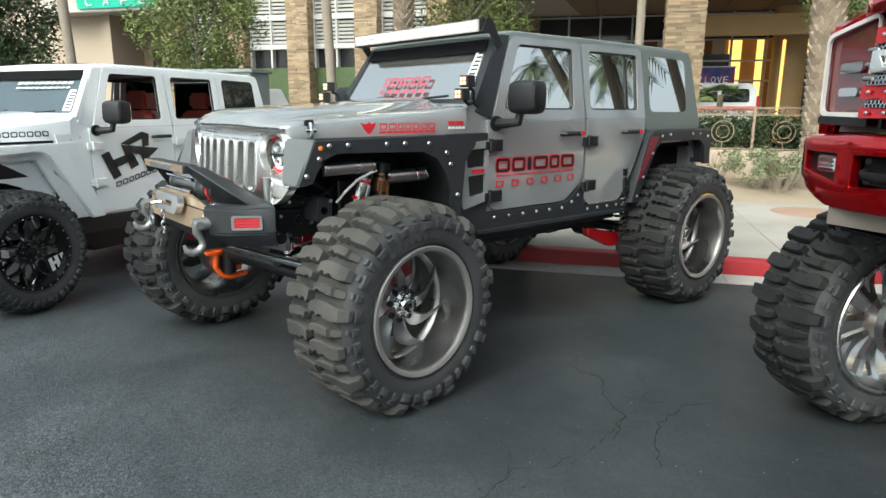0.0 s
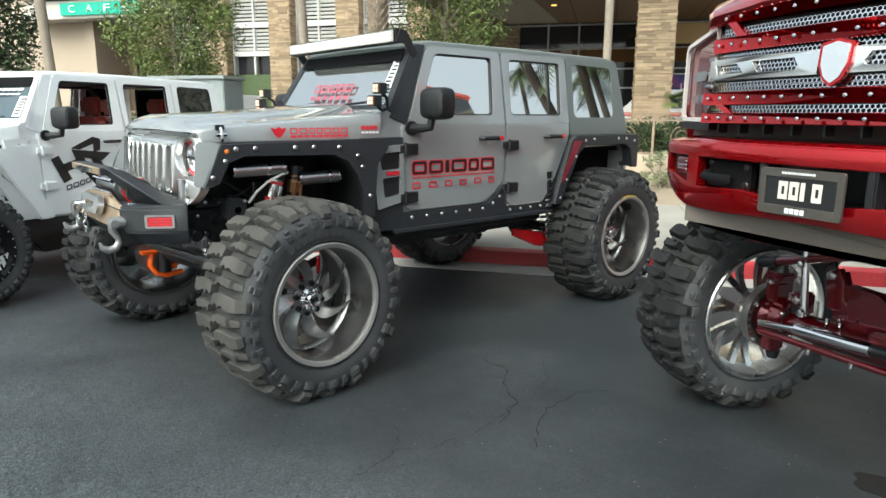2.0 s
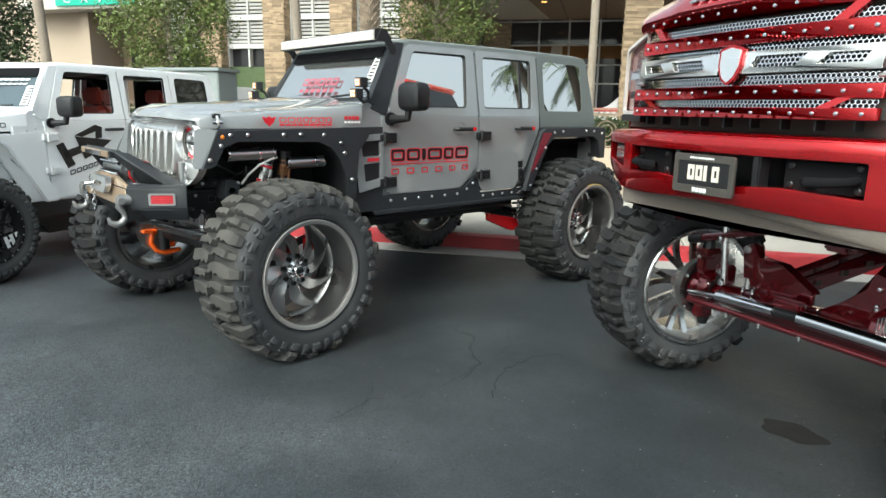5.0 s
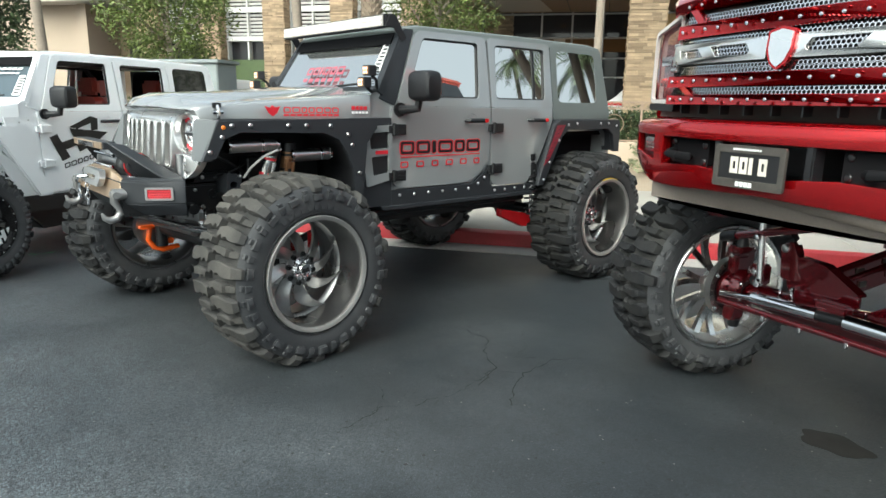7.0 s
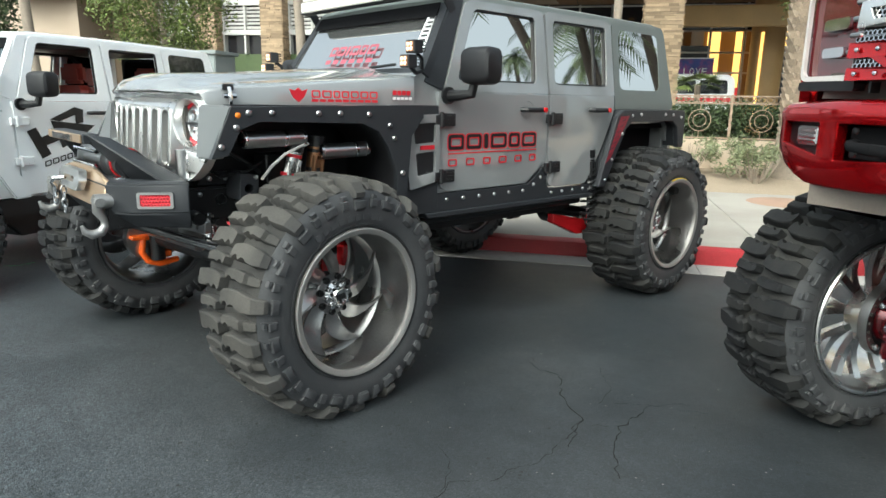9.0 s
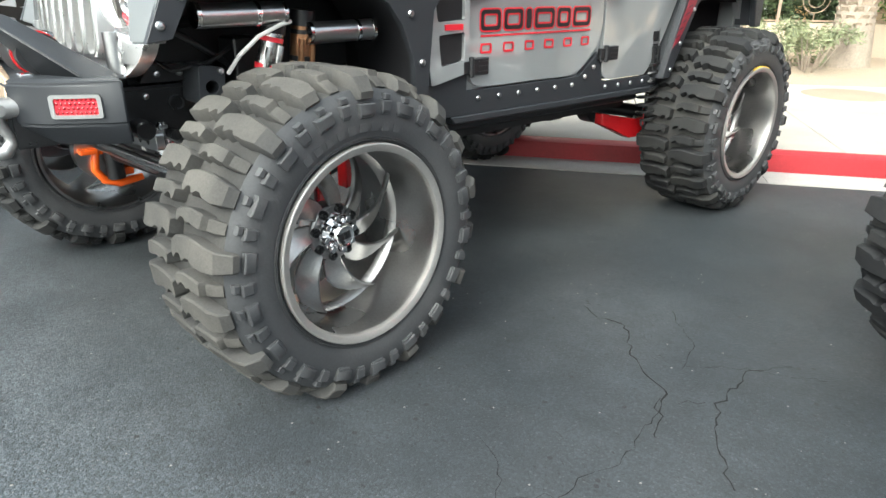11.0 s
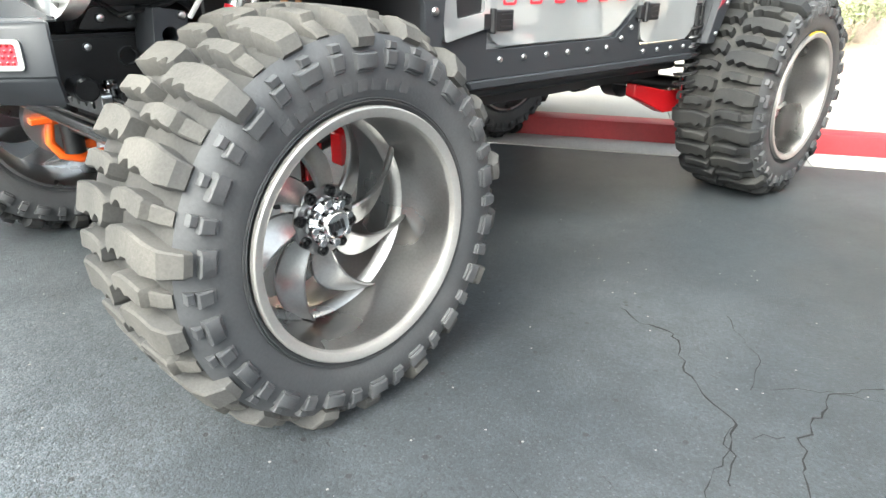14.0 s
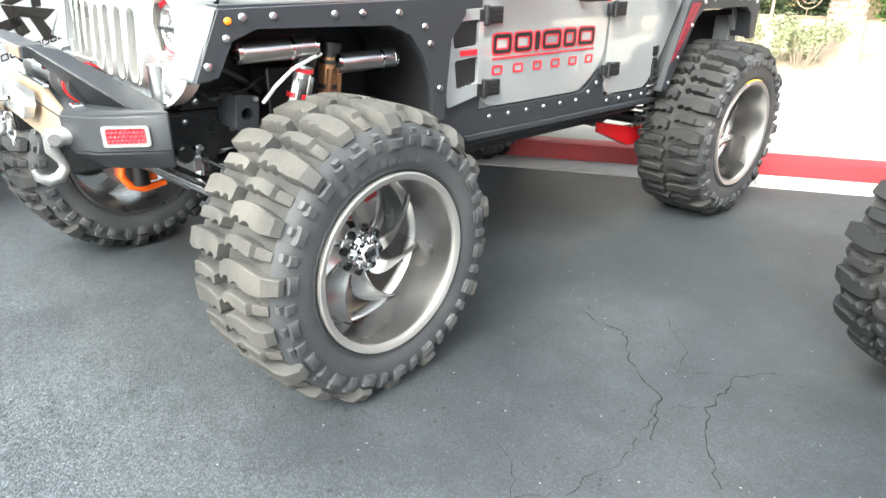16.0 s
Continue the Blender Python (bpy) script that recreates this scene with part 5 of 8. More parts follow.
    for x0, x1 in ((-0.55, -0.05), (0.05, 0.55)):
        bm = B()
        tube(bm, [(x0, 0.755, 1.66), (x0 + 0.08, 0.74, 1.672), (x1, 0.765, 1.70)], 0.009, 6)
        boxc(bm, (x0, 0.75, 1.655), (0.05, 0.05, 0.03))
        part("wiper", bm, BLACK, car)
    # bonnet
    bm = B()
    rings = []
    st = [(-0.462, 1.512, 0.62, 0.2), (-0.455, 1.522, 0.645, 0.4), (-0.43, 1.532, 0.662, 0.7), (-0.36, 1.542, 0.675, 1), (-0.1, 1.558, 0.70, 1), (0.25, 1.585, 0.745, 1), (0.55, 1.615, 0.78, 1), (0.71, 1.632, 0.788, 0.9)]
    for y, z, hw, cr in st:
        half = [(1.0, None), (1.0, -0.03), (0.99, -0.01), (0.96, 0.0), (0.85, 0.012), (0.62, 0.022), (0.54, 0.045), (0.46, 0.06), (0.25, 0.068)]
        row = [(a, b) for a, b in half] + [(0, 0.071)] + [(-a, b) for a, b in half[::-1]]
        rings.append([Vector((a * hw, y - 0.045 * (1 - a * a) * (1 if y < -0.3 else 0) + (sweep(a * hw) * max(0.0, min(1.0, (0.1 - y) / 0.5))), (1.452 if y > -0.45 else z - 0.01) if b is None else z + b * cr)) for a, b in row])
    loop_skin(bm, rings, caps=True)
    part("bonnet", bm, paint, car)


def mirror(car, s, y=1.0, z=1.69):
    bm = B()
    rings = []
    for x, k in ((0.90, 0.7), (0.915, 0.9), (0.96, 1.0), (1.07, 1.0), (1.10, 0.92), (1.115, 0.7)):
        rings.append([Vector((s * x, y + a * 0.075 * k, z + b * 0.105 * k)) for a, b in [(math.copysign(abs(math.cos(t)) ** 0.5, math.cos(t)), math.copysign(abs(math.sin(t)) ** 0.5, math.sin(t))) for t in [2 * math.pi * i / 16 for i in range(16)]]])
    loop_skin(bm, rings)
    mm = part("side_mirror", bm, BLACK, car, "black plastic mirror housing on a stalk")
    bm = B()
    tube(bm, [(s * 0.80, y - 0.04, 1.525), (s * 0.87, y - 0.04, 1.525), (s * 0.95, y - 0.01, 1.535), (s * 0.965, y, 1.62)], [0.035, 0.032, 0.03, 0.026], 10)
    cyl(bm, (s * 0.79, y - 0.05, 1.525), (s * 0.812, y - 0.05, 1.525), 0.05, n=18)
    part("stalk", bm, BLACK, mm)
    bm = B()
    plate(bm, rounded([(0.915, z - 0.085), (1.09, z - 0.085), (1.09, z + 0.085), (0.915, z + 0.085)], 0.03), lambda p, q, t: Vector((s * p, y + 0.074 + t, q)), 0.006)
    part("mirror_glass", bm, CHROME, mm)


def bolts(car, pts, axis, r=0.0125, h=0.009, material=None):
    me = mesh_of("bolt", dome(B(), (0, 0, 0), axis, r, h), material or STEEL)
    for p in pts:
        part("bolt", me, None, car, at=pose(*p))


def letter_blocks(car, name, y0, y1, z0, z1, widths, material, under=None, off=0.0165, fill=False, x=None, s=1, gap_share=0.22, slope=0.0):
    """A row of plain hollow blocks that stand for a painted trade name."""
    total = sum(widths) + gap_share * (len(widths) - 1) * (sum(widths) / len(widths))
    gap = gap_share * sum(widths) / len(widths)
    k = (y1 - y0) / total
    flat = (on_side(s, off)) if x is None else (lambda p, q, t: Vector((s * (x - t), p, q)))
    fn = lambda p, q, t: flat(p, q + slope * (p - y0), t)
    y = y0
    for w in widths:
        a, b = y, y + w * k
        h = z1 - z0
        st = min(0.2 * h, 0.3 * (b - a))
        outer = rounded([(a, z0), (b, z0), (b, z1), (a, z1)], 0.25 * h)
        holes = [] if fill or w < 0.5 else [rounded([(a + st, z0 + st), (b - st, z0 + st), (b - st, z1 - st), (a + st, z1 - st)], 0.15 * h)]
        bm = B()
        plate(bm, outer, fn, 0.002, holes)
        part(name, bm, material, car)
        if under:
            e = 0.007
            bm = B()
            fu = (on_side(s, off - 0.0012)) if x is None else (lambda p, q, t: Vector((s * (x - 0.0012 - t), p, q)))
            hh = [] if not holes else [rounded([(a + st + e, z0 + st + e), (b - st - e, z0 + st + e), (b - st - e, z1 - st - e), (a + st + e, z1 - st - e)], 0.1 * h)]
            plate(bm, rounded([(a - e, z0 - e), (b + e, z0 - e), (b + e, z1 + e), (a - e, z1 + e)], 0.28 * h), fu, 0.0015, hh)
            part(name + "_outline", bm, under, car)
        y += w * k + gap * k


def seat(car, x, y, z=0.98):
    bm = B()
    rings = []
    for dz, dy, hw, th in ((0.0, 0.0, 0.24, 0.07), (0.1, 0.02, 0.26, 0.085), (0.35, 0.07, 0.25, 0.08), (0.55, 0.11, 0.22, 0.065), (0.6, 0.12, 0.15, 0.05)):
        rings.append([Vector((x + a * hw, y + dy + b * th, z + 0.12 + dz)) for a, b in ((-1, -0.3), (-0.8, -1), (-0.4, -0.75), (0.4, -0.75), (0.8, -1), (1, -0.3), (0.9, 0.8), (0, 1), (-0.9, 0.8))])
    loop_skin(bm, rings)
    st = part("seat", bm, RED_LEATHER, car, "red-brown leather seat with headrest")
    bm = B()
    boxc(bm, (x, y - 0.25, z + 0.06), (0.5, 0.52, 0.15))
    part("cushion", bm, RED_LEATHER, st, bevel=0.04)
    bm = B()
    boxc(bm, (x, y + 0.14, z + 0.83), (0.27, 0.1, 0.19))
    part("headrest", bm, RED_LEATHER, st, bevel=0.035)


def grille_front(car, plate_mat):
    bow = lambda p: -0.495 + 0.05 * (p / 0.68) ** 2 + sweep(p)
    fn = lambda p, q, t: Vector((p, bow(p) + t + 0.085 * (q - 1.3), q))
    slots = []
    for k in range(7):
        c = (k - 3) * 0.121
        top = 1.436 - 0.01 * abs(k - 3) * 0.3
        slots.append(rounded([(c - 0.036, 1.155), (c + 0.036, 1.155), (c + 0.036, top), (c - 0.036, top)], 0.036, 5))
    lamps = [circle(s * 0.545, 1.366, 0.112, 28) for s in (1, -1)]
    turn = [circle(s * 0.505, 1.19, 0.046, 20, 0.052) for s in (1, -1)]
    outer = rounded([(-0.56, 1.085), (0.56, 1.085), (0.655, 1.17), (0.69, 1.40), (0.64, 1.503), (0.2, 1.512), (-0.2, 1.512), (-0.64, 1.503), (-0.69, 1.40), (-0.655, 1.17)], [0.06, 0.06, 0.05, 0.08, 0.06, 0.02, 0.02, 0.06, 0.08, 0.05])
    bm = B()
    plate(bm, outer, fn, 0.05, slots + lamps + turn)
    g = part("grille", bm, plate_mat, car, "bright polished seven-slot grille panel", bevel=0.006)
    # plain dark sheet gives the darkness seen through the slots
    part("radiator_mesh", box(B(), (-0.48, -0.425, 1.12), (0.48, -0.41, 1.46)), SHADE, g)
    for k in range(7):
        c = (k - 3) * 0.121
        bm = B()
        plate(bm, rounded([(c - 0.043, 1.148), (c + 0.043, 1.148), (c + 0.043, 1.44), (c - 0.043, 1.44)], 0.042, 5), lambda p, q, t: fn(p, q, t - 0.006), 0.02, [rounded([(c - 0.034, 1.158), (c + 0.034, 1.158), (c + 0.034, 1.43), (c - 0.034, 1.43)], 0.034, 5)])
        part("slot_trim", bm, GRILLE_METAL, g)
        bm = B()
        for j in range(14):
            z = 1.17 + j * 0.0195
            boxc(bm, (c, -0.44, z), (0.07, 0.012, 0.006))
        part("slot_insert", bm, STEEL, g)
    for s in (1, -1):
        q = pose(s * 0.545, bow(0.545) + 0.004, 1.366, 0, 0, -90 + s * 12)
        bm = B()
        lathe(bm, [(-0.075, 0.001), (-0.07, 0.085), (-0.055, 0.098), (-0.012, 0.108), (0.001, 0.113), (0.003, 0.1165), (-0.004, 0.119), (-0.03, 0.119)], 40, q)
        hl = part("headlamp", bm, plate_mat, car, "round headlamp sunk in a deep bucket with a red halo ring")
        bm = B()
        lathe(bm, [(-0.056, 0.0985), (-0.044, 0.0995), (-0.042, 0.094), (-0.047, 0.089)], 40, q)
        part("halo_ring", bm, RED, hl)
        bm = B()
        lathe(bm, [(-0.056, 0.093), (-0.044, 0.086), (-0.034, 0.065), (-0.029, 0.035), (-0.028, 0.001)], 36, q)
        part("lens", bm, LENS, hl)
        bm = B()
        boxc(bm, (-0.031, 0, 0), (0.012, 0.13, 0.012), q)
        part("lens_bar", bm, BLACK, hl)
        for zz in (0.04, -0.04):
            bm = B()
            lathe(bm, [(-0.04, 0.026), (-0.024, 0.026), (-0.026, 0.019), (-0.034, 0.001)], 20, q @ pose(0, 0, zz))
            part("projector", bm, STEEL, hl)
        q2 = pose(s * 0.505, bow(0.505) + 0.005, 1.19, 0, 0, -90 + s * 18)
        bm = B()
        lathe(bm, [(-0.03, 0.048), (0.004, 0.044), (0.014, 0.025), (0.016, 0.001)], 24, q2)
        part("turn_signal", bm, LENS, car)


def build_grey_suv():
    car = thing("off_road_car", "grey lifted four-door off-road car on huge mud tyres", "car")
    suv_shell(car, GREY_PAINT, TOP_GREY, ARMOUR, MIRROR_GLASS, SHIELD_GLASS)
    grille_front(car, GRILLE_METAL)
    for s in (1, -1):
        mirror(car, s)
    # front fender flares
    for s in (1, -1):
        fl = lambda p, q, t: Vector((s * (0.885 - t), p, q))
        bm = B()
        plate(bm, [(-0.378, 1.452), (0.60, 1.468), (0.70, 1.468), (0.70, 1.40), (0.62, 1.30), (0.585, 0.96), (0.52, 0.96), (0.515, 1.12), (0.46, 1.25), (0.40, 1.33), (0.30, 1.372), (-0.25, 1.385), (-0.34, 1.35), (-0.40, 1.235), (-0.478, 1.225)], fl, 0.03)
        f = part("front_flare", bm, ARMOUR, car, "dark textured steel flare with steel bolts", bevel=0.004, seg=1)
        part("flare_top", box(B(), (min(s * 0.77, s * 0.856), -0.37, 1.425), (max(s * 0.77, s * 0.856), 0.72, 1.462)), ARMOUR, f, bevel=0.006)
        bm = B()
        plate(bm, [(0.52, 0.96), (0.60, 0.96), (0.63, 1.30), (0.56, 1.42), (0.30, 1.42), (-0.40, 1.40), (-0.40, 1.385), (0.30, 1.372), (0.40, 1.33), (0.46, 1.25), (0.515, 1.12)], lambda p, q, t: Vector((s * (0.858 - t), p, q)), 0.36)
        part("wheel_arch_liner", bm, BLACK, f)
        part("inner_wall", box(B(), (min(s * 0.35, s * 0.37), -0.40, 0.95), (max(s * 0.35, s * 0.37), 0.56, 1.42)), BLACK, f)
        # body-coloured front facet
        bm = B()
        loop_skin(bm, [[Vector((s * x, y, z)) for x, y, z in ((0.66, -0.432, 1.458), (0.886, -0.38, 1.455), (0.886, -0.478, 1.222), (0.66, -0.458, 1.21))],
                       [Vector((s * x, y, z)) for x, y, z in ((0.66, -0.37, 1.458), (0.85, -0.34, 1.455), (0.85, -0.40, 1.222), (0.66, -0.39, 1.21))]])
        part("flare_nose", bm, FLARE_GREY, f, "grey painted nose of the flare", bevel=0.008)
        bolts(f, [(s * 0.886, y, z) for y, z in ((-0.36, 1.36), (-0.432, 1.275), (-0.30, 1.425), (-0.19, 1.425), (0.05, 1.423), (0.17, 1.423), (0.34, 1.418), (0.47, 1.36), (0.50, 1.29), (0.555, 1.10))], (s, 0, 0), 0.0145, 0.011)
        bm = B()
        dome(bm, (s * 0.886, -0.35, 1.415), (s, 0, 0), 0.013, 0.007)
        part("side_marker", bm, AMBER, f)
        # side panel with vent plate ahead of the door
        bm = B()
        plate(bm, [(0.55, 0.835), (0.878, 0.835), (0.878, 1.468), (0.55, 1.468)], on_side(s, 0.016), 0.03)
        pn = part("side_armour", bm, ARMOUR, car, bevel=0.004, seg=1)
        bm = B()
        plate(bm, rounded([(0.655, 0.985), (0.868, 1.03), (0.868, 1.42), (0.60, 1.405)], 0.015), on_side(s, 0.036), 0.02,
              [rounded([(0.71, 1.065), (0.84, 1.085), (0.84, 1.205), (0.695, 1.195)], 0.012), rounded([(0.69, 1.25), (0.84, 1.258), (0.84, 1.37), (0.675, 1.362)], 0.012)])
        v = part("vent_plate", bm, GREY_PAINT, pn, "grey vent plate with two dark openings", bevel=0.003, seg=1)
        bm = B()
        plate(bm, [(0.67, 1.04), (0.85, 1.06), (0.85, 1.39), (0.65, 1.38)], on_side(s, 0.018), 0.002)
        part("vent_mesh", bm, BLACK, v)
        part("red_badge", boxc(B(), (s * 0.83, 0.775, 1.228), (0.006, 0.1, 0.024)), RED, v)
        # sill armour
        bm = B()
        plate(bm, [(0.55, 0.835), (2.42, 0.83), (2.46, 0.86), (2.40, 0.93), (2.34, 0.897), (1.90, 0.897), (1.868, 0.93), (1.866, 1.05), (1.84, 1.06), (1.68, 0.945), (0.93, 0.945), (0.55, 0.95)], on_side(s, 0.012), 0.03)
        si = part("sill_armour", bm, ARMOUR, car, bevel=0.003, seg=1)
        bm = B()
        plate(bm, [(0.80, 0.80), (2.42, 0.795), (2.45, 0.83), (0.78, 0.835)], on_side(s, 0.022), 0.16)
        part("rock_rail", bm, ARMOUR, si, bevel=0.006, seg=1)
        bm = B()
        cyl(bm, (s * 0.70, 0.7, 0.775), (s * 0.70, 2.36, 0.765), 0.03, n=12)
        part("under_tube", bm, BLACK_METAL, si)
        bolts(si, [(s * 0.803, y, z) for y, z in [(0.95 + 0.135 * k, 0.905) for k in range(6)] + [(1.73, 0.94), (1.80, 0.985), (1.86, 1.02)] + [(1.92 + 0.12 * k, 0.868) for k in range(5)]], (s, 0, 0))
        # rear flare
        bm = B()
        plate(bm, [(2.36, 0.88), (2.44, 0.88), (2.51, 1.02), (2.66, 1.30), (2.74, 1.36), (3.32, 1.36), (3.40, 1.31), (3.44, 1.14), (3.52, 1.14), (3.515, 1.425), (3.49, 1.448), (2.62, 1.448), (2.54, 1.40)], lambda p, q, t: Vector((s * (0.885 - t), p, q)), 0.04)
        rf = part("rear_flare", bm, ARMOUR, car, "dark steel rear flare with a red mesh inset", bevel=0.005, seg=1)
        bm = B()
        plate(bm, [(2.38, 0.88), (2.46, 0.88), (2.66, 1.32), (2.74, 1.385), (3.34, 1.385), (3.42, 1.32), (3.44, 1.15), (3.50, 1.15), (3.50, 1.448), (2.64, 1.448)], lambda p, q, t: Vector((s * (0.855 - t), p, q)), 0.11)
        part("flare_return", bm, ARMOUR, rf)
        part("wheel_well", box(B(), (min(s * 0.4, s * 0.77), 2.45, 1.30), (max(s * 0.4, s * 0.77), 3.44, 1.34)), MATT_BLACK, rf)
        part("wheel_house", box(B(), (min(s * 0.60, s * 0.63), 2.47, 0.98), (max(s * 0.60, s * 0.63), 3.42, 1.30)), MATT_BLACK, rf)
        bm = B()
        plate(bm, [(2.425, 1.055), (2.475, 1.085), (2.69, 1.405), (2.58, 1.40)], lambda p, q, t: Vector((s * (0.888 - t), p, q)), 0.002)
        part("red_inset", bm, RED_MESH, rf)
        for k in range(7):
            c0 = (2.455 + 0.026 * k, 1.11 + 0.042 * k)
            bm = B()
            plate(bm, [(c0[0] - 0.012, c0[1]), (c0[0] + 0.03, c0[1] + 0.016), (c0[0] + 0.03, c0[1] + 0.022), (c0[0] - 0.012, c0[1] + 0.006)], lambda p, q, t: Vector((s * (0.890 - t), p, q)), 0.002)
            part("inset_bar", bm, DECAL_BLACK, rf)
        bolts(rf, [(s * 0.886, y, z) for y, z in ((2.43, 0.93), (2.50, 1.08), (2.61, 1.27), (2.73, 1.405), (2.85, 1.415), (3.2, 1.415), (3.32, 1.412), (3.45, 1.39))], (s, 0, 0))
        # trade name on the door: black blocks outlined red, over a line of small red ones
        dec = [c for c in car.children if c.name.startswith("front_door")][0 if s > 0 else 1]
        letter_blocks(dec, "name_block", 0.955, 1.73, 1.205, 1.295, (1, 1, 0.28, 1.15, 0.8, 1.1), DECAL_BLACK, RED, s=s)
        bm = B()
        plate(bm, [(0.955, 1.178), (1.74, 1.178), (1.74, 1.186), (0.955, 1.186)], on_side(s, 0.0165), 0.002)
        part("name_rule", bm, RED, dec)
        letter_blocks(dec, "small_name_block", 0.955, 1.735, 1.105, 1.15, (1.0, 1.0, 0.9, 1.0, 0.95, 0.9), RED, s=s, gap_share=1.15)
    # trade mark on the bonnet side
    for s in (1, -1):
        bn = [c for c in car.children if c.name.startswith("bonnet")][0]
        letter_blocks(bn, "bonnet_mark", 0.07, 0.46, 1.498, 1.535, (0.9, 1, 0.7, 0.8, 0.9, 0.9, 0.9), RED, x=0.7945, s=s)
        bm = B()
        plate(bm, [(-0.03, 1.50), (0.0, 1.475), (0.03, 1.50), (0.05, 1.54), (0.02, 1.53), (0.0, 1.545), (-0.02, 1.53), (-0.05, 1.54)], lambda p, q, t: Vector((s * (0.793 - t), p, q)), 0.003)
        part("emblem", bm, RED, bn)
        letter_blocks(bn, "bonnet_submark", 0.07, 0.46, 1.478, 1.492, (1,) * 9, RED, x=0.7945, s=s, fill=True)
        letter_blocks(bn, "cowl_mark", 0.56, 0.68, 1.52, 1.545, (1, 1, 1, 1), RED, x=0.7945, s=s, fill=True)
        letter_blocks(bn, "cowl_submark", 0.56, 0.69, 1.495, 1.51, (1,) * 5, DECAL_WHITE, x=0.7945, s=s, fill=True)
        bm = B()
        cyl(bm, (s * 0.70, -0.33, 1.50), (s * 0.70, -0.27, 1.50), 0.012, n=10)
        tube(bm, [(s * 0.705, -0.30, 1.45), (s * 0.715, -0.30, 1.49), (s * 0.70, -0.30, 1.54)], 0.009, 8)
        cl = part("bonnet_latch", bm, CHROME, car)
        part("latch_base", boxc(B(), (s * 0.685, -0.30, 1.54), (0.02, 0.05, 0.03)), BLACK, cl, bevel=0.004)
    # windscreen marks
    ws = lambda p, q, t: Vector((p, 0.775 + 0.27 * q + t, 1.645 + 0.445 * q))
    glass = [c for c in car.children_recursive if c.name.startswith("windscreen_glass")][0]
    x = -0.28
    for w in (0.08, 0.08, 0.025, 0.09, 0.065, 0.085):
        bm = B()
        bend = lambda p, q, t: ws(p, q, t + 0.0126 - 0.03 * (1 - (p / 0.73) ** 2))
        plate(bm, rounded([(x, 0.3), (x + w, 0.3), (x + w, 0.44), (x, 0.44)], 0.01), bend, 0.002, [] if w < 0.03 else [[(x + 0.015, 0.335), (x + w - 0.015, 0.335), (x + w - 0.015, 0.405), (x + 0.015, 0.405)]])
        part("screen_mark", bm, SCREEN_RED, glass)
        x += w + 0.02
    for k in range(6):
        x0 = -0.28 + k * 0.093
        bm = B()
        plate(bm, [(x0, 0.18), (x0 + 0.06, 0.18), (x0 + 0.06, 0.24), (x0, 0.24)], lambda p, q, t: ws(p, q, t + 0.0126 - 0.03 * (1 - (p / 0.73) ** 2)), 0.002)
        part("screen_submark", bm, SCREEN_RED, glass)
    bm = B()
    plate(bm, [(0.60, 0.34), (0.69, 0.34), (0.645, 0.80), (0.58, 0.80)], lambda p, q, t: ws(p, q, t - 0.004), 0.002)
    st = part("screen_sticker", bm, DECAL_WHITE, glass)
    for k in range(7):
        q0 = 0.37 + k * 0.06
        bm = B()
        plate(bm, [(0.61, q0), (0.675 - 0.05 * (q0 - 0.3), q0), (0.67 - 0.05 * (q0 - 0.3), q0 + 0.03), (0.605, q0 + 0.03)], lambda p, q, t: ws(p, q, t - 0.007), 0.002)
        part("sticker_bar", bm, DECAL_BLACK, st)
    # light bar on pillar brackets
    bar = part("light_bar", box(B(), (-0.71, 0.89, 2.095), (0.71, 0.965, 2.183)), BLACK, car, "long curved light bar with many small lenses", bevel=0.01)
    part("lens_strip", box(B(), (-0.695, 0.883, 2.102), (0.695, 0.889, 2.176)), LED_FACE, bar)
    # bar lenses; their glow is a painted reflection, the bar is off
    bm = B()
    for i in range(50):
        for j in range(2):
            c = (-0.665 + i * 0.0271, 0.882, 2.123 + j * 0.032)
            dome(bm, c, (0, -1, 0), 0.0115, 0.006, 8)
    tagged(part("emitter_strip", bm, LED_GLINT, bar), kind="stuff")
    for s in (1, -1):
        bm = B()
        plate(bm, [(0.89, 2.10), (0.93, 2.185), (0.975, 2.18), (1.07, 2.03), (1.03, 2.0), (0.965, 2.09)], lambda p, q, t: Vector((s * (0.722 - t), p, q)), 0.012)
        part("bar_bracket", bm, BLACK, bar)
    for s in (1, -1):
        for k, (z, y) in enumerate(((1.705, 0.66), (1.785, 0.70))):
            bm = B()
            boxc(bm, (s * 0.80, y, z), (0.075, 0.06, 0.07))
            for j in range(4):
                boxc(bm, (s * 0.80, y + 0.04, z - 0.025 + j * 0.017), (0.07, 0.03, 0.006))
            pl = part("pod_lamp", bm, BLACK, car, "small cube lamp at the windscreen base", bevel=0.004, seg=1)
            part("pod_face", boxc(B(), (s * 0.80, y - 0.032, z), (0.06, 0.006, 0.055)), BRONZE, pl, bevel=0.002, seg=1)
            for a in (-1, 1):
                for c in (-1, 1):
                    part("pod_lens", dome(B(), (s * 0.80 + a * 0.0135, y - 0.034, z + c * 0.0125), (0, -1, 0), 0.0115, 0.005), LAMP_WARM, pl)
            bm = B(); tube(bm, [(s * 0.80, y + 0.02, z - 0.035), (s * 0.79, y + 0.06, z - 0.06), (s * 0.77, 0.78, 1.66)], 0.012, 6)
            part("pod_bracket", bm, BLACK, pl)
    bm = B()
    loop_skin(bm, [[Vector(p) for p in ((-0.62, 0.70, 1.66), (-0.52, 0.70, 1.66), (-0.57, 0.68, 1.73))], [Vector(p) for p in ((-0.62, 0.74, 1.66), (-0.52, 0.74, 1.66), (-0.57, 0.72, 1.74))]])
    part("cowl_camera", bm, BLACK, car, bevel=0.01)
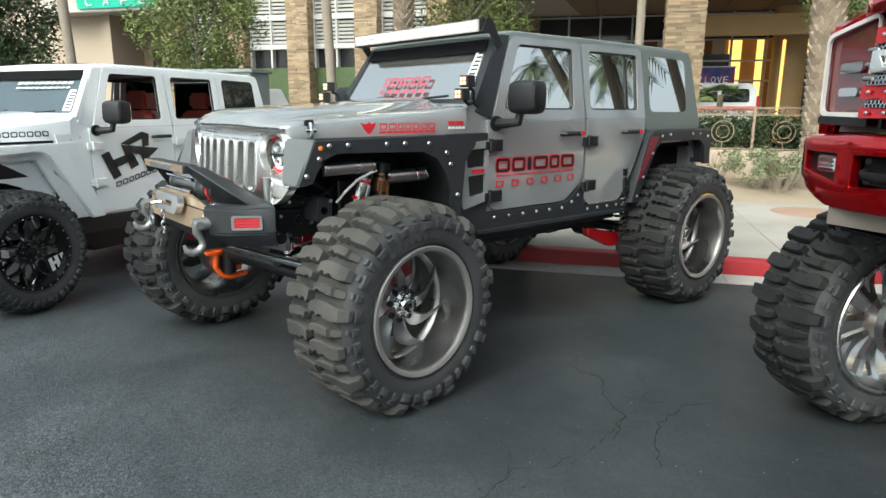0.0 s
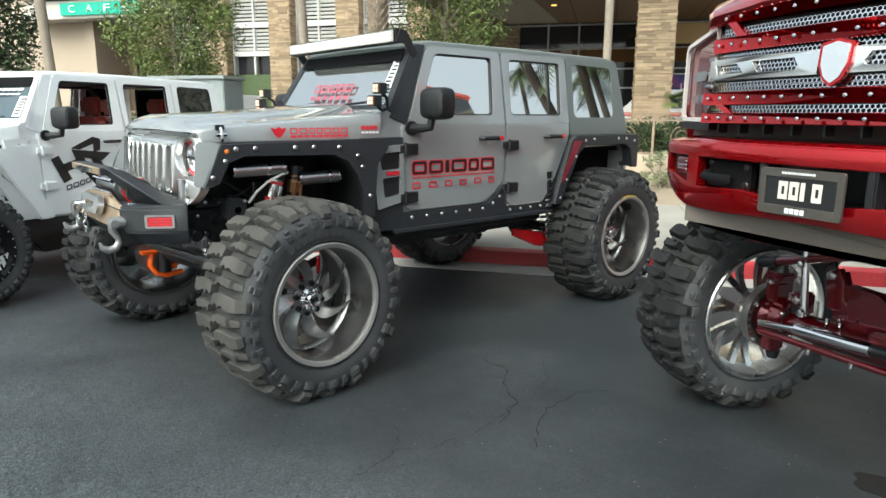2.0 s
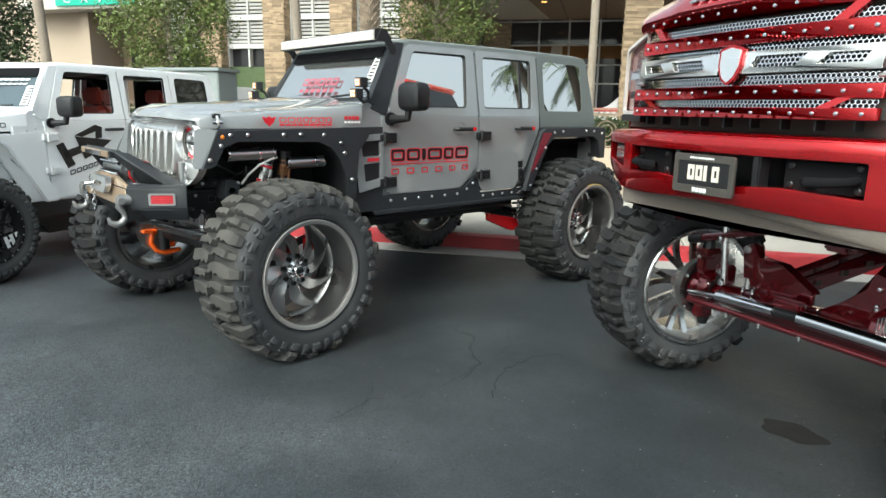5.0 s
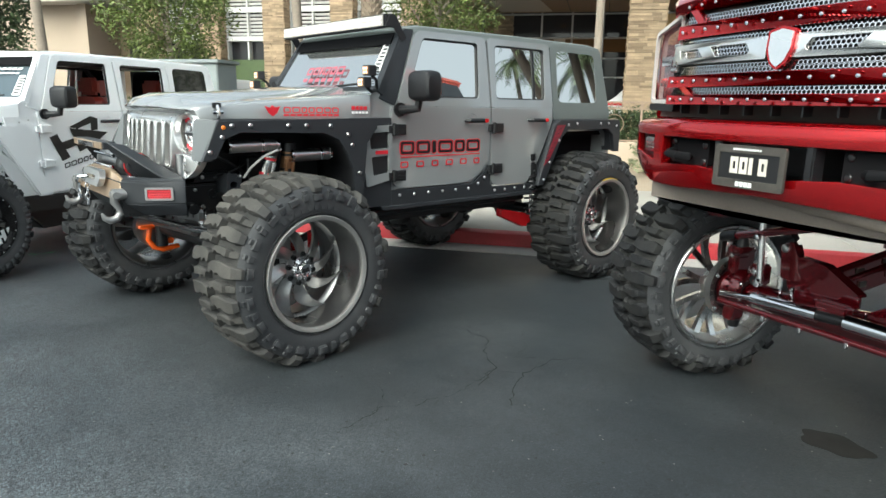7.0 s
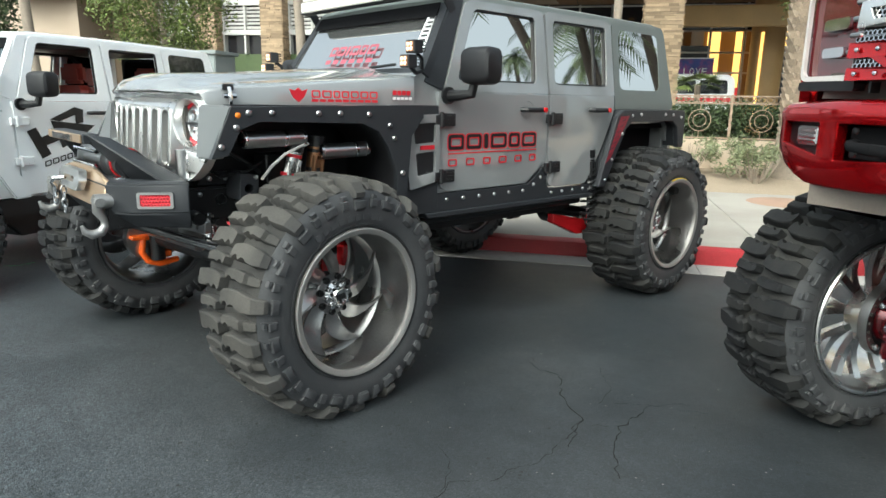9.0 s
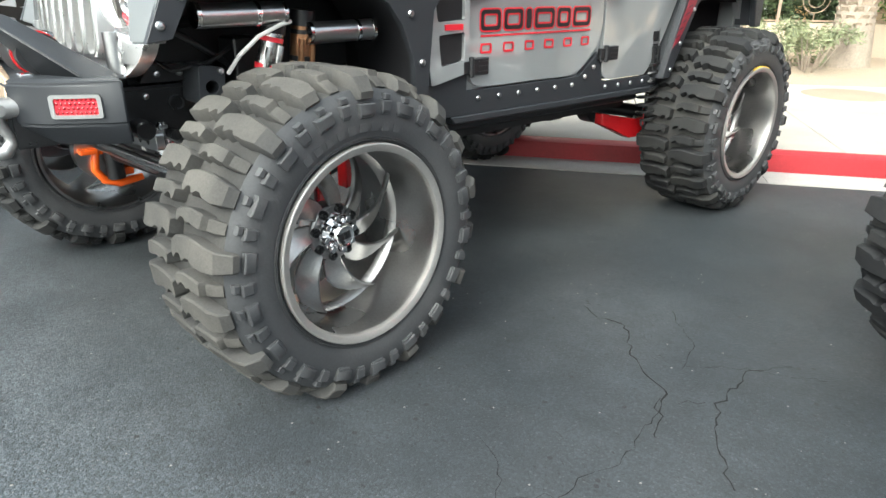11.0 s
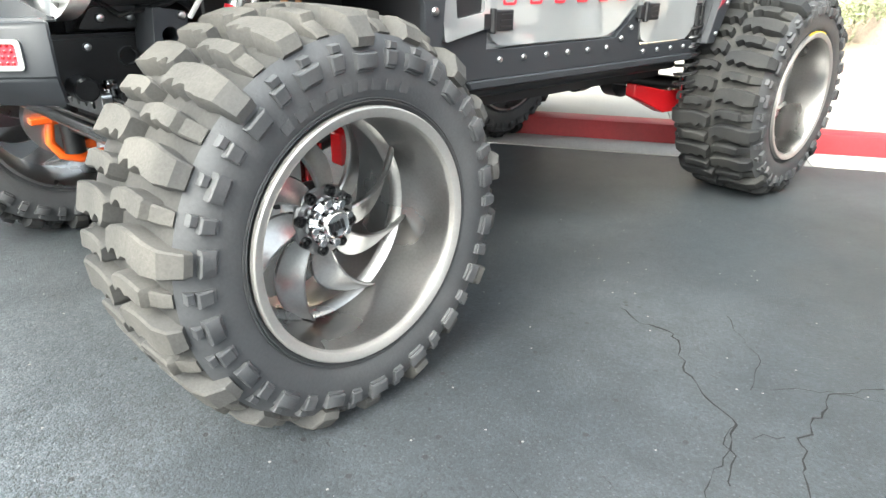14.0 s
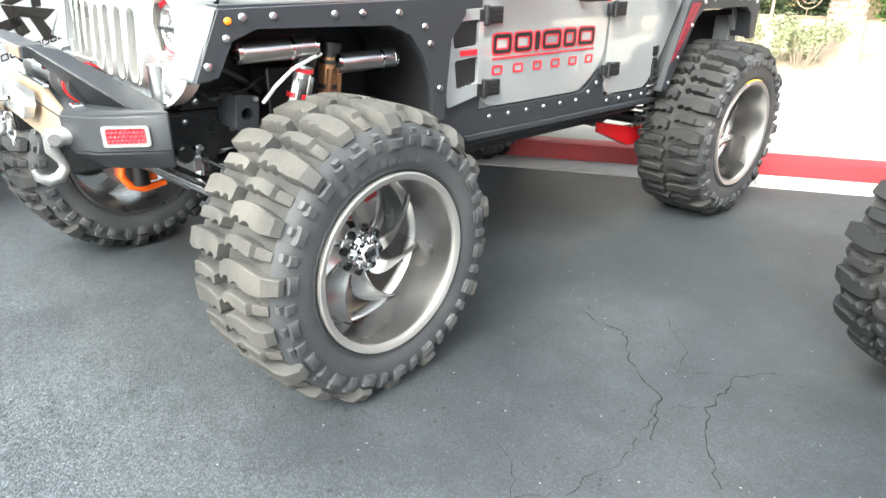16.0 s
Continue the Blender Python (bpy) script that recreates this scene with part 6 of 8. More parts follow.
    build_grey_bumper(car)
    build_grey_chassis(car)
    W = "brushed gunmetal deep-dish wheel with eight swept blades"
    S = Matrix.Diagonal((1, 1, 1 / CAR_Z, 1))
    put_wheel(car, S @ pose(1.042, -0.012, 0.54, 10, 0, 5), BIG_TYRE, TURBINE, 8, W, 0.086, -20)
    put_wheel(car, S @ pose(-0.985, -0.235, 0.55, 40, 0, 185), BIG_TYRE_SHADED, TURBINE, 8, W, 0.086)
    rl = put_wheel(car, S @ pose(0.945, 2.965, 0.553, 75), BIG_TYRE_SHADED, TURBINE, 8, W, 0.086)
    # thin yellow arc along the edge of the rear rim
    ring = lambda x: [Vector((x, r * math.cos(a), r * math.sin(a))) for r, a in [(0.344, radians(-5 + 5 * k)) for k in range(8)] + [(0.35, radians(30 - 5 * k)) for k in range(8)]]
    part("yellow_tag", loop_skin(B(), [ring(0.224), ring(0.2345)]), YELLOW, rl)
    put_wheel(car, S @ pose(-0.965, 2.68, 0.553, 20, 0, 180), BIG_TYRE_SHADED, TURBINE, 8, W, 0.086)
    car.scale = (1, 1, CAR_Z)
    return car




def build_grey_bumper(car):
    bm = B()
    # plan outline with a raked front; top and bottom rings
    half = lambda pts: [(-x, y) for x, y in pts] + [(x, y) for x, y in pts[::-1]]
    top = half([(0.665, -0.50), (0.65, -0.53), (0.55, -0.685), (0.44, -0.755)])
    mid = half([(0.672, -0.50), (0.66, -0.54), (0.55, -0.715), (0.45, -0.785)])
    low = half([(0.625, -0.48), (0.61, -0.51), (0.49, -0.65), (0.40, -0.72)])
    rings = [[Vector((x, y, z)) for x, y in pts] for pts, z in ((top, 1.105), (mid, 1.09), (mid, 0.955), (low, 0.875))]
    loop_skin(bm, rings)
    bp = part("front_bumper", bm, ARMOUR, car, "angular dark steel winch bumper with a hoop", bevel=0.008)
    bm = B()
    plate(bm, [(-0.44, 0.965), (0.44, 0.965), (0.42, 1.10), (0.2, 1.14), (-0.2, 1.14), (-0.42, 1.10)], lambda p, q, t: Vector((p, -0.802 + 0.2 * (q - 0.99) + t, q)), 0.02)
    part("winch_plate", bm, BUMPER_TAN, bp, "worn bronze-toned winch plate", bevel=0.004, seg=1)
    # hoop
    bm = B()
    for s in (1, -1):
        loop_skin(bm, [[Vector((s * x, y, z)) for x, y, z in ((0.42, -0.665, 1.09), (0.585, -0.575, 1.09), (0.585, -0.455, 1.09), (0.42, -0.50, 1.09))],
                       [Vector((s * x, y, z)) for x, y, z in ((0.24, -0.838, 1.315), (0.335, -0.82, 1.315), (0.335, -0.72, 1.295), (0.24, -0.74, 1.295))]])
    box(bm, (-0.32, -0.835, 1.267), (0.32, -0.76, 1.313))
    part("hoop", bm, ARMOUR, bp, bevel=0.006, seg=1)
    part("hoop_face", box(B(), (-0.315, -0.843, 1.27), (0.315, -0.833, 1.311)), BUMPER_TAN, bp, bevel=0.003, seg=1)
    part("hoop_lamp", box(B(), (-0.18, -0.852, 1.276), (0.18, -0.842, 1.305)), LENS, bp)
    # winch
    bm = B()
    cyl(bm, (-0.28, -0.66, 1.17), (0.28, -0.66, 1.17), 0.06, n=20)
    for x in (-0.2, 0.2):
        cyl(bm, (x - 0.01, -0.66, 1.17), (x + 0.01, -0.66, 1.17), 0.085, n=20)
    w = part("winch", bm, STEEL, bp, "steel winch with tie bars")
    bm = B()
    for y, z in ((-0.75, 1.22), (-0.58, 1.22), (-0.76, 1.15)):
        cyl(bm, (-0.2, y, z), (0.2, y, z), 0.011, n=8)
    part("tie_bars", bm, CHROME, w)
    bm = B()
    cyl(bm, (0.28, -0.66, 1.17), (0.40, -0.66, 1.17), 0.07, n=20)
    part("winch_motor", bm, BLACK, w)
    bm = B()
    cyl(bm, (0.33, -0.66, 1.17), (0.345, -0.66, 1.17), 0.0765, n=20)
    part("motor_band", bm, RED_GLOSS, w)
    # fairlead and hook
    bm = B()
    plate(bm, rounded([(-0.17, 1.03), (0.17, 1.03), (0.20, 1.08), (0.17, 1.13), (-0.17, 1.13), (-0.20, 1.08)], 0.015), lambda p, q, t: Vector((p, -0.85 + 0.2 * (q - 1.03) + t, q)), 0.035, [rounded([(-0.1, 1.065), (0.1, 1.065), (0.1, 1.095), (-0.1, 1.095)], 0.014)])
    part("fairlead", bm, GRILLE_METAL, bp, "bright six-sided fairlead", bevel=0.006)
    for k in range(4):
        bm = B()
        c = Vector((0.10 - 0.004 * k, -0.885, 1.03 - 0.032 * k))
        tube(bm, [c + Vector((0.011 * math.cos(a) * (k % 2), 0.011 * math.cos(a) * (1 - k % 2), 0.021 * math.sin(a))) for a in [2 * math.pi * j / 10 for j in range(10)]], 0.0045, 6, closed=True)
        part("chain_link", bm, CHROME, bp)
    bm = B()
    tube(bm, [(-0.02, -0.85, 1.08), (-0.06, -0.89, 1.075), (-0.12, -0.89, 1.05), (-0.16, -0.87, 1.02), (-0.17, -0.87, 0.98)], 0.011, 8)
    tube(bm, [(-0.17 + 0.03 * math.cos(a), -0.87, 0.955 + 0.03 * math.sin(a)) for a in [2 * math.pi * k / 12 for k in range(12)]], 0.008, 6, closed=True)
    part("winch_hook", bm, CHROME, bp)
    for s in (1, -1):
        d, n = Vector((s * 0.11, 0.175, 0)).normalized(), Vector((s * 0.175, -0.11, 0.0)).normalized()
        o = Vector((s * 0.562, -0.695, 1.02)) + n * 0.004
        fm = lambda p, q, t: o + d * p + Vector((0, 0, q)) - n * t
        bm = B()
        plate(bm, rounded([(0, -0.04), (0.155, -0.04), (0.155, 0.037), (0, 0.037)], 0.012), lambda p, q, t: fm(p, q, t - 0.006), 0.02, [rounded([(0.013, -0.028), (0.142, -0.028), (0.142, 0.026), (0.013, 0.026)], 0.008)])
        mk = part("marker_bezel", bm, STEEL, bp)
        bm = B()
        plate(bm, [(0.008, -0.032), (0.147, -0.032), (0.147, 0.03), (0.008, 0.03)], lambda p, q, t: fm(p, q, t - 0.002), 0.006)
        part("marker_lens", bm, RED, mk, "red honeycomb marker lens")
        bm = B()
        for i in range(9):
            for j in range(4):
                dome(bm, fm(0.02 + i * 0.0138 + (j % 2) * 0.0067, -0.022 + j * 0.0148, -0.002), n, 0.0052, 0.002, 6)
        part("honeycomb", bm, MARK_DARK, mk)
        bm = B()
        boxc(bm, (s * 0.42, -0.72, 1.108), (0.06, 0.04, 0.012))
        part("corner_lamp", bm, LENS, bp, bevel=0.003, seg=1)
        # tow hook: block, pin and open hook
        bm = B()
        X = s * 0.44
        cyl(bm, (X, -0.75, 1.01), (X, -0.84, 1.01), 0.036, n=16)
        cyl(bm, (X - 0.04, -0.825, 1.01), (X + 0.04, -0.825, 1.01), 0.022, n=10)
        tube(bm, [(X, -0.825, 1.03), (X, -0.83, 0.965), (X, -0.808, 0.925), (X, -0.803, 0.895), (X, -0.825, 0.865), (X, -0.86, 0.858), (X, -0.89, 0.875), (X, -0.9, 0.905)], [0.026, 0.024, 0.017, 0.02, 0.023, 0.022, 0.016, 0.008], 12)
        part("tow_hook", bm, FORGED, bp, "bright forged tow hook")


def coil(bm, p, q, R, turns, r):
    p, q = Vector(p), Vector(q)
    x, y = frame_of(p, q)
    n = int(turns * 12)
    tube(bm, [p.lerp(q, k / n) + R * (math.cos(2 * math.pi * k / 12) * x + math.sin(2 * math.pi * k / 12) * y) for k in range(n + 1)], r, 5)


def shock(parent, p, q, body, cap, label=""):
    bm = B()
    p, q = Vector(p), Vector(q)
    cyl(bm, p, p.lerp(q, 0.5), 0.042, n=18)
    b = part("shock_absorber", bm, body, parent, label)
    bm = B(); cyl(bm, p.lerp(q, 0.5), q, 0.014, n=10)
    part("piston_rod", bm, CHROME, b)
    for a, c, r, m in ((-0.06, 0.03, 0.046, BLACK_METAL), (0.05, 0.075, 0.0435, cap), (0.2, 0.23, 0.0435, cap), (0.44, 0.5, 0.047, STEEL)):
        bm = B(); cyl(bm, p.lerp(q, a), p.lerp(q, c), r, n=18)
        part("collar", bm, m, b)
    for k in (-1, 1):
        bm = B(); cyl(bm, p.lerp(q, 0.1) + Vector((0.038 * (1 if p.x > 0 else -1), k * 0.022, 0)), p.lerp(q, 0.42) + Vector((0.038 * (1 if p.x > 0 else -1), k * 0.022, 0)), 0.012, n=8)
        part("bypass_tube", bm, body, b)
    return b


def build_grey_chassis(car):
    ch = part("chassis", box(box(B(), (0.36, -0.80, 0.87), (0.46, 3.45, 1.0)), (-0.46, -0.80, 0.87), (-0.36, 3.45, 1.0)), BLACK_METAL, car, "black ladder chassis", bevel=0.01)
    bm = B()
    for y in (-0.62, 0.45, 1.4, 2.3, 3.3):
        box(bm, (-0.4, y, 0.88), (0.4, y + 0.09, 0.97))
    part("crossmember", bm, BLACK_METAL, ch)
    part("engine_block", box(B(), (-0.34, -0.35, 0.95), (0.34, 0.5, 1.36)), BLACK_METAL, car, bevel=0.03)
    part("transmission", box(B(), (-0.2, 0.5, 0.72), (0.2, 1.6, 1.0)), BLACK_METAL, car, bevel=0.05)
    for s in (1, -1):
        part("body_rail", box(B(), (min(s * 0.5, s * 0.66), 0.62, 0.69), (max(s * 0.5, s * 0.66), 2.34, 0.82)), BLACK_METAL, car, bevel=0.01)
    part("skid_plate", box(B(), (-0.3, 1.0, 0.68), (0.3, 1.9, 0.72)), BLACK_METAL, car, bevel=0.01)
    part("fuel_tank", box(B(), (-0.62, 1.3, 0.74), (-0.25, 2.3, 0.92)), BLACK_METAL, car, bevel=0.04)
    # axles
    for y, dx in ((0.0, 0.22), (2.95, 0.0)):
        bm = B()
        cyl(bm, (-0.8, y - 0.24, 0.56), (0.8, y, 0.56), 0.05, n=16)
        ax = part("axle", bm, BLACK_METAL, car)
        bm = B()
        lathe(bm, [(-0.13, 0.001), (-0.12, 0.09), (-0.05, 0.15), (0.05, 0.15), (0.12, 0.09), (0.13, 0.001)], 24, pose(dx, y, 0.56))
        part("differential", bm, BLACK_METAL, ax)
        for s in (1, -1):
            bm = B()
            yw = y if s > 0 else y - 0.24
            cyl(bm, (s * 0.72, yw, 0.56), (s * 0.80, yw, 0.56), 0.165, n=32)
            part("brake_disc", bm, STEEL, ax)
            part("brake_caliper", boxc(B(), (s * 0.77, yw + 0.12, 0.64), (0.09, 0.08, 0.15)), RED_GLOSS, ax, bevel=0.015)
            bm = B()
            cyl(bm, (s * 0.66, yw, 0.42), (s * 0.66, yw, 0.70), 0.045, n=12)
            part("knuckle", bm, BLACK_METAL, ax)
    # orange steering knuckles
    for s in (1, -1):
        bm = B()
        tube(bm, [(s * 0.70, -0.20, 0.57), (s * 0.70, -0.31, 0.57), (s * 0.70, -0.325, 0.47), (s * 0.70, -0.29, 0.405), (s * 0.70, -0.22, 0.38), (s * 0.70, -0.10, 0.395)], [0.024, 0.026, 0.021, 0.022, 0.025, 0.02], 10)
        boxc(bm, (s * 0.70, -0.345, 0.575), (0.075, 0.085, 0.026))
        boxc(bm, (s * 0.69, -0.19, 0.45), (0.055, 0.08, 0.045))
        part("steering_knuckle", bm, ORANGE, car, "orange painted steering knuckle", bevel=0.004, seg=1)
    # steering links
    bm = B(); cyl(bm, (-0.64, -0.40, 0.68), (0.78, -0.37, 0.774), 0.026, n=16)
    tr = part("tie_rod", bm, ALU, car, "bright steel tie rod")
    bm = B(); cyl(bm, (0.30, -0.33, 0.70), (-0.45, -0.34, 0.66), 0.03, n=14)
    part("steering_damper", bm, STEEL, tr)
    bm = B(); cyl(bm, (0.5, -0.30, 0.86), (-0.5, -0.32, 0.80), 0.02, n=10)
    part("drag_link", bm, BLACK_METAL, tr)
    bm = B(); plate(bm, rounded([(-0.4, -0.036), (0.5, -0.036), (0.5, 0.036), (-0.4, 0.036)], 0.02), lambda p, q, t: Vector((p, -0.375 + t, 0.805 + 0.075 * p + q)), 0.03, [circle(-0.32 + 0.09 * k, 0, 0.02, 12) for k in range(9)])
    part("drilled_link", bm, STEEL, car, "steel link with drilled holes", bevel=0.003, seg=1)
    for s in (1, -1):
        # hoses, brackets and a brace over the frame horn
        for pts, r, mt in (([(0.50, -0.38, 1.30), (0.56, -0.25, 1.22), (0.54, -0.10, 1.12), (0.50, 0.0, 1.02)], 0.012, BLACK), ([(0.46, -0.36, 1.16), (0.55, -0.30, 1.10), (0.60, -0.18, 1.13), (0.58, -0.05, 1.2)], 0.008, BLACK_METAL),
                           ([(0.42, -0.42, 1.24), (0.44, -0.1, 1.27), (0.46, 0.3, 1.25)], 0.02, BLACK_METAL), ([(0.50, -0.34, 0.86), (0.58, -0.28, 0.82), (0.62, -0.2, 0.86), (0.60, -0.12, 0.95)], 0.006, BLACK)):
            part("hose", tube(B(), [(s * x, y, z) for x, y, z in pts], r, 8), mt, car)
        bm = B()
        plate(bm, rounded([(-0.40, 1.06), (-0.12, 1.06), (-0.16, 1.12), (-0.36, 1.12)], 0.012), lambda p, q, t: Vector((s * (0.50 - t), p, q)), 0.05)
        br = part("frame_bracket", bm, BLACK_METAL, car, bevel=0.004, seg=1)
        bolts(br, [(s * 0.502, y, 1.09) for y in (-0.34, -0.26, -0.18)], (s, 0, 0), 0.013, 0.012, STEEL)
        bm = B(); cyl(bm, (s * 0.50, -0.46, 1.10), (s * 0.50, -0.46, 1.24), 0.032, n=14)
        part("canister", bm, STEEL, car)
        # coil-overs and reservoirs
        shock(car, (s * 0.74, 0.0, 1.25), (s * 0.69, -0.14, 0.62), ALU, RED, "silver shock absorber with red collars")
        shock(car, (s * 0.72, 0.13, 1.27), (s * 0.68, 0.08, 0.64), BRONZE, BLACK_METAL, "copper-coloured shock absorber")
        bm = B(); coil(bm, (s * 0.55, 0.04, 1.15), (s * 0.55, 0.02, 0.72), 0.055, 7, 0.009)
        part("coil_spring", bm, BLACK_METAL, car)
        for y0, y1, z in ((-0.28, 0.03, 1.295), (0.12, 0.40, 1.225)):
            bm = B()
            cyl(bm, (s * 0.765, y0, z), (s * 0.765, y1, z + 0.006), 0.040, n=24)
            rs = part("reservoir", bm, STEEL, car, "brushed steel shock reservoir")
            for yy in (y0 - 0.004, y0 + 0.2, y1 - 0.012):
                bm = B()
                cyl(bm, (s * 0.765, yy, z + 0.003), (s * 0.765, yy + 0.014, z + 0.003), 0.0425, n=24)
                part("clamp", bm, CHROME, rs)
        bm = B()
        tube(bm, [(s * 0.78, 0.05, 1.27), (s * 0.80, 0.0, 1.262), (s * 0.79, -0.08, 1.225), (s * 0.78, -0.15, 1.165), (s * 0.72, -0.17, 1.10)], 0.0075, 8)
        part("braided_hose", bm, LOUVRE, car)
        # frame horn with towers and brackets
        bm = B()
        boxc(bm, (s * 0.54, 0.0, 1.08), (0.14, 0.18, 0.26))
        part("shock_tower", bm, BLACK_METAL, car, bevel=0.006, seg=1)
        bm = B()
        cyl(bm, (s * 0.46, -0.42, 0.90), (s * 0.56, -0.42, 0.90), 0.035, n=14)
        part("bushing", bm, BLACK_METAL, car, bevel=0.006, seg=1)
        bm = B()
        cyl(bm, (s * 0.452, -0.336, 0.78), (s * 0.452, -0.336, 0.91), 0.02, n=12)
        cyl(bm, (s * 0.452, -0.336, 0.80), (s * 0.452, -0.336, 0.845), 0.036, n=16)
        cyl(bm, (s * 0.452, -0.336, 0.885), (s * 0.452, -0.336, 0.9), 0.032, n=6)
        part("ball_joint", bm, CHROME, car)
        # frame horn behind the bumper with its bolts and a bracket
        hn = part("frame_horn", box(B(), (min(s * 0.40, s * 0.475), -0.49, 0.915), (max(s * 0.40, s * 0.475), 0.05, 1.045)), BLACK_METAL, car, "black frame horn with bolted bracket", bevel=0.012)
        bm = B(); lathe(bm, [(0.0, 0.03), (0.02, 0.03), (0.02, 0.022), (-0.02, 0.022)], 20, pose(s * 0.475, -0.274, 0.977, 0, 0, 0 if s > 0 else 180))
        part("tube_mouth", bm, BLACK_METAL, hn)
        bm = B(); plate(bm, rounded([(-0.25, 0.985), (-0.16, 0.975), (-0.145, 1.11), (-0.24, 1.125)], 0.012), lambda p, q, t: Vector((s * (0.64 - t), p, q)), 0.16, [circle(-0.20, 1.045, 0.024, 14)])
        part("bracket", bm, ARMOUR, hn, bevel=0.003, seg=1)
        bolts(hn, [(s * 0.477, -0.20, 1.01), (s * 0.477, -0.195, 0.955), (s * 0.477, -0.38, 1.01), (s * 0.642, -0.165, 1.10)], (s, 0, 0), 0.012, 0.012, STEEL)
        # links
        for y0, z0, y1, z1, mt in ((0.05, 0.52, 1.05, 0.78, BLACK_METAL),):
            bm = B(); cyl(bm, (s * 0.5, y0, z0), (s * 0.38, y1, z1), 0.03, n=12)
            part("control_arm", bm, mt, car)
        bm = B()
        loop_skin(bm, [[Vector((s * 0.57 + a, 2.22, 0.615 + b)) for a, b in ((-0.03, -0.035), (0.03, -0.035), (0.03, 0.035), (-0.03, 0.035))],
                       [Vector((s * 0.61 + a, 2.47, 0.535 + b)) for a, b in ((-0.035, -0.07), (0.035, -0.07), (0.035, 0.06), (-0.035, 0.06))],
                       [Vector((s * 0.66 + a, 2.85, 0.52 + b)) for a, b in ((-0.035, -0.05), (0.035, -0.05), (0.035, 0.05), (-0.035, 0.05))]])
        part("trailing_arm", bm, RED_GLOSS, car, "red painted trailing arm", bevel=0.006, seg=1)
        bm = B()
        loop_skin(bm, [[Vector((s * 0.44 + a, 1.0, 0.72 + b)) for a, b in ((-0.03, -0.035), (0.03, -0.035), (0.03, 0.035), (-0.03, 0.035))],
                       [Vector((s * 0.64 + a, 0.31, 0.62 + b)) for a, b in ((-0.035, -0.06), (0.035, -0.06), (0.035, 0.06), (-0.035, 0.06))]])
        part("leading_arm", bm, RED_GLOSS, car, "red painted leading arm", bevel=0.006, seg=1)
        bolts(car, [(s * 0.64, y, z) for y, z in ((2.5, 0.60), (2.5, 0.52), (2.62, 0.59), (2.62, 0.51))], (s, 0, 0), 0.012, 0.008, STEEL)
        shock(car, (s * 0.77, 2.38, 1.12), (s * 0.77, 2.42, 0.58), BLACK_METAL, STEEL)
        bm = B(); coil(bm, (s * 0.77, 2.385, 1.0), (s * 0.77, 2.42, 0.62), 0.055, 8, 0.009)
        part("coil_spring", bm, BLACK_METAL, car)
        bm = B(); lathe(bm, [(-0.09, 0.001), (-0.085, 0.05), (-0.04, 0.085), (0.04, 0.085), (0.085, 0.06), (0.12, 0.04), (0.12, 0.001)], 20, pose(s * 0.42, 1.95, 0.70, 0, 0, 90))
        part("link_joint", bm, BLACK_METAL, car)
        for k in range(4):
            part("body_mount", cyl(B(), (s * 0.60, 0.9 + 0.42 * k, 0.74), (s * 0.60, 0.9 + 0.42 * k, 0.86), 0.045, 0.035, 14), BLACK_METAL, car)
    bm = B(); cyl(bm, (0.0, 1.6, 0.8), (0.0, 2.8, 0.6), 0.045, n=14)
    part("drive_shaft", bm, BLACK_METAL, car)
    bm = B(); tube(bm, [(0.25, 0.6, 0.85), (0.28, 1.4, 0.8), (0.3, 2.3, 0.82), (0.28, 2.6, 1.0)], 0.035, 10)
    part("exhaust_pipe", bm, STEEL, car)


build_grey_suv()



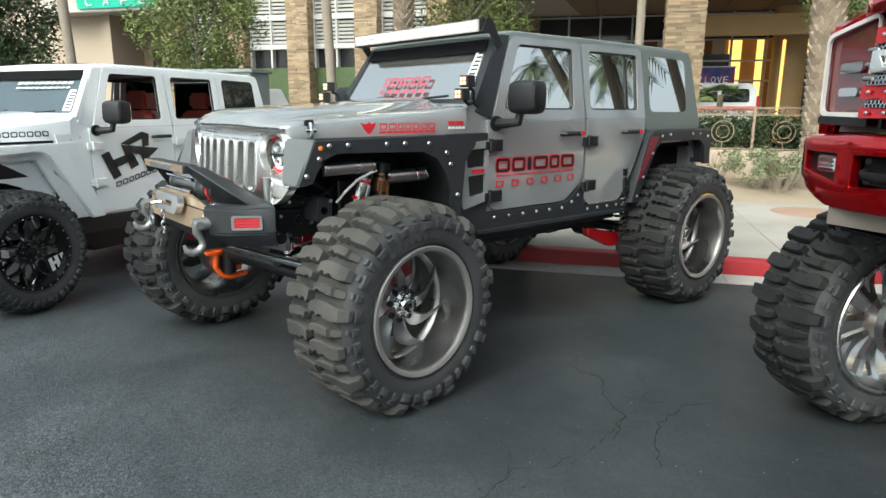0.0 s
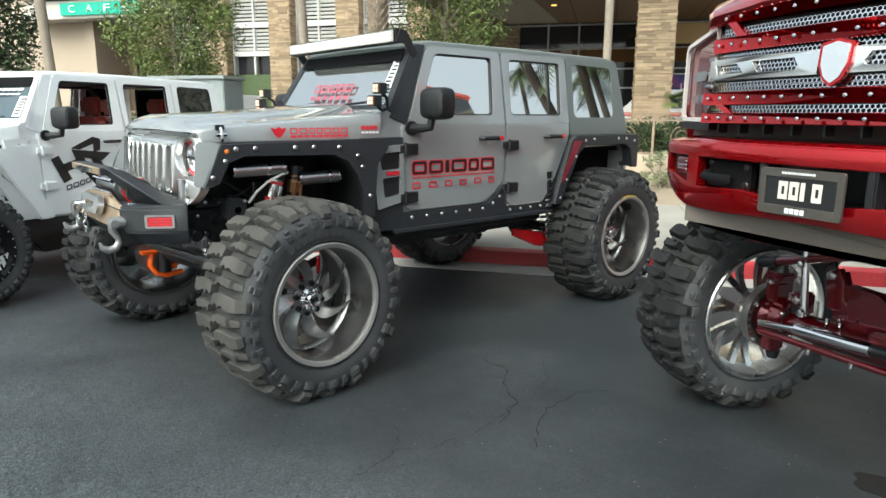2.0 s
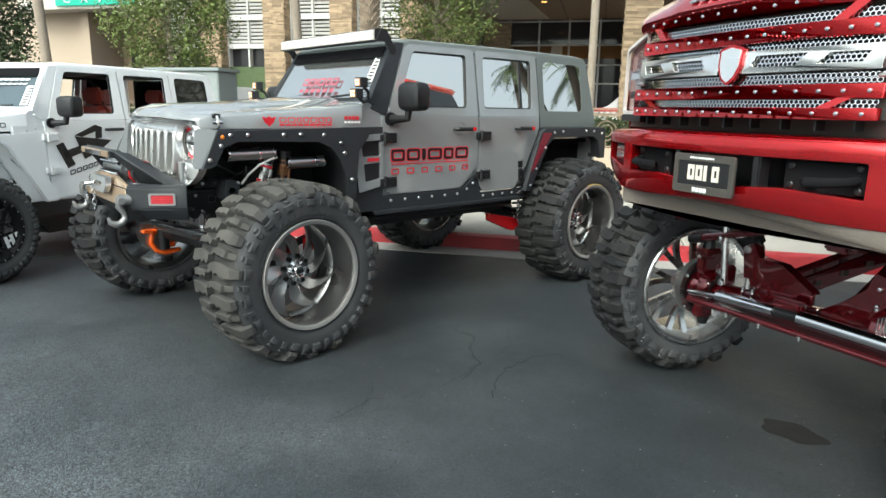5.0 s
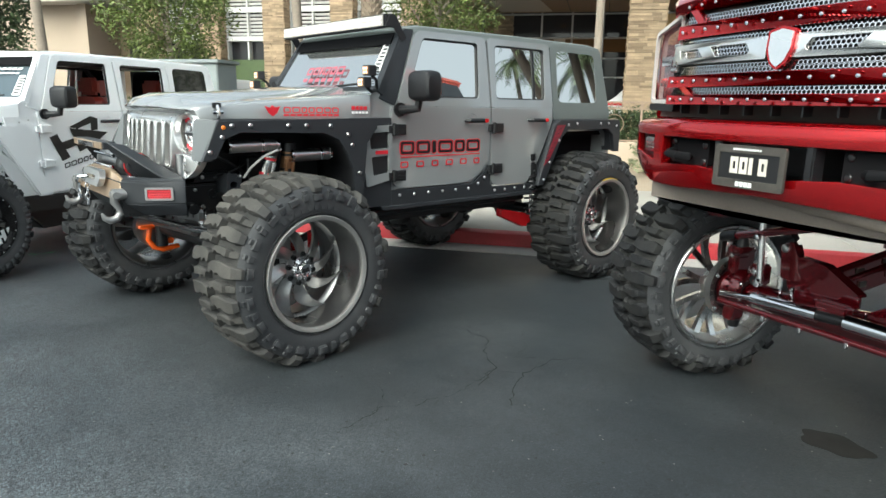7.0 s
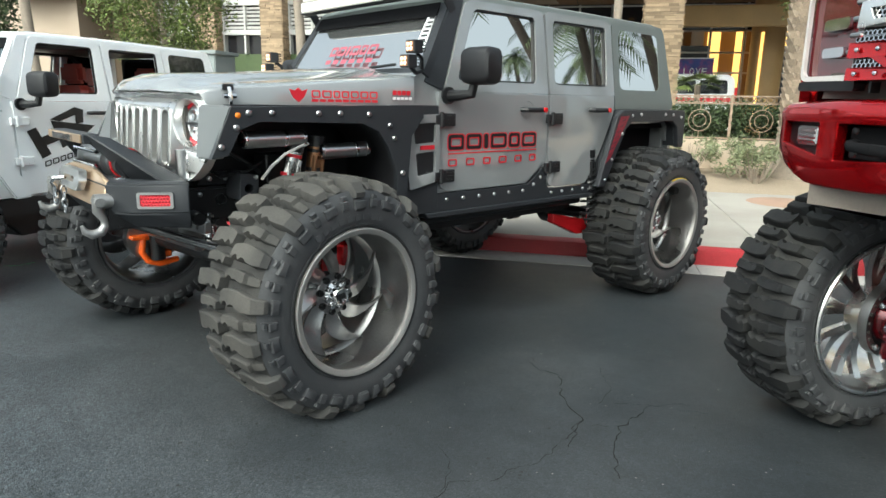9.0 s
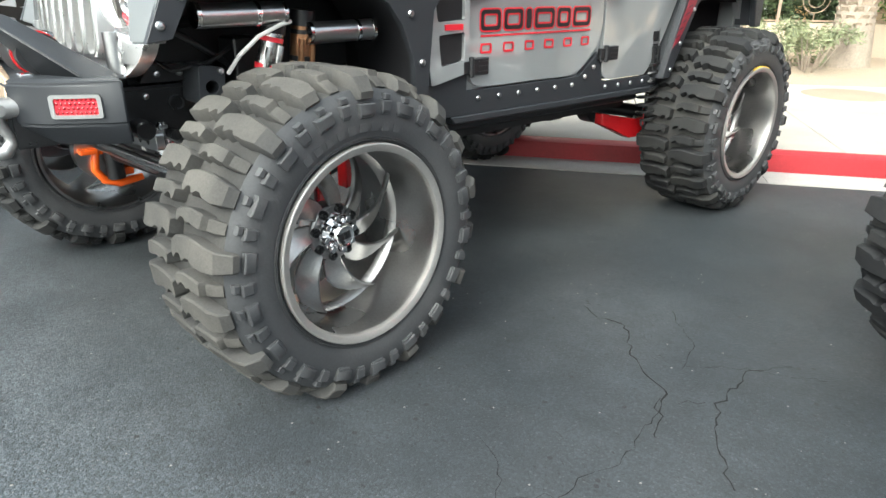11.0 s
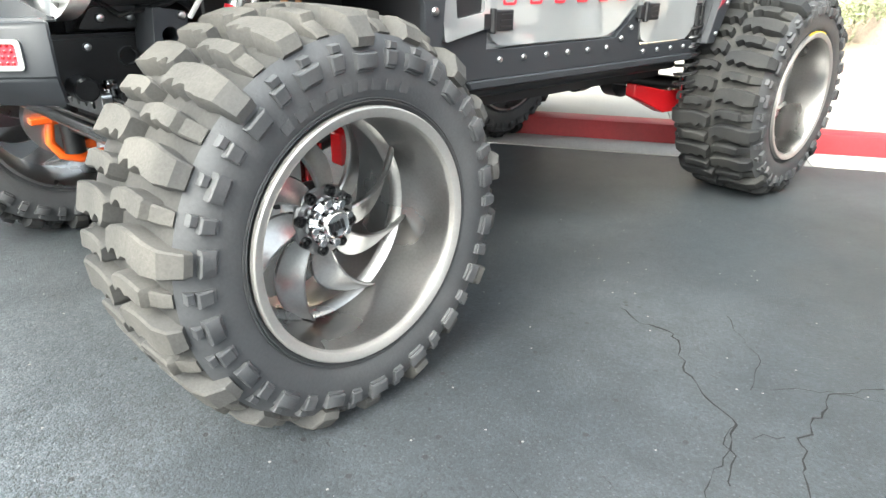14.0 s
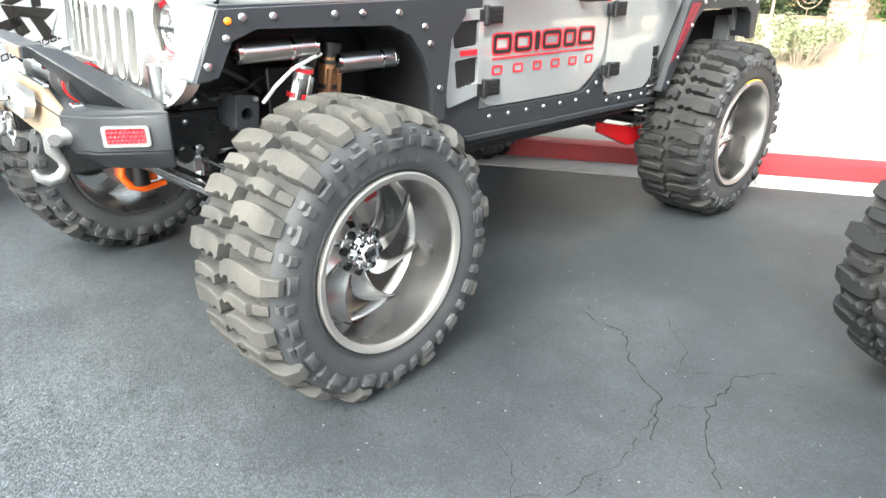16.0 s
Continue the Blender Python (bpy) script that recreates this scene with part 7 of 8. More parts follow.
def build_white_suv():
    yaw = 28.3
    car = thing("white_off_road_car", "white four-door off-road car with open windows and red seats", "car", pose(-2.905, -1.79, -0.115, 0, 0, yaw))
    suv_shell(car, WHITE_PAINT, WHITE_PAINT, WHITE_PAINT, None, DARK_SCREEN, 0.19)
    grille_front(car, WHITE_PAINT)
    for s in (1, -1):
        mirror(car, s)
        fl = lambda p, q, t: Vector((s * (0.93 - t), p, q))
        # tubular-style white inner fender with a triangular opening
        bm = B()
        plate(bm, [(-0.42, 1.30), (-0.30, 1.42), (0.42, 1.44), (0.52, 1.40), (0.84, 0.86), (0.86, 0.76), (0.72, 0.76), (0.40, 1.32), (0.30, 1.37), (-0.28, 1.35), (-0.40, 1.25)], fl, 0.04)
        f = part("front_fender", bm, WHITE_PAINT, car, "white steel front fender", bevel=0.01)
        bm = B()
        plate(bm, [(-0.40, 1.36), (0.86, 1.44), (0.86, 0.76), (0.66, 0.76), (0.36, 1.30), (-0.36, 1.30)], lambda p, q, t: Vector((s * (0.80 - t), p, q)), 0.03, [[(0.50, 1.21), (0.66, 1.02), (0.50, 1.18)]])
        part("inner_fender", bm, WHITE_PAINT, f)
        bm = B()
        arch = [(0.52 * math.cos(a), 0.62 + 0.52 * math.sin(a)) for a in [radians(20 + 14 * k) for k in range(11)]]
        plate(bm, arch + [(-0.42, 1.30), (-0.36, 1.37), (0.46, 1.38), (0.62, 1.1), (0.62, 0.86)], lambda p, q, t: Vector((s * (0.74 - t), p, q)), 0.02)
        part("arch_liner", bm, WHITE_PAINT, f)
        bm = B()
        plate(bm, [(0.08, 1.16), (0.32, 1.16), (0.06, 1.31)], lambda p, q, t: Vector((s * (0.745 - t), p, q)), 0.004)
        part("fender_vent", bm, DECAL_BLACK, f)
        bolts(f, [(s * 0.741, y, z) for y, z in ((0.36, 1.28), (0.45, 1.16), (0.52, 1.0), (-0.1, 1.28))], (s, 0, 0), 0.01, 0.006, STEEL)
        part("fender_top", box(B(), (min(s * 0.70, s * 0.89), -0.38, 1.40), (max(s * 0.70, s * 0.89), 0.45, 1.435)), WHITE_PAINT, f, bevel=0.01)
        bm = B()
        dome(bm, (s * 0.786, 0.74, 1.40), (s, 0, 0), 0.03, 0.012, 16)
        part("fender_badge", bm, BRONZE, car)
        bm = B()
        plate(bm, [(0.66, 0.76), (0.88, 0.76), (0.88, 1.5), (0.56, 1.5)], on_side(s, 0.0), 0.02)
        part("cowl_side", bm, WHITE_PAINT, car)
        bm = B()
        plate(bm, rounded([(0.66, 0.60), (2.42, 0.60), (2.46, 0.70), (0.62, 0.755)], 0.02), on_side(s, 0.03), 0.08)
        part("rock_slider", bm, BLACK, car, "black rock slider under the doors", bevel=0.01)
        bm = B()
        plate(bm, [(2.40, 0.88), (2.46, 0.88), (2.66, 1.30), (2.74, 1.36), (3.32, 1.36), (3.44, 1.14), (3.52, 1.14), (3.50, 1.448), (2.66, 1.448)], lambda p, q, t: Vector((s * (0.91 - t), p, q)), 0.12)
        part("rear_fender", bm, WHITE_PAINT, car, bevel=0.01)
        # emblem and name on the door, as plain black shapes
        d = [c for c in car.children if c.name.startswith("front_door")][0 if s > 0 else 1]
        for poly in ([(0.971, 1.30), (1.055, 1.33), (1.172, 1.095), (1.083, 1.06)], [(1.195, 1.385), (1.284, 1.37), (1.385, 1.18), (1.285, 1.14)], [(1.05, 1.235), (1.30, 1.30), (1.335, 1.234), (1.09, 1.16)],
                     [(1.191, 1.394), (1.445, 1.50), (1.53, 1.475), (1.52, 1.36), (1.44, 1.35), (1.445, 1.43), (1.28, 1.375)], [(1.27, 1.375), (1.64, 1.33), (1.53, 1.255), (1.32, 1.295)], [(1.40, 1.29), (1.50, 1.28), (1.60, 1.12), (1.49, 1.10)]):
            bm = B()
            plate(bm, poly, on_side(s, 0.0165), 0.002)
            part("emblem_stroke", bm, DECAL_BLACK, d)
        letter_blocks(d, "name_block", 1.10, 1.66, 0.985, 1.035, (1, 1, 0.9, 0.9, 0.9, 1, 0.9, 0.9), DECAL_BLACK, s=s, slope=0.22)
        bn = [c for c in car.children if c.name.startswith("bonnet")][0]
        letter_blocks(bn, "bonnet_mark", 0.05, 0.5, 1.49, 1.535, (1, 1, 1, 1, 1, 1, 1), DECAL_BLACK, x=0.795, s=s)
        bolts(car, [(s * 0.803, y, 0.80) for y in (0.78,)] + [(s * 0.786, 0.70, 1.45), (s * 0.786, 0.79, 1.47)], (s, 0, 0), 0.01, 0.006, STEEL)
    # glass marks and sticker
    ws = lambda p, q, t: Vector((p, 0.775 + 0.27 * q + t + 0.0126 - 0.03 * (1 - (p / 0.73) ** 2), 1.645 + 0.445 * q))
    glass = [c for c in car.children_recursive if c.name.startswith("windscreen_glass")][0]
    rng = random.Random(2)
    for z0, h in ((0.66, 0.055), (0.57, 0.04)):
        x = -0.1
        while x < 0.52:
            w = rng.uniform(0.03, 0.07)
            bm = B()
            plate(bm, rounded([(x, z0), (x + w, z0 + 0.01), (x + w + 0.01, z0 + h), (x + 0.01, z0 + h)], 0.01), ws, 0.002)
            part("screen_mark", bm, DECAL_WHITE, glass)
            x += w + 0.015
    bm = B()
    plate(bm, [(0.585, 0.12), (0.68, 0.12), (0.65, 0.55), (0.575, 0.55)], lambda p, q, t: ws(p, q, t), 0.002)
    part("screen_sticker", bm, DECAL_WHITE, glass)
    for k in range(6):
        q0 = 0.17 + 0.06 * k
        bm = B()
        plate(bm, [(0.598, q0), (0.66, q0), (0.655, q0 + 0.03), (0.598, q0 + 0.03)], lambda p, q, t: ws(p, q, t - 0.003), 0.002)
        part("sticker_bar", bm, DECAL_BLACK, glass)
    part("dashboard", box(B(), (-0.72, 0.95, 1.28), (0.72, 1.2, 1.52)), BLACK, car, bevel=0.04)
    bm = B()
    tube(bm, [(0.36 + 0.18 * math.cos(a), 1.33 + 0.05 * math.sin(a), 1.45 + 0.18 * math.sin(a)) for a in [2 * math.pi * k / 20 for k in range(20)]], 0.016, 7, closed=True)
    cyl(bm, (0.36, 1.32, 1.45), (0.36, 1.2, 1.40), 0.03)
    part("steering_wheel", bm, BLACK, car)
    for x in (0.36, -0.36):
        seat(car, x, 1.72)
        seat(car, x, 2.62)
    for s in (1, -1):
        bm = B()
        tube(bm, [(s * 0.62, 1.15, 2.02), (s * 0.63, 1.9, 2.05), (s * 0.63, 2.7, 2.05), (s * 0.62, 3.2, 1.5)], 0.03, 8)
        tube(bm, [(s * 0.62, 1.88, 2.05), (s * 0.66, 1.88, 1.0)], 0.03, 8)
        part("roll_bar", bm, BLACK, car)
    part("headliner", box(B(), (-0.66, 1.1, 2.05), (0.66, 3.3, 2.065)), BLACK, car)
    bm = B()
    box(bm, (-0.7, -0.62, 0.98), (0.7, -0.50, 1.12))
    part("front_bumper", bm, BLACK, car, bevel=0.02)
    # two guessed, unseen underbody blocks, added as dark fill that hides the kerb
    bm = B()
    plate(bm, [(0.75, 0.62), (1.0, 0.36), (1.95, 0.36), (2.05, 0.6), (2.05, 0.84), (0.75, 0.84)], lambda p, q, t: Vector((0.55 - t, p, q)), 1.1)
    part("skid_plate", bm, BLACK, car, "black underbody block, added to darken the space below the car", bevel=0.02)
    bm = B()
    plate(bm, [(2.08, 0.5), (2.18, 0.38), (2.75, 0.38), (2.85, 0.55), (2.85, 0.84), (2.08, 0.84)], lambda p, q, t: Vector((0.6 - t, p, q)), 1.2)
    part("fuel_tank", bm, BLACK, car, bevel=0.03)
    part("chassis", box(box(B(), (0.36, -0.5, 0.80), (0.46, 3.45, 0.92)), (-0.46, -0.5, 0.80), (-0.36, 3.45, 0.92)), BLACK_METAL, car)
    part("engine_block", box(B(), (-0.4, -0.35, 0.85), (0.4, 0.5, 1.36)), BLACK_METAL, car, bevel=0.03)
    for y in (0, 2.95):
        part("axle", cyl(B(), (-0.9, y, 0.65), (0.9, y, 0.65), 0.045), BLACK_METAL, car)
    tyre = tyre_bodies(0.475, 0.33, 0.285, 44, 0.018, dark=True)
    rim = split_spoke_rim(0.16, 0.285, 8, BLACK_GLOSS, face=0.06, wide=0.012, spread=0.25, fork=0.4)
    S = Matrix.Diagonal((1, 1, 1 / CAR_Z, 1))
    W = "gloss black split-spoke wheel with bright milled edges"
    for x, y, rz in ((1.0, 0, 0), (-1.0, 0, 180), (1.0, 2.95, 0), (-1.0, 2.95, 180)):
        wh = put_wheel(car, S @ pose(x, y, 0.115 + 0.472, 15, 0, rz), tyre, rim, 8, W, 0.06)
        for k in range(8):
            for e in (-1, 1):
                bm = B()
                a = 2 * math.pi * k / 8
                edge = [(0.10, 0.10), (0.155, 0.075), (0.20, 0.16), (0.252, 0.29)]
                rings = []
                for r, o in edge:
                    t, w2 = a + e * o, 0.0035 / r
                    rings.append([Vector((x, r * math.cos(t + d), r * math.sin(t + d))) for x, d in ((0.092, -w2), (0.092, w2), (0.078, w2), (0.078, -w2))])
                loop_skin(bm, rings)
                part("milled_edge", bm, ALU, wh)
        for k in range(24):
            a = 2 * math.pi * k / 24
            part("rim_rivet", RIVET, None, wh, at=pose(0.166, 0.276 * math.cos(a), 0.276 * math.sin(a)))
        bm = B()
        for p in ([(0.0, -0.03), (0.02, -0.03), (0.02, 0.04), (0.0, 0.04)], [(0.035, -0.03), (0.055, -0.03), (0.055, 0.04), (0.035, 0.04)], [(0.0, 0.0), (0.055, 0.0), (0.055, 0.015), (0.0, 0.015)], [(0.07, -0.03), (0.09, -0.03), (0.09, 0.04), (0.07, 0.04)]):
            plate(bm, p, lambda a, b, t: Vector((0.108 - t, 0.10 + a * 1.5, -0.17 + b * 1.5)), 0.004)
        part("rim_emblem", bm, DECAL_WHITE, wh)
    car.scale = (1, 1, CAR_Z)


RIVET = mesh_of("rim_rivet", dome(B(), (0, 0, 0), (1, 0, 0), 0.006, 0.004, 8), STEEL)
build_white_suv()

# ==== red show truck ====
def hex_strip(bm, fn, p0, p1, q0, q1, pitch=0.0175):
    """A strip of honeycomb cells with depth."""
    dy = pitch * 0.866
    rows = max(1, int((q1 - q0) / dy + 0.5))
    n = int((p1 - p0) / pitch)
    for j in range(rows):
        for i in range(n):
            cp = p0 + (i + 0.5 + 0.5 * (j % 2)) * pitch
            cq = q0 + (j + 0.5) * (q1 - q0) / rows
            if cp > p1:
                continue
            rings = []
            for r, t in ((pitch * 0.577, 0.0), (pitch * 0.43, 0.0), (pitch * 0.43, 0.012)):
                rings.append([bm.verts.new(fn(cp + r * math.cos(math.pi / 6 + k * math.pi / 3), cq + r * math.sin(math.pi / 6 + k * math.pi / 3), t)) for k in range(6)])
            for a, b in zip(rings, rings[1:]):
                for k in range(6):
                    bm.faces.new((a[k], a[(k + 1) % 6], b[(k + 1) % 6], b[k]))


def build_truck():
    T = thing("red_show_truck", "candy red lifted pickup truck with a bolted mesh grille", "pickup truck", pose(3.1395, 0.0315, 0, 0, 0, -17))
    bow = lambda p: 0.25 * p * p
    # bumper: one bowed pressing with a wide duct and a fog lamp opening at each end
    half = [0, 0.16, 0.32, 0.46, 0.60, 0.645, 0.69, 0.75, 0.82, 0.885, 0.92, 0.945, 0.962, 0.972]
    cols = [-a for a in half[:0:-1]] + half
    lerp = lambda x, xs, ys: float(np.interp(x, xs, ys))
    bm = B()
    grid = []
    for p in cols:
        a = abs(p)
        low = lerp(a, (0, 0.3, 0.5, 0.74, 0.86, 0.92, 0.945, 0.972), (1.175, 1.165, 1.15, 1.15, 1.19, 1.24, 1.275, 1.31))
        top = lerp(a, (0, 0.6, 0.9, 0.945, 0.972), (1.468, 1.468, 1.456, 1.448, 1.43))
        hb = max(low + 0.02, lerp(a, (0, 0.16, 0.32, 0.6, 0.645, 0.69, 0.885), (1.235, 1.26, 1.272, 1.256, 1.26, 1.266, 1.305)))
        ht = 1.384
        wrap = lerp(a, (0.885, 0.92, 0.945, 0.962, 0.972), (0, 0.006, 0.028, 0.07, 0.15))
        rows = ((low, 0.05), (low + 0.006, 0.022), (low + 0.5 * (hb - low), 0.004), (hb, 0.0), (0.5 * (hb + ht), 0.0), (ht, 0.0), (0.5 * (ht + top), -0.006), (top - 0.016, 0.004), (top - 0.004, 0.022), (top, 0.06))
        grid.append([bm.verts.new((p, 0.715 + bow(p) + wrap + b, z)) for z, b in rows])
    for k in range(len(cols) - 1):
        mid = abs(cols[k] + cols[k + 1]) / 2
        for r in range(9):
            if r in (3, 4) and (mid < 0.60 or 0.69 < mid < 0.885):
                continue
            bm.faces.new((grid[k][r], grid[k + 1][r], grid[k + 1][r + 1], grid[k][r + 1]))
    lip = bmesh.ops.extrude_edge_only(bm, edges=[e for e in bm.edges if len(e.link_faces) == 1])
    bmesh.ops.translate(bm, vec=(0, 0.055, 0), verts=[g for g in lip["geom"] if isinstance(g, bmesh.types.BMVert)])
    bp = part("front_bumper", bm, CANDY_RED, T, "candy red front bumper with dark openings", bevel=0.004)
    bm = B()
    plate(bm, [(-0.93, 1.26), (-0.8, 1.2), (0.8, 1.2), (0.93, 1.26), (0.93, 1.42), (-0.93, 1.42)], lambda p, q, t: Vector((p, 0.80 + bow(p) + t, q)), 0.02)
    part("recess", bm, BLACK, bp)
    for s in (1, -1):
        bm = B()
        plate(bm, rounded([(s * 0.68, 1.255), (s * 0.895, 1.29), (s * 0.895, 1.395), (s * 0.68, 1.395)], 0.01), lambda p, q, t: Vector((p, 0.752 + bow(p) + t, q)), 0.03)
        fb = part("fog_lamp", bm, BLACK, bp, bevel=0.005, seg=1)
        part("fog_lens", boxc(B(), (0, 0, 0), (0.115, 0.03, 0.07), pose(s * 0.757, 0.742 + bow(0.757), 1.335, 0, 0, s * 20)), CHROME, fb, bevel=0.006)
        for z in (1.318, 1.336, 1.354):
            part("lamp_element", boxc(B(), (0, 0, 0), (0.095, 0.006, 0.009), pose(s * 0.757, 0.725 + bow(0.757), z, 0, 0, s * 20)), LENS, fb, bevel=0.002, seg=1)
        # tow hook on a backing plate
        bm = B()
        plate(bm, rounded([(s * 0.30, 1.265), (s * 0.575, 1.265), (s * 0.575, 1.375), (s * 0.30, 1.375)], 0.012), lambda p, q, t: Vector((p, 0.765 + bow(p) + t, q)), 0.03)
        hp = part("hook_plate", bm, MATT_BLACK, bp, bevel=0.006)
        bm = B()
        tube(bm, [(s * 0.55, 0.86, 1.32), (s * 0.545, 0.80, 1.315), (s * 0.51, 0.755, 1.31), (s * 0.43, 0.735, 1.305), (s * 0.40, 0.77, 1.302), (s * 0.42, 0.80, 1.3)], [0.016, 0.016, 0.017, 0.02, 0.02, 0.014], 10)
        part("tow_hook", bm, MATT_BLACK, hp)
        bolts(hp, [(s * p, 0.763 + bow(p), z) for p, z in ((0.555, 1.36), (0.555, 1.28), (0.325, 1.355), (0.325, 1.285))], (0, -1, 0), 0.014, 0.008, BLACK_METAL)
        part("duct_wall", box(B(), (min(s * 0.19, s * 0.225), 0.735, 1.235), (max(s * 0.19, s * 0.225), 0.80, 1.42)), BLACK, bp, bevel=0.006)
    part("cooling_slat", box(B(), (-0.19, 0.80, 1.36), (0.19, 0.82, 1.375)), BLACK_METAL, bp)
    part("cooling_slat", box(B(), (-0.19, 0.80, 1.385), (0.19, 0.82, 1.40)), BLACK_METAL, bp)
    # show plate, its wording as plain blocks
    pl = part("show_plate", box(B(), (-0.165, 0.69, 1.215), (0.15, 0.708, 1.37)), BLACK, bp, "black show plate with pale blocks", bevel=0.006)
    bm = B()
    plate(bm, rounded([(-0.17, 1.21), (0.155, 1.21), (0.155, 1.375), (-0.17, 1.375)], 0.012), lambda p, q, t: Vector((p, 0.682 + t, q)), 0.012, [[(-0.145, 1.243), (0.13, 1.243), (0.13, 1.345), (-0.145, 1.345)]])
    part("plate_frame", bm, PLATE_FRAME, pl, "worn grey-brown plate frame", bevel=0.003, seg=1)
    part("plate_field", box(B(), (-0.147, 0.687, 1.243), (0.132, 0.692, 1.348)), DECAL_BLACK, pl)
    for k in range(4):
        x = -0.09 + k * 0.044
        w = 0.036 if k != 2 else 0.016
        bm = B()
        fn = lambda p, q, t: Vector((p, 0.6835 + t, q))
        h = [] if k == 2 else [[(x + 0.012, 1.283), (x + w - 0.011, 1.283), (x + w - 0.011, 1.313), (x + 0.012, 1.313)]]
        plate(bm, [(x, 1.266), (x + w, 1.266), (x + w, 1.33), (x, 1.33)], fn, 0.003, h)
        part("plate_block", bm, CREAM, pl)
    for k in range(12):
        part("plate_dash", boxc(B(), (-0.075 + 0.011 * k, 0.681, 1.36), (0.007, 0.002, 0.008)), DECAL_WHITE, pl)
    for k in range(4):
        part("plate_dash", boxc(B(), (-0.045 + 0.02 * k, 0.681, 1.226), (0.015, 0.003, 0.018)), DECAL_WHITE, pl)
    # satin valance
    bm = B()
    n = 20
    pts = [(-0.725 + 1.45 * k / n, 1.08) for k in range(n + 1)] + [(0.725 - 1.45 * k / n, 1.19) for k in range(n + 1)]
    plate(bm, pts, lambda p, q, t: Vector((p, 0.745 + bow(p) + t, q)), 0.14)
    part("valance", bm, VALANCE, T, "satin grey lower valance", bevel=0.008)
    # dark sheet painted as the shade in the gap below the grille
    bm = B()
    plate(bm, [(-0.75, 1.47), (0.75, 1.47), (0.72, 1.56), (-0.72, 1.56)], lambda p, q, t: Vector((p, 0.80 + 0.2 * p * p + t, q)), 0.05)
    part("grille_gap", bm, SHADE, T)
    for k in range(9):
        x = -0.52 + k * 0.13
        part("gap_rib", box(B(), (x, 0.76 + 0.2 * x * x, 1.488), (x + 0.008, 0.81 + 0.2 * x * x, 1.525)), BLACK_METAL, T)
    # grille: bars with bolts, strips of mesh
    gb = lambda p: 0.745 + 0.2 * p * p
    lean = lambda q: 0.11 * (q - 1.6)
    gf = lambda off: (lambda p, q, t: Vector((p, gb(p) + lean(q) - off + t, q)))
    # dark backing sheet: shade behind the bars and honeycomb
    back = B()
    plate(back, [(-0.60, 1.53), (0.60, 1.53), (0.58, 1.97), (-0.58, 1.97)], gf(-0.03), 0.03)
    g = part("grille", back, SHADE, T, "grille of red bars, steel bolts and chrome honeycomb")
    for q0, q1, hw in ((1.905, 1.875, 0.56), (1.813, 1.785, 0.58), (1.692, 1.655, 0.60), (1.597, 1.57, 0.59)):
        bm = B()
        hex_strip(bm, gf(-0.008), -hw, hw, q1, q0)
        part("honeycomb", bm, CHROME, g)
    for q0, q1, hw, nb, m in ((1.925, 1.97, 0.57, 13, CANDY_RED), (1.812, 1.872, 0.59, 15, CANDY_RED), (1.602, 1.653, 0.61, 15, CANDY_RED), (1.528, 1.57, 0.60, 15, CANDY_RED)):
        bm = B()
        n = 12
        pts = [(-hw + 2 * hw * k / n, q0) for k in range(n + 1)] + [(hw - 2 * hw * k / n, q1) for k in range(n + 1)]
        plate(bm, pts, gf(0.012), 0.03)
        b = part("grille_bar", bm, m, g, bevel=0.004, seg=1)
        bolts(b, [(p, gb(p) + lean((q0 + q1) / 2) - 0.012, (q0 + q1) / 2 + 0.003 * (q1 - q0)) for p in [-hw + 0.04 + (2 * hw - 0.08) * k / (nb - 1) for k in range(nb)]], (0, -1, 0), 0.009, 0.008, CHROME)
    # slanted struts over the top and bottom mesh
    for s in (1, -1):
        for q0, q1 in ((1.87, 1.93), (1.567, 1.605)):
            bm = B()
            plate(bm, [(s * 0.40, q0), (s * 0.45, q0), (s * 0.52, q1), (s * 0.47, q1)], gf(0.012), 0.03)
            part("grille_strut", bm, CANDY_RED, g)
        # polished wing bar with mesh windows
        bm = B()
        holes = [[(s * a, b) for a, b in ((0.12, 1.735), (0.14, 1.765), (0.34, 1.765), (0.30, 1.722), (0.13, 1.722))], [(s * a, b) for a, b in ((0.38, 1.725), (0.42, 1.762), (0.55, 1.762), (0.53, 1.725))]]
        n = 10
        pts = [(s * (0.04 + 0.55 * k / n), 1.70) for k in range(n + 1)] + [(s * (0.59 - 0.55 * k / n), 1.785) for k in range(n + 1)]
        plate(bm, pts, gf(0.014), 0.03, holes)
        part("wing_bar", bm, GRILLE_METAL, g, "polished wing-shaped bar", bevel=0.003, seg=1)
        bm = B()
        hex_strip(bm, gf(-0.004), min(s * 0.12, s * 0.56), max(s * 0.12, s * 0.56), 1.72, 1.768)
        part("honeycomb", bm, CHROME, g)
    shield = rounded([(-0.06, 1.80), (0, 1.815), (0.06, 1.80), (0.058, 1.73), (0.035, 1.68), (0, 1.655), (-0.035, 1.68), (-0.058, 1.73)], 0.008)
    bm = B()
    plate(bm, [(p + 0.027, q) for p, q in shield], gf(0.024), 0.02)
    sh = part("shield_rim", bm, CANDY_RED, g, "red-edged silver shield emblem", bevel=0.006)
    bm = B()
    plate(bm, [(p * 0.8 + 0.027, 1.737 + (q - 1.737) * 0.86) for p, q in shield], gf(0.028), 0.01)
    part("shield_face", bm, GRILLE_METAL, sh, bevel=0.003, seg=1)
    # headlamps with a pale C-shaped light guide
    hf = lambda off: (lambda p, q, t: Vector((p, 0.84 + 0.46 * (abs(p) - 0.6) + 0.08 * max(0, q - 1.7) - off + t, q)))
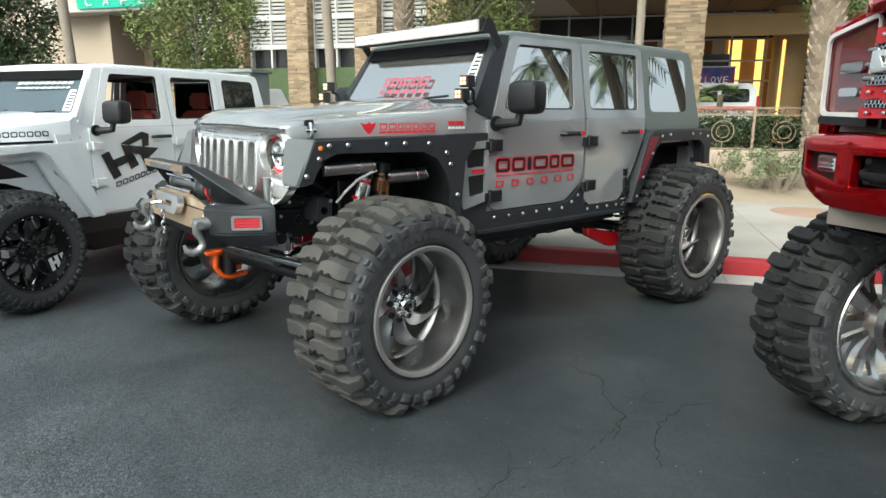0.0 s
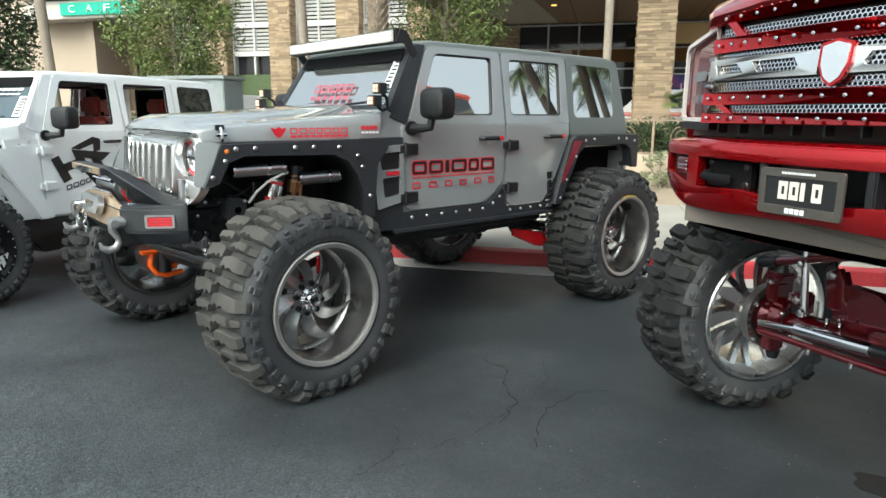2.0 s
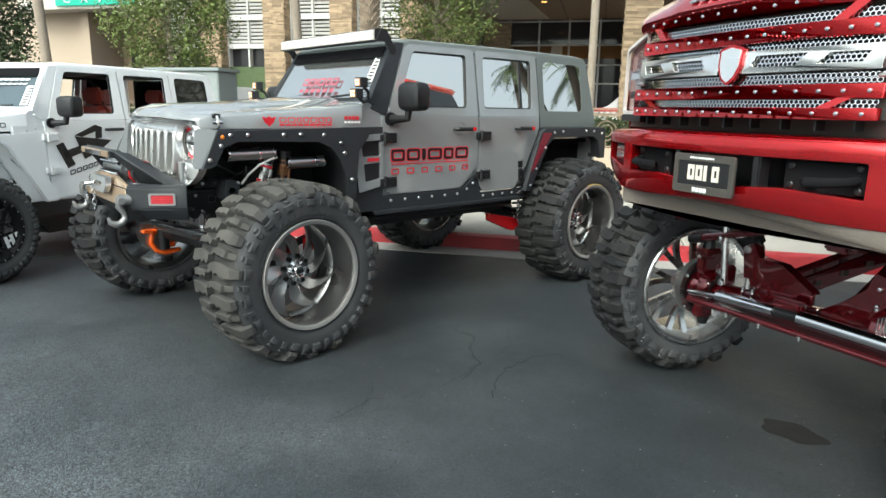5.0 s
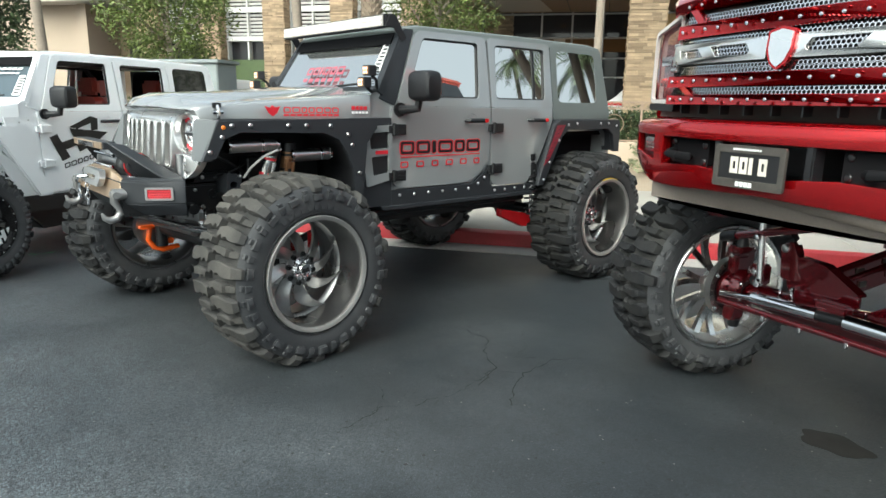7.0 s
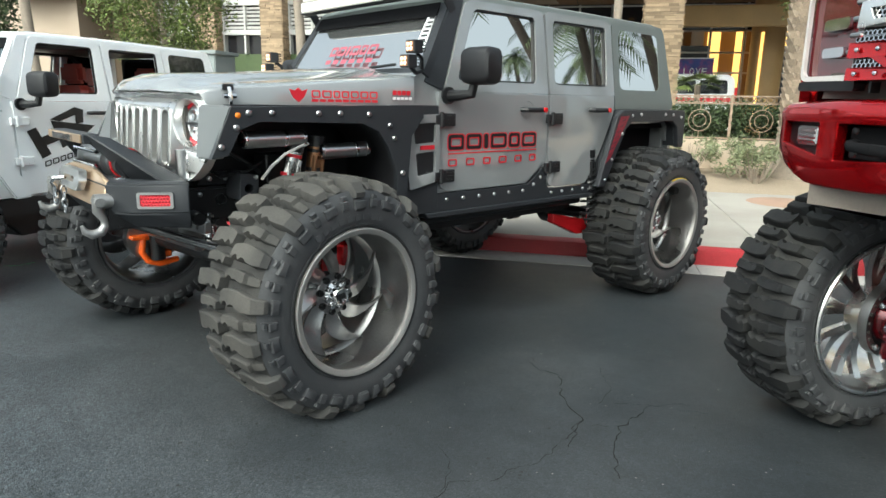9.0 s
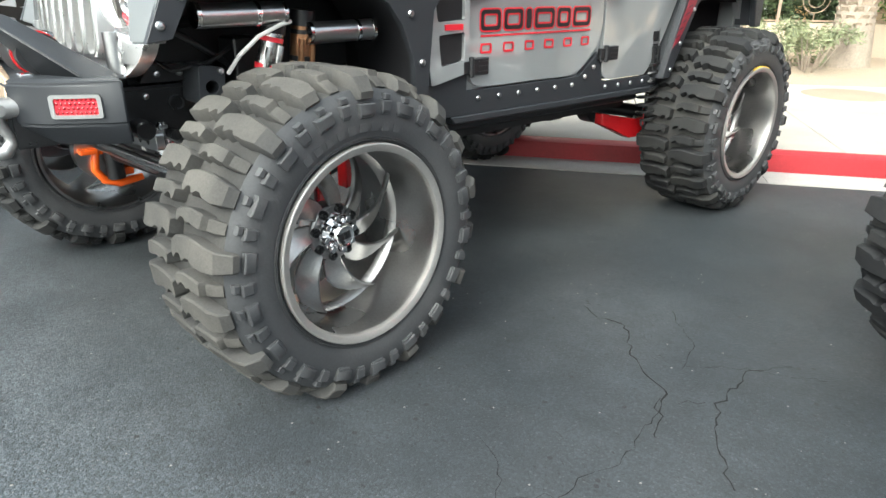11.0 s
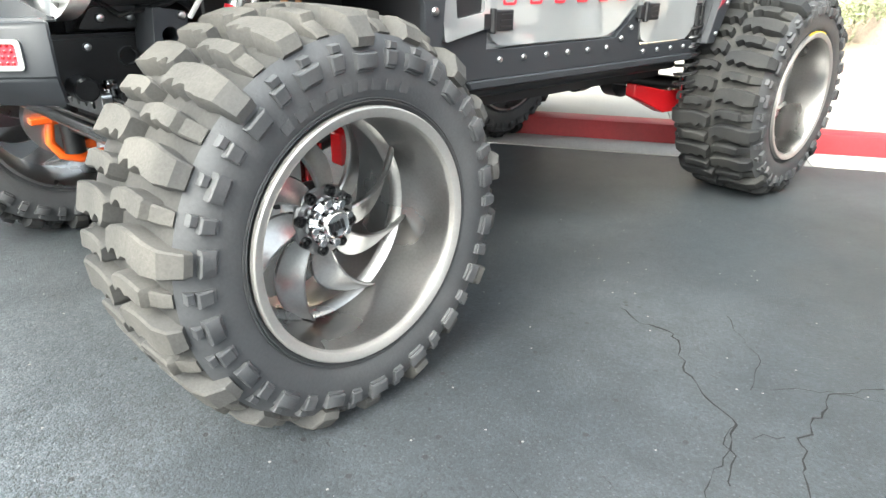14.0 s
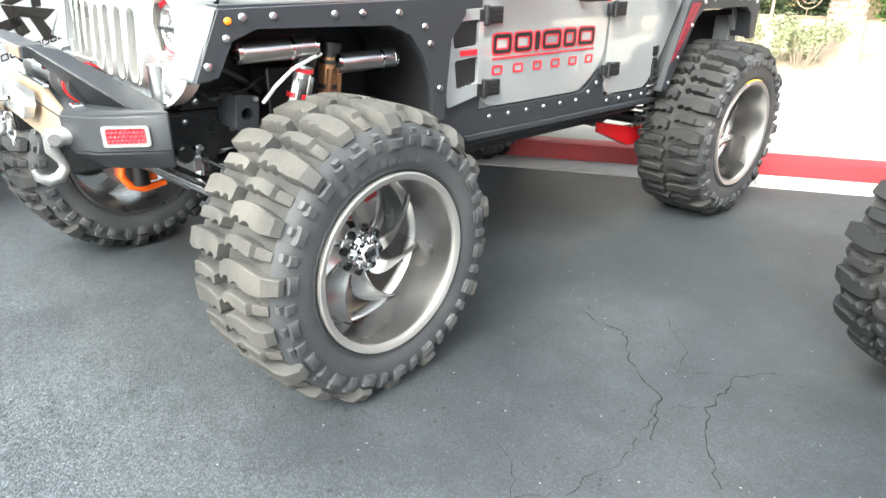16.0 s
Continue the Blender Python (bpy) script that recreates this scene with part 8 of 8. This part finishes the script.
    for s in (1, -1):
        sc = lambda pts: [(s * (a + (0.06 if s > 0 else 0.0)), b) for a, b in pts]
        bm = B()
        plate(bm, sc(rounded([(0.60, 1.50), (0.90, 1.52), (0.92, 1.88), (0.60, 1.93)], 0.04)), hf(-0.03), 0.05)
        hl = part("headlamp", bm, LAMP_RED, T, "tall headlamp with a pale C-shaped light guide")
        bm = B()
        plate(bm, sc(rounded([(0.605, 1.53), (0.90, 1.535), (0.92, 1.88), (0.605, 1.935)], 0.035)), hf(0.0), 0.02, [sc(rounded([(0.606, 1.55), (0.885, 1.552), (0.905, 1.864), (0.606, 1.918)], 0.03))])
        part("light_guide", bm, GUIDE, hl)
        bm = B()
        plate(bm, sc(rounded([(0.66, 1.71), (0.80, 1.71), (0.80, 1.752), (0.66, 1.752)], 0.015)), hf(-0.005), 0.02)
        part("lamp_module", bm, CHROME, hl)
        bm = B()
        plate(bm, sc(rounded([(0.67, 1.615), (0.79, 1.615), (0.79, 1.65), (0.67, 1.65)], 0.015)), hf(-0.005), 0.02)
        part("lamp_module", bm, LENS, hl)
        bm = B()
        plate(bm, sc(rounded([(0.58, 1.495), (0.90, 1.50), (0.90, 1.532), (0.58, 1.53)], 0.01)), hf(0.004), 0.06)
        part("lamp_base", bm, BLACK, hl)
        # grille end cap wrapped by the lamp
        for k in range(4):
            z = 1.625 + k * 0.055
            part("end_louvre", boxc(B(), (0, 0, 0), (0.06, 0.022, 0.018), pose(s * 0.60, gb(0.6) + 0.012 + lean(z), z, 0, 0, s * 16)), STEEL, g, bevel=0.006, seg=1)
    # bonnet
    bm = B()
    rings = []
    for y, z, hw in ((0.0, 1.965, 0.62), (0.02, 1.99, 0.66), (0.08, 2.03, 0.72), (0.25, 2.08, 0.80), (0.7, 2.13, 0.86), (1.4, 2.18, 0.88), (1.75, 2.2, 0.89)):
        sec = [(-1, -0.12), (-1, -0.03), (-0.95, 0), (-0.6, 0.03), (-0.5, 0.05), (0, 0.06), (0.5, 0.05), (0.6, 0.03), (0.95, 0), (1, -0.03), (1, -0.12)]
        rings.append([Vector((a * hw, 0.745 + y + 0.22 * (a * hw) ** 2 * (1 if y < 0.3 else 0.4), z + b * (0.3 if y < 0.05 else 1))) for a, b in sec])
    loop_skin(bm, rings)
    bn = part("bonnet", bm, CANDY_RED, T, "candy red bonnet with a raised pale name strip")
    # plain bars where the raised name stands on the bonnet's lip
    for k in range(9):
        if k == 5:
            continue
        x = -0.27 + k * 0.062
        bm = B()
        plate(bm, [(x, 0), (x + 0.045, 0), (x + 0.05, 0.02), (x + 0.005, 0.02)], lambda p, q, t: Vector((p, 0.765 + 0.2 * p * p + q * 0.9 - t * 0.3, 1.998 + 0.014 + q * 0.75 + t)), 0.004)
        part("name_bar", bm, ALU, bn)
    # wings and cab
    for s in (1, -1):
        bm = B()
        plate(bm, [(1.22, 1.45), (1.22, 1.92), (1.5, 2.05), (2.5, 2.12), (2.5, 1.25), (2.3, 1.25), (2.15, 1.42), (1.8, 1.5), (1.42, 1.42), (1.32, 1.3)], lambda p, q, t: Vector((s * (1.0 - t), p - 0.12, q)), 0.08)
        part("front_wing", bm, CANDY_RED, T, bevel=0.02)
        bm = B()
        plate(bm, [(2.5, 1.2), (4.6, 1.2), (4.6, 2.15), (2.5, 2.12)], lambda p, q, t: Vector((s * (1.0 - t), p - 0.12, q)), 0.06)
        part("cab_side", bm, CANDY_RED, T, bevel=0.01)
        bm = B()
        plate(bm, [(2.62, 2.15), (4.5, 2.17), (4.3, 2.68), (3.2, 2.68)], lambda p, q, t: Vector((s * (0.86 - 0.15 * (q - 2.15) - t), p, q)), 0.03)
        part("side_glass", bm, TINT_GLASS, T)
        part("bed_side", box(B(), (min(s * 0.87, s * 0.95), 4.65, 1.2), (max(s * 0.87, s * 0.95), 6.3, 2.1)), CANDY_RED, T, bevel=0.03)
    bm = B()
    plate(bm, [(2.5, 2.2), (3.2, 2.7), (3.25, 2.7), (2.58, 2.18)], lambda p, q, t: Vector((0.82 - t, p, q)), 1.64)
    part("windscreen", bm, TINT_GLASS, T)
    part("roof", box(B(), (-0.8, 3.15, 2.68), (0.8, 4.4, 2.76)), CANDY_RED, T, bevel=0.03)
    part("cab_floor", box(B(), (-0.88, 2.4, 1.18), (0.88, 6.2, 1.26)), BLACK_METAL, T)
    part("engine_bay", box(B(), (-0.55, 1.0, 1.2), (0.55, 2.4, 1.9)), BLACK_METAL, T)
    build_truck_running_gear(T)


def build_truck_running_gear(T):
    Y, Z = 1.47, 0.55
    for s in (1, -1):
        part("frame_rail", box(B(), (min(s * 0.36, s * 0.46), 0.98, 1.02), (max(s * 0.36, s * 0.46), 6.0, 1.2)), CANDY_SHADED, T, bevel=0.01)
    bm = B(); cyl(bm, (-0.66, Y, Z), (0.66, Y, Z), 0.065, n=18)
    ax = part("axle", bm, CANDY_SHADED, T, "candy red axle housing")
    bm = B()
    lathe(bm, [(-0.15, 0.001), (-0.14, 0.08), (-0.07, 0.15), (0.07, 0.15), (0.14, 0.08), (0.15, 0.001)], 24, pose(0.45, Y, 0.62))
    part("differential", bm, CANDY_SHADED, ax)
    for k in range(8):
        part("cooling_fin", boxc(B(), (0.415 + 0.015 * k, 1.37, 0.66), (0.006, 0.10, 0.15 - 0.012 * abs(k - 3.5))), ALU, ax, bevel=0.001, seg=1)
    part("cover_boss", cyl(B(), (0.47, 1.34, 0.645), (0.47, 1.325, 0.645), 0.04, 0.036, 24), ALU, ax)
    part("cover_rim", lathe(B(), [(0.0, 0.128), (0.03, 0.124), (0.03, 0.108), (0.0, 0.106)], 32, pose(0.47, 1.40, 0.66, 0, 0, -90)), CANDY_SHADED, ax)
    for k in range(10):
        a = 2 * math.pi * k / 10
        part("bolt", dome(B(), (0.47 + 0.117 * math.cos(a), 1.371, 0.66 + 0.117 * math.sin(a)), (0, -1, 0), 0.01, 0.009), CHROME, ax)
    for s in (1, -1):
        # knuckle, brake, hub ring
        bm = B()
        cyl(bm, (s * 0.60, Y, Z), (s * 0.72, Y, Z), 0.075, 0.11, 20)
        boxc(bm, (s * 0.63, Y - 0.03, Z + 0.15), (0.07, 0.10, 0.10))
        boxc(bm, (s * 0.62, Y - 0.03, Z + 0.23), (0.10, 0.12, 0.04))
        boxc(bm, (s * 0.63, Y - 0.03, Z - 0.12), (0.07, 0.10, 0.08))
        boxc(bm, (s * 0.62, Y - 0.10, Z + 0.0), (0.05, 0.08, 0.07))
        kn = part("steering_knuckle", bm, CANDY_SHADED, T, "candy red steering knuckle", bevel=0.012)
        bm = B()
        cyl(bm, (s * 0.60, Y - 0.02, Z + 0.02), (s * 0.55, Y - 0.04, Z + 0.02), 0.05, n=18)
        part("hub_cap", bm, BLACK, kn)
        bm = B()
        lathe(bm, [(-0.03, 0.105), (0.025, 0.095), (0.03, 0.062), (-0.03, 0.062)], 28, pose(s * 0.575, Y - 0.02, Z + 0.02), closed=True)
        part("knuckle_ring", bm, CANDY_SHADED, kn, bevel=0.006, seg=1)
        for k in range(6):
            a = 2 * math.pi * (k + 0.5) / 6
            part("bolt", dome(B(), (s * 0.545, Y - 0.02 + 0.084 * math.cos(a), Z + 0.02 + 0.084 * math.sin(a)), (-s, 0, 0), 0.011, 0.01), CHROME, kn)
        for z0, z1 in ((0.25, 0.30), (-0.16, -0.20)):
            part("ball_joint", cyl(B(), (s * 0.62, Y - 0.03, Z + z0), (s * 0.62, Y - 0.03, Z + z1), 0.036, 0.026, n=16), BLACK_METAL, kn)
        bm = B()
        boxc(bm, (s * 0.475, Y - 0.05, Z + 0.13), (0.075, 0.09, 0.11))
        part("link_mount", bm, CANDY_SHADED, kn, bevel=0.012)
        part("mount_bolt", dome(B(), (s * 0.475, Y - 0.094, Z + 0.15), (0, -1, 0), 0.02, 0.014), CHROME, kn)
        part("mount_socket", cyl(B(), (s * 0.475, Y - 0.097, Z + 0.105), (s * 0.475, Y - 0.09, Z + 0.105), 0.022, n=14), BLACK_METAL, kn)
        bm = B()
        lathe(bm, [(-0.02, 0.165), (0.02, 0.165), (0.02, 0.13), (-0.02, 0.13)], 36, pose(s * 0.70, Y, Z), closed=True)
        bd = part("brake_disc", bm, STEEL, kn)
        part("rotor_face", cyl(B(), (s * 0.692, Y, Z), (s * 0.70, Y, Z), 0.13, n=36), BLACK, bd)
        # dark discs stand for the shade in the vent holes
        for k in range(24):
            a = 2 * math.pi * k / 24
            part("vent_hole", cyl(B(), (s * 0.676, Y + 0.148 * math.cos(a), Z + 0.148 * math.sin(a)), (s * 0.682, Y + 0.148 * math.cos(a), Z + 0.148 * math.sin(a)), 0.007, n=8), SHADE, bd)
        bm = B()
        boxc(bm, (s * 0.72, Y + 0.10, Z + 0.15), (0.09, 0.12, 0.12))
        part("brake_caliper", bm, CANDY_SHADED, kn, bevel=0.02)
        bolts(kn, [(s * 0.62, Y - 0.18, Z + 0.1), (s * 0.62, Y - 0.18, Z - 0.08), (s * 0.60, Y - 0.12, Z + 0.21)], (0, -1, 0), 0.014, 0.012, CHROME)
        # side plate of the axle cradle
        bm = B()
        plate(bm, [(-0.375, 0.85), (-0.30, 0.87), (-0.27, 0.79), (-0.17, 0.70), (-0.08, 0.64), (0.10, 0.62), (0.18, 0.60), (0.18, 0.54), (-0.08, 0.54), (-0.26, 0.57), (-0.33, 0.63), (-0.36, 0.70)], lambda p, q, t: Vector((-s * p, Y - 0.02 + t, q)), 0.025)
        cp = part("cradle_plate", bm, CANDY_SHADED, T, "candy red bolted cradle plate", bevel=0.004, seg=1)
        if s > 0:
            bm = B()
            plate(bm, [(-0.38, 0.86), (-0.31, 0.885), (-0.272, 0.805), (-0.133, 0.795), (0.04, 0.697), (0.042, 0.65), (-0.006, 0.60), (-0.235, 0.59), (-0.258, 0.686), (-0.36, 0.69)], lambda p, q, t: Vector((p, Y - 0.05 + t, q)), 0.03)
            part("gusset", bm, CANDY_SHADED, cp, bevel=0.004, seg=1)
            bm = B()
            loop_skin(bm, [[Vector((x, Y - 0.055 + d, z + h)) for d, h in ((0, 0), (0.06, 0), (0.06, 0.012), (0, 0.012))] for x, z in ((-0.272, 0.805), (-0.133, 0.795), (0.04, 0.697))])
            part("folded_edge", bm, CANDY_SHADED, cp)
            part("tower_bolt", dome(B(), (-0.345, Y - 0.052, 0.845), (0, -1, 0), 0.022, 0.016), STEEL, cp)
            for x in (-0.30, -0.24, -0.06, 0.0, 0.06, 0.12):
                part("bolt", cyl(B(), (x, 1.36, 0.60), (x, 1.36, 0.66), 0.009, n=8), CHROME, cp)
        bolts(T, [(-s * p, Y - 0.022, q) for p, q in ((-0.33, 0.80), (-0.33, 0.72), (-0.30, 0.64), (-0.22, 0.60), (-0.12, 0.57), (0.0, 0.57), (0.1, 0.57))], (0, -1, 0), 0.013, 0.012, CHROME)
        # long slotted arms running back
        for x0, x1, z0, z1 in ((-0.16, 0.12, 0.66, 1.04), (-0.30, -0.02, 0.64, 1.02)):
            bm = B()
            y0, y1 = Y + 0.1, Y + 1.3
            rings = [[Vector((-s * (x0 + (x1 - x0) * t) + a, y0 + (y1 - y0) * t, z0 + (z1 - z0) * t + b)) for a, b in ((-0.022, -0.045), (0.022, -0.045), (0.022, 0.045), (-0.022, 0.045))] for t in (0, 0.5, 1)]
            loop_skin(bm, rings)
            ar = part("link_arm", bm, CANDY_SHADED, T, "candy red slotted link arm", bevel=0.008)
            # dark blocks drawn as shaded slots, the arm is not cut
            for k in range(7):
                t = 0.1 + 0.12 * k
                bm = B()
                boxc(bm, (-s * (x0 + (x1 - x0) * t), y0 + (y1 - y0) * t, z0 + (z1 - z0) * t), (0.05, 0.07, 0.03))
                part("arm_slot", bm, SHADE, ar)
        # upright shock with chrome body
        x0 = -0.375 if s < 0 else 0.60
        bm = B(); cyl(bm, (x0, 1.30, 0.66), (x0 + s * 0.035, 1.30, 1.08), 0.017, n=12)
        sk = part("shock_absorber", bm, ALU, T)
        for c, r in (((x0, 1.28, 0.675), 0.022), ((x0 + s * 0.025, 1.28, 0.90), 0.018)):
            part("shock_eye", dome(B(), c, (0, -1, 0), r, 0.018), CHROME, sk)
    # hydraulic steering ram: chrome bodies, black joints
    bm = B(); cyl(bm, (-0.40, 1.30, 0.585), (-0.05, 1.30, 0.605), 0.033, n=18)
    ram = part("steering_ram", bm, CHROME, T, "polished hydraulic steering ram")
    bm = B(); cyl(bm, (-0.60, 1.30, 0.56), (-0.40, 1.30, 0.585), 0.017, n=12)
    part("ram_rod", bm, CHROME, ram)
    bm = B(); cyl(bm, (-0.05, 1.30, 0.605), (0.08, 1.30, 0.612), 0.024, n=14)
    part("ram_joint", bm, BLACK_METAL, ram)
    bm = B(); cyl(bm, (0.08, 1.30, 0.612), (0.55, 1.30, 0.615), 0.035, n=18)
    part("ram_body", bm, CHROME, ram)
    bm = B(); cyl(bm, (-0.58, 1.27, 0.53), (0.6, 1.27, 0.55), 0.016, n=12)
    tr = part("tie_rod", bm, CANDY_SHADED, T, "thin candy red tie rod")
    bolts(tr, [(-0.3, 1.255, 0.53), (-0.1, 1.255, 0.535), (0.12, 1.255, 0.54)], (0, 0, -1), 0.011, 0.03, CHROME)
    bm = B(); boxc(bm, (-0.01, 1.34, 0.64), (0.15, 0.06, 0.06))
    part("ram_clamp", bm, CANDY_SHADED, ram, bevel=0.01)
    bm = B(); cyl(bm, (-0.62, 1.30, 0.86), (-0.12, 1.30, 0.995), 0.02, n=12)
    tb = part("track_bar", bm, CANDY_SHADED, T, "candy red track bar")
    bm = B(); cyl(bm, (-0.63, 1.30, 0.858), (-0.54, 1.30, 0.88), 0.026, n=12)
    part("bar_end", bm, BLACK_METAL, tb)
    part("yellow_tag", boxc(B(), (-0.17, 1.28, 1.0), (0.07, 0.03, 0.012), None), AMBER, tb)
    rim = split_spoke_rim(0.2, 0.346, 8, WHEEL_ALU, face=-0.11, wide=0.013, spread=0.17)
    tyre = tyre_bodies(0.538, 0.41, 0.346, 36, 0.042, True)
    for s in (1, -1):
        wh = put_wheel(T, pose(s * 0.92, Y + 0.05, 0.537, 12, 0, (0 if s > 0 else 180) - 11), tyre, rim, 8, "polished aluminium split-spoke wheel", 0.07)
        bm = B()
        lathe(bm, [(-0.196, 0.354), (-0.212, 0.355), (-0.219, 0.35), (-0.219, 0.34), (-0.212, 0.33), (-0.196, 0.324)], 72, closed=True)
        part("rim_lip", bm, WHEEL_ALU, wh)
    for s in (1, -1):
        put_wheel(T, pose(s * 0.92, 5.0, 0.537, 12, 0, 0 if s > 0 else 180), tyre, rim, 8, "polished aluminium split-spoke wheel", 0.07)
    bm = B(); cyl(bm, (-0.8, 5.0, 0.55), (0.8, 5.0, 0.55), 0.06, n=16)
    part("axle", bm, CANDY_SHADED, T)


build_truck()
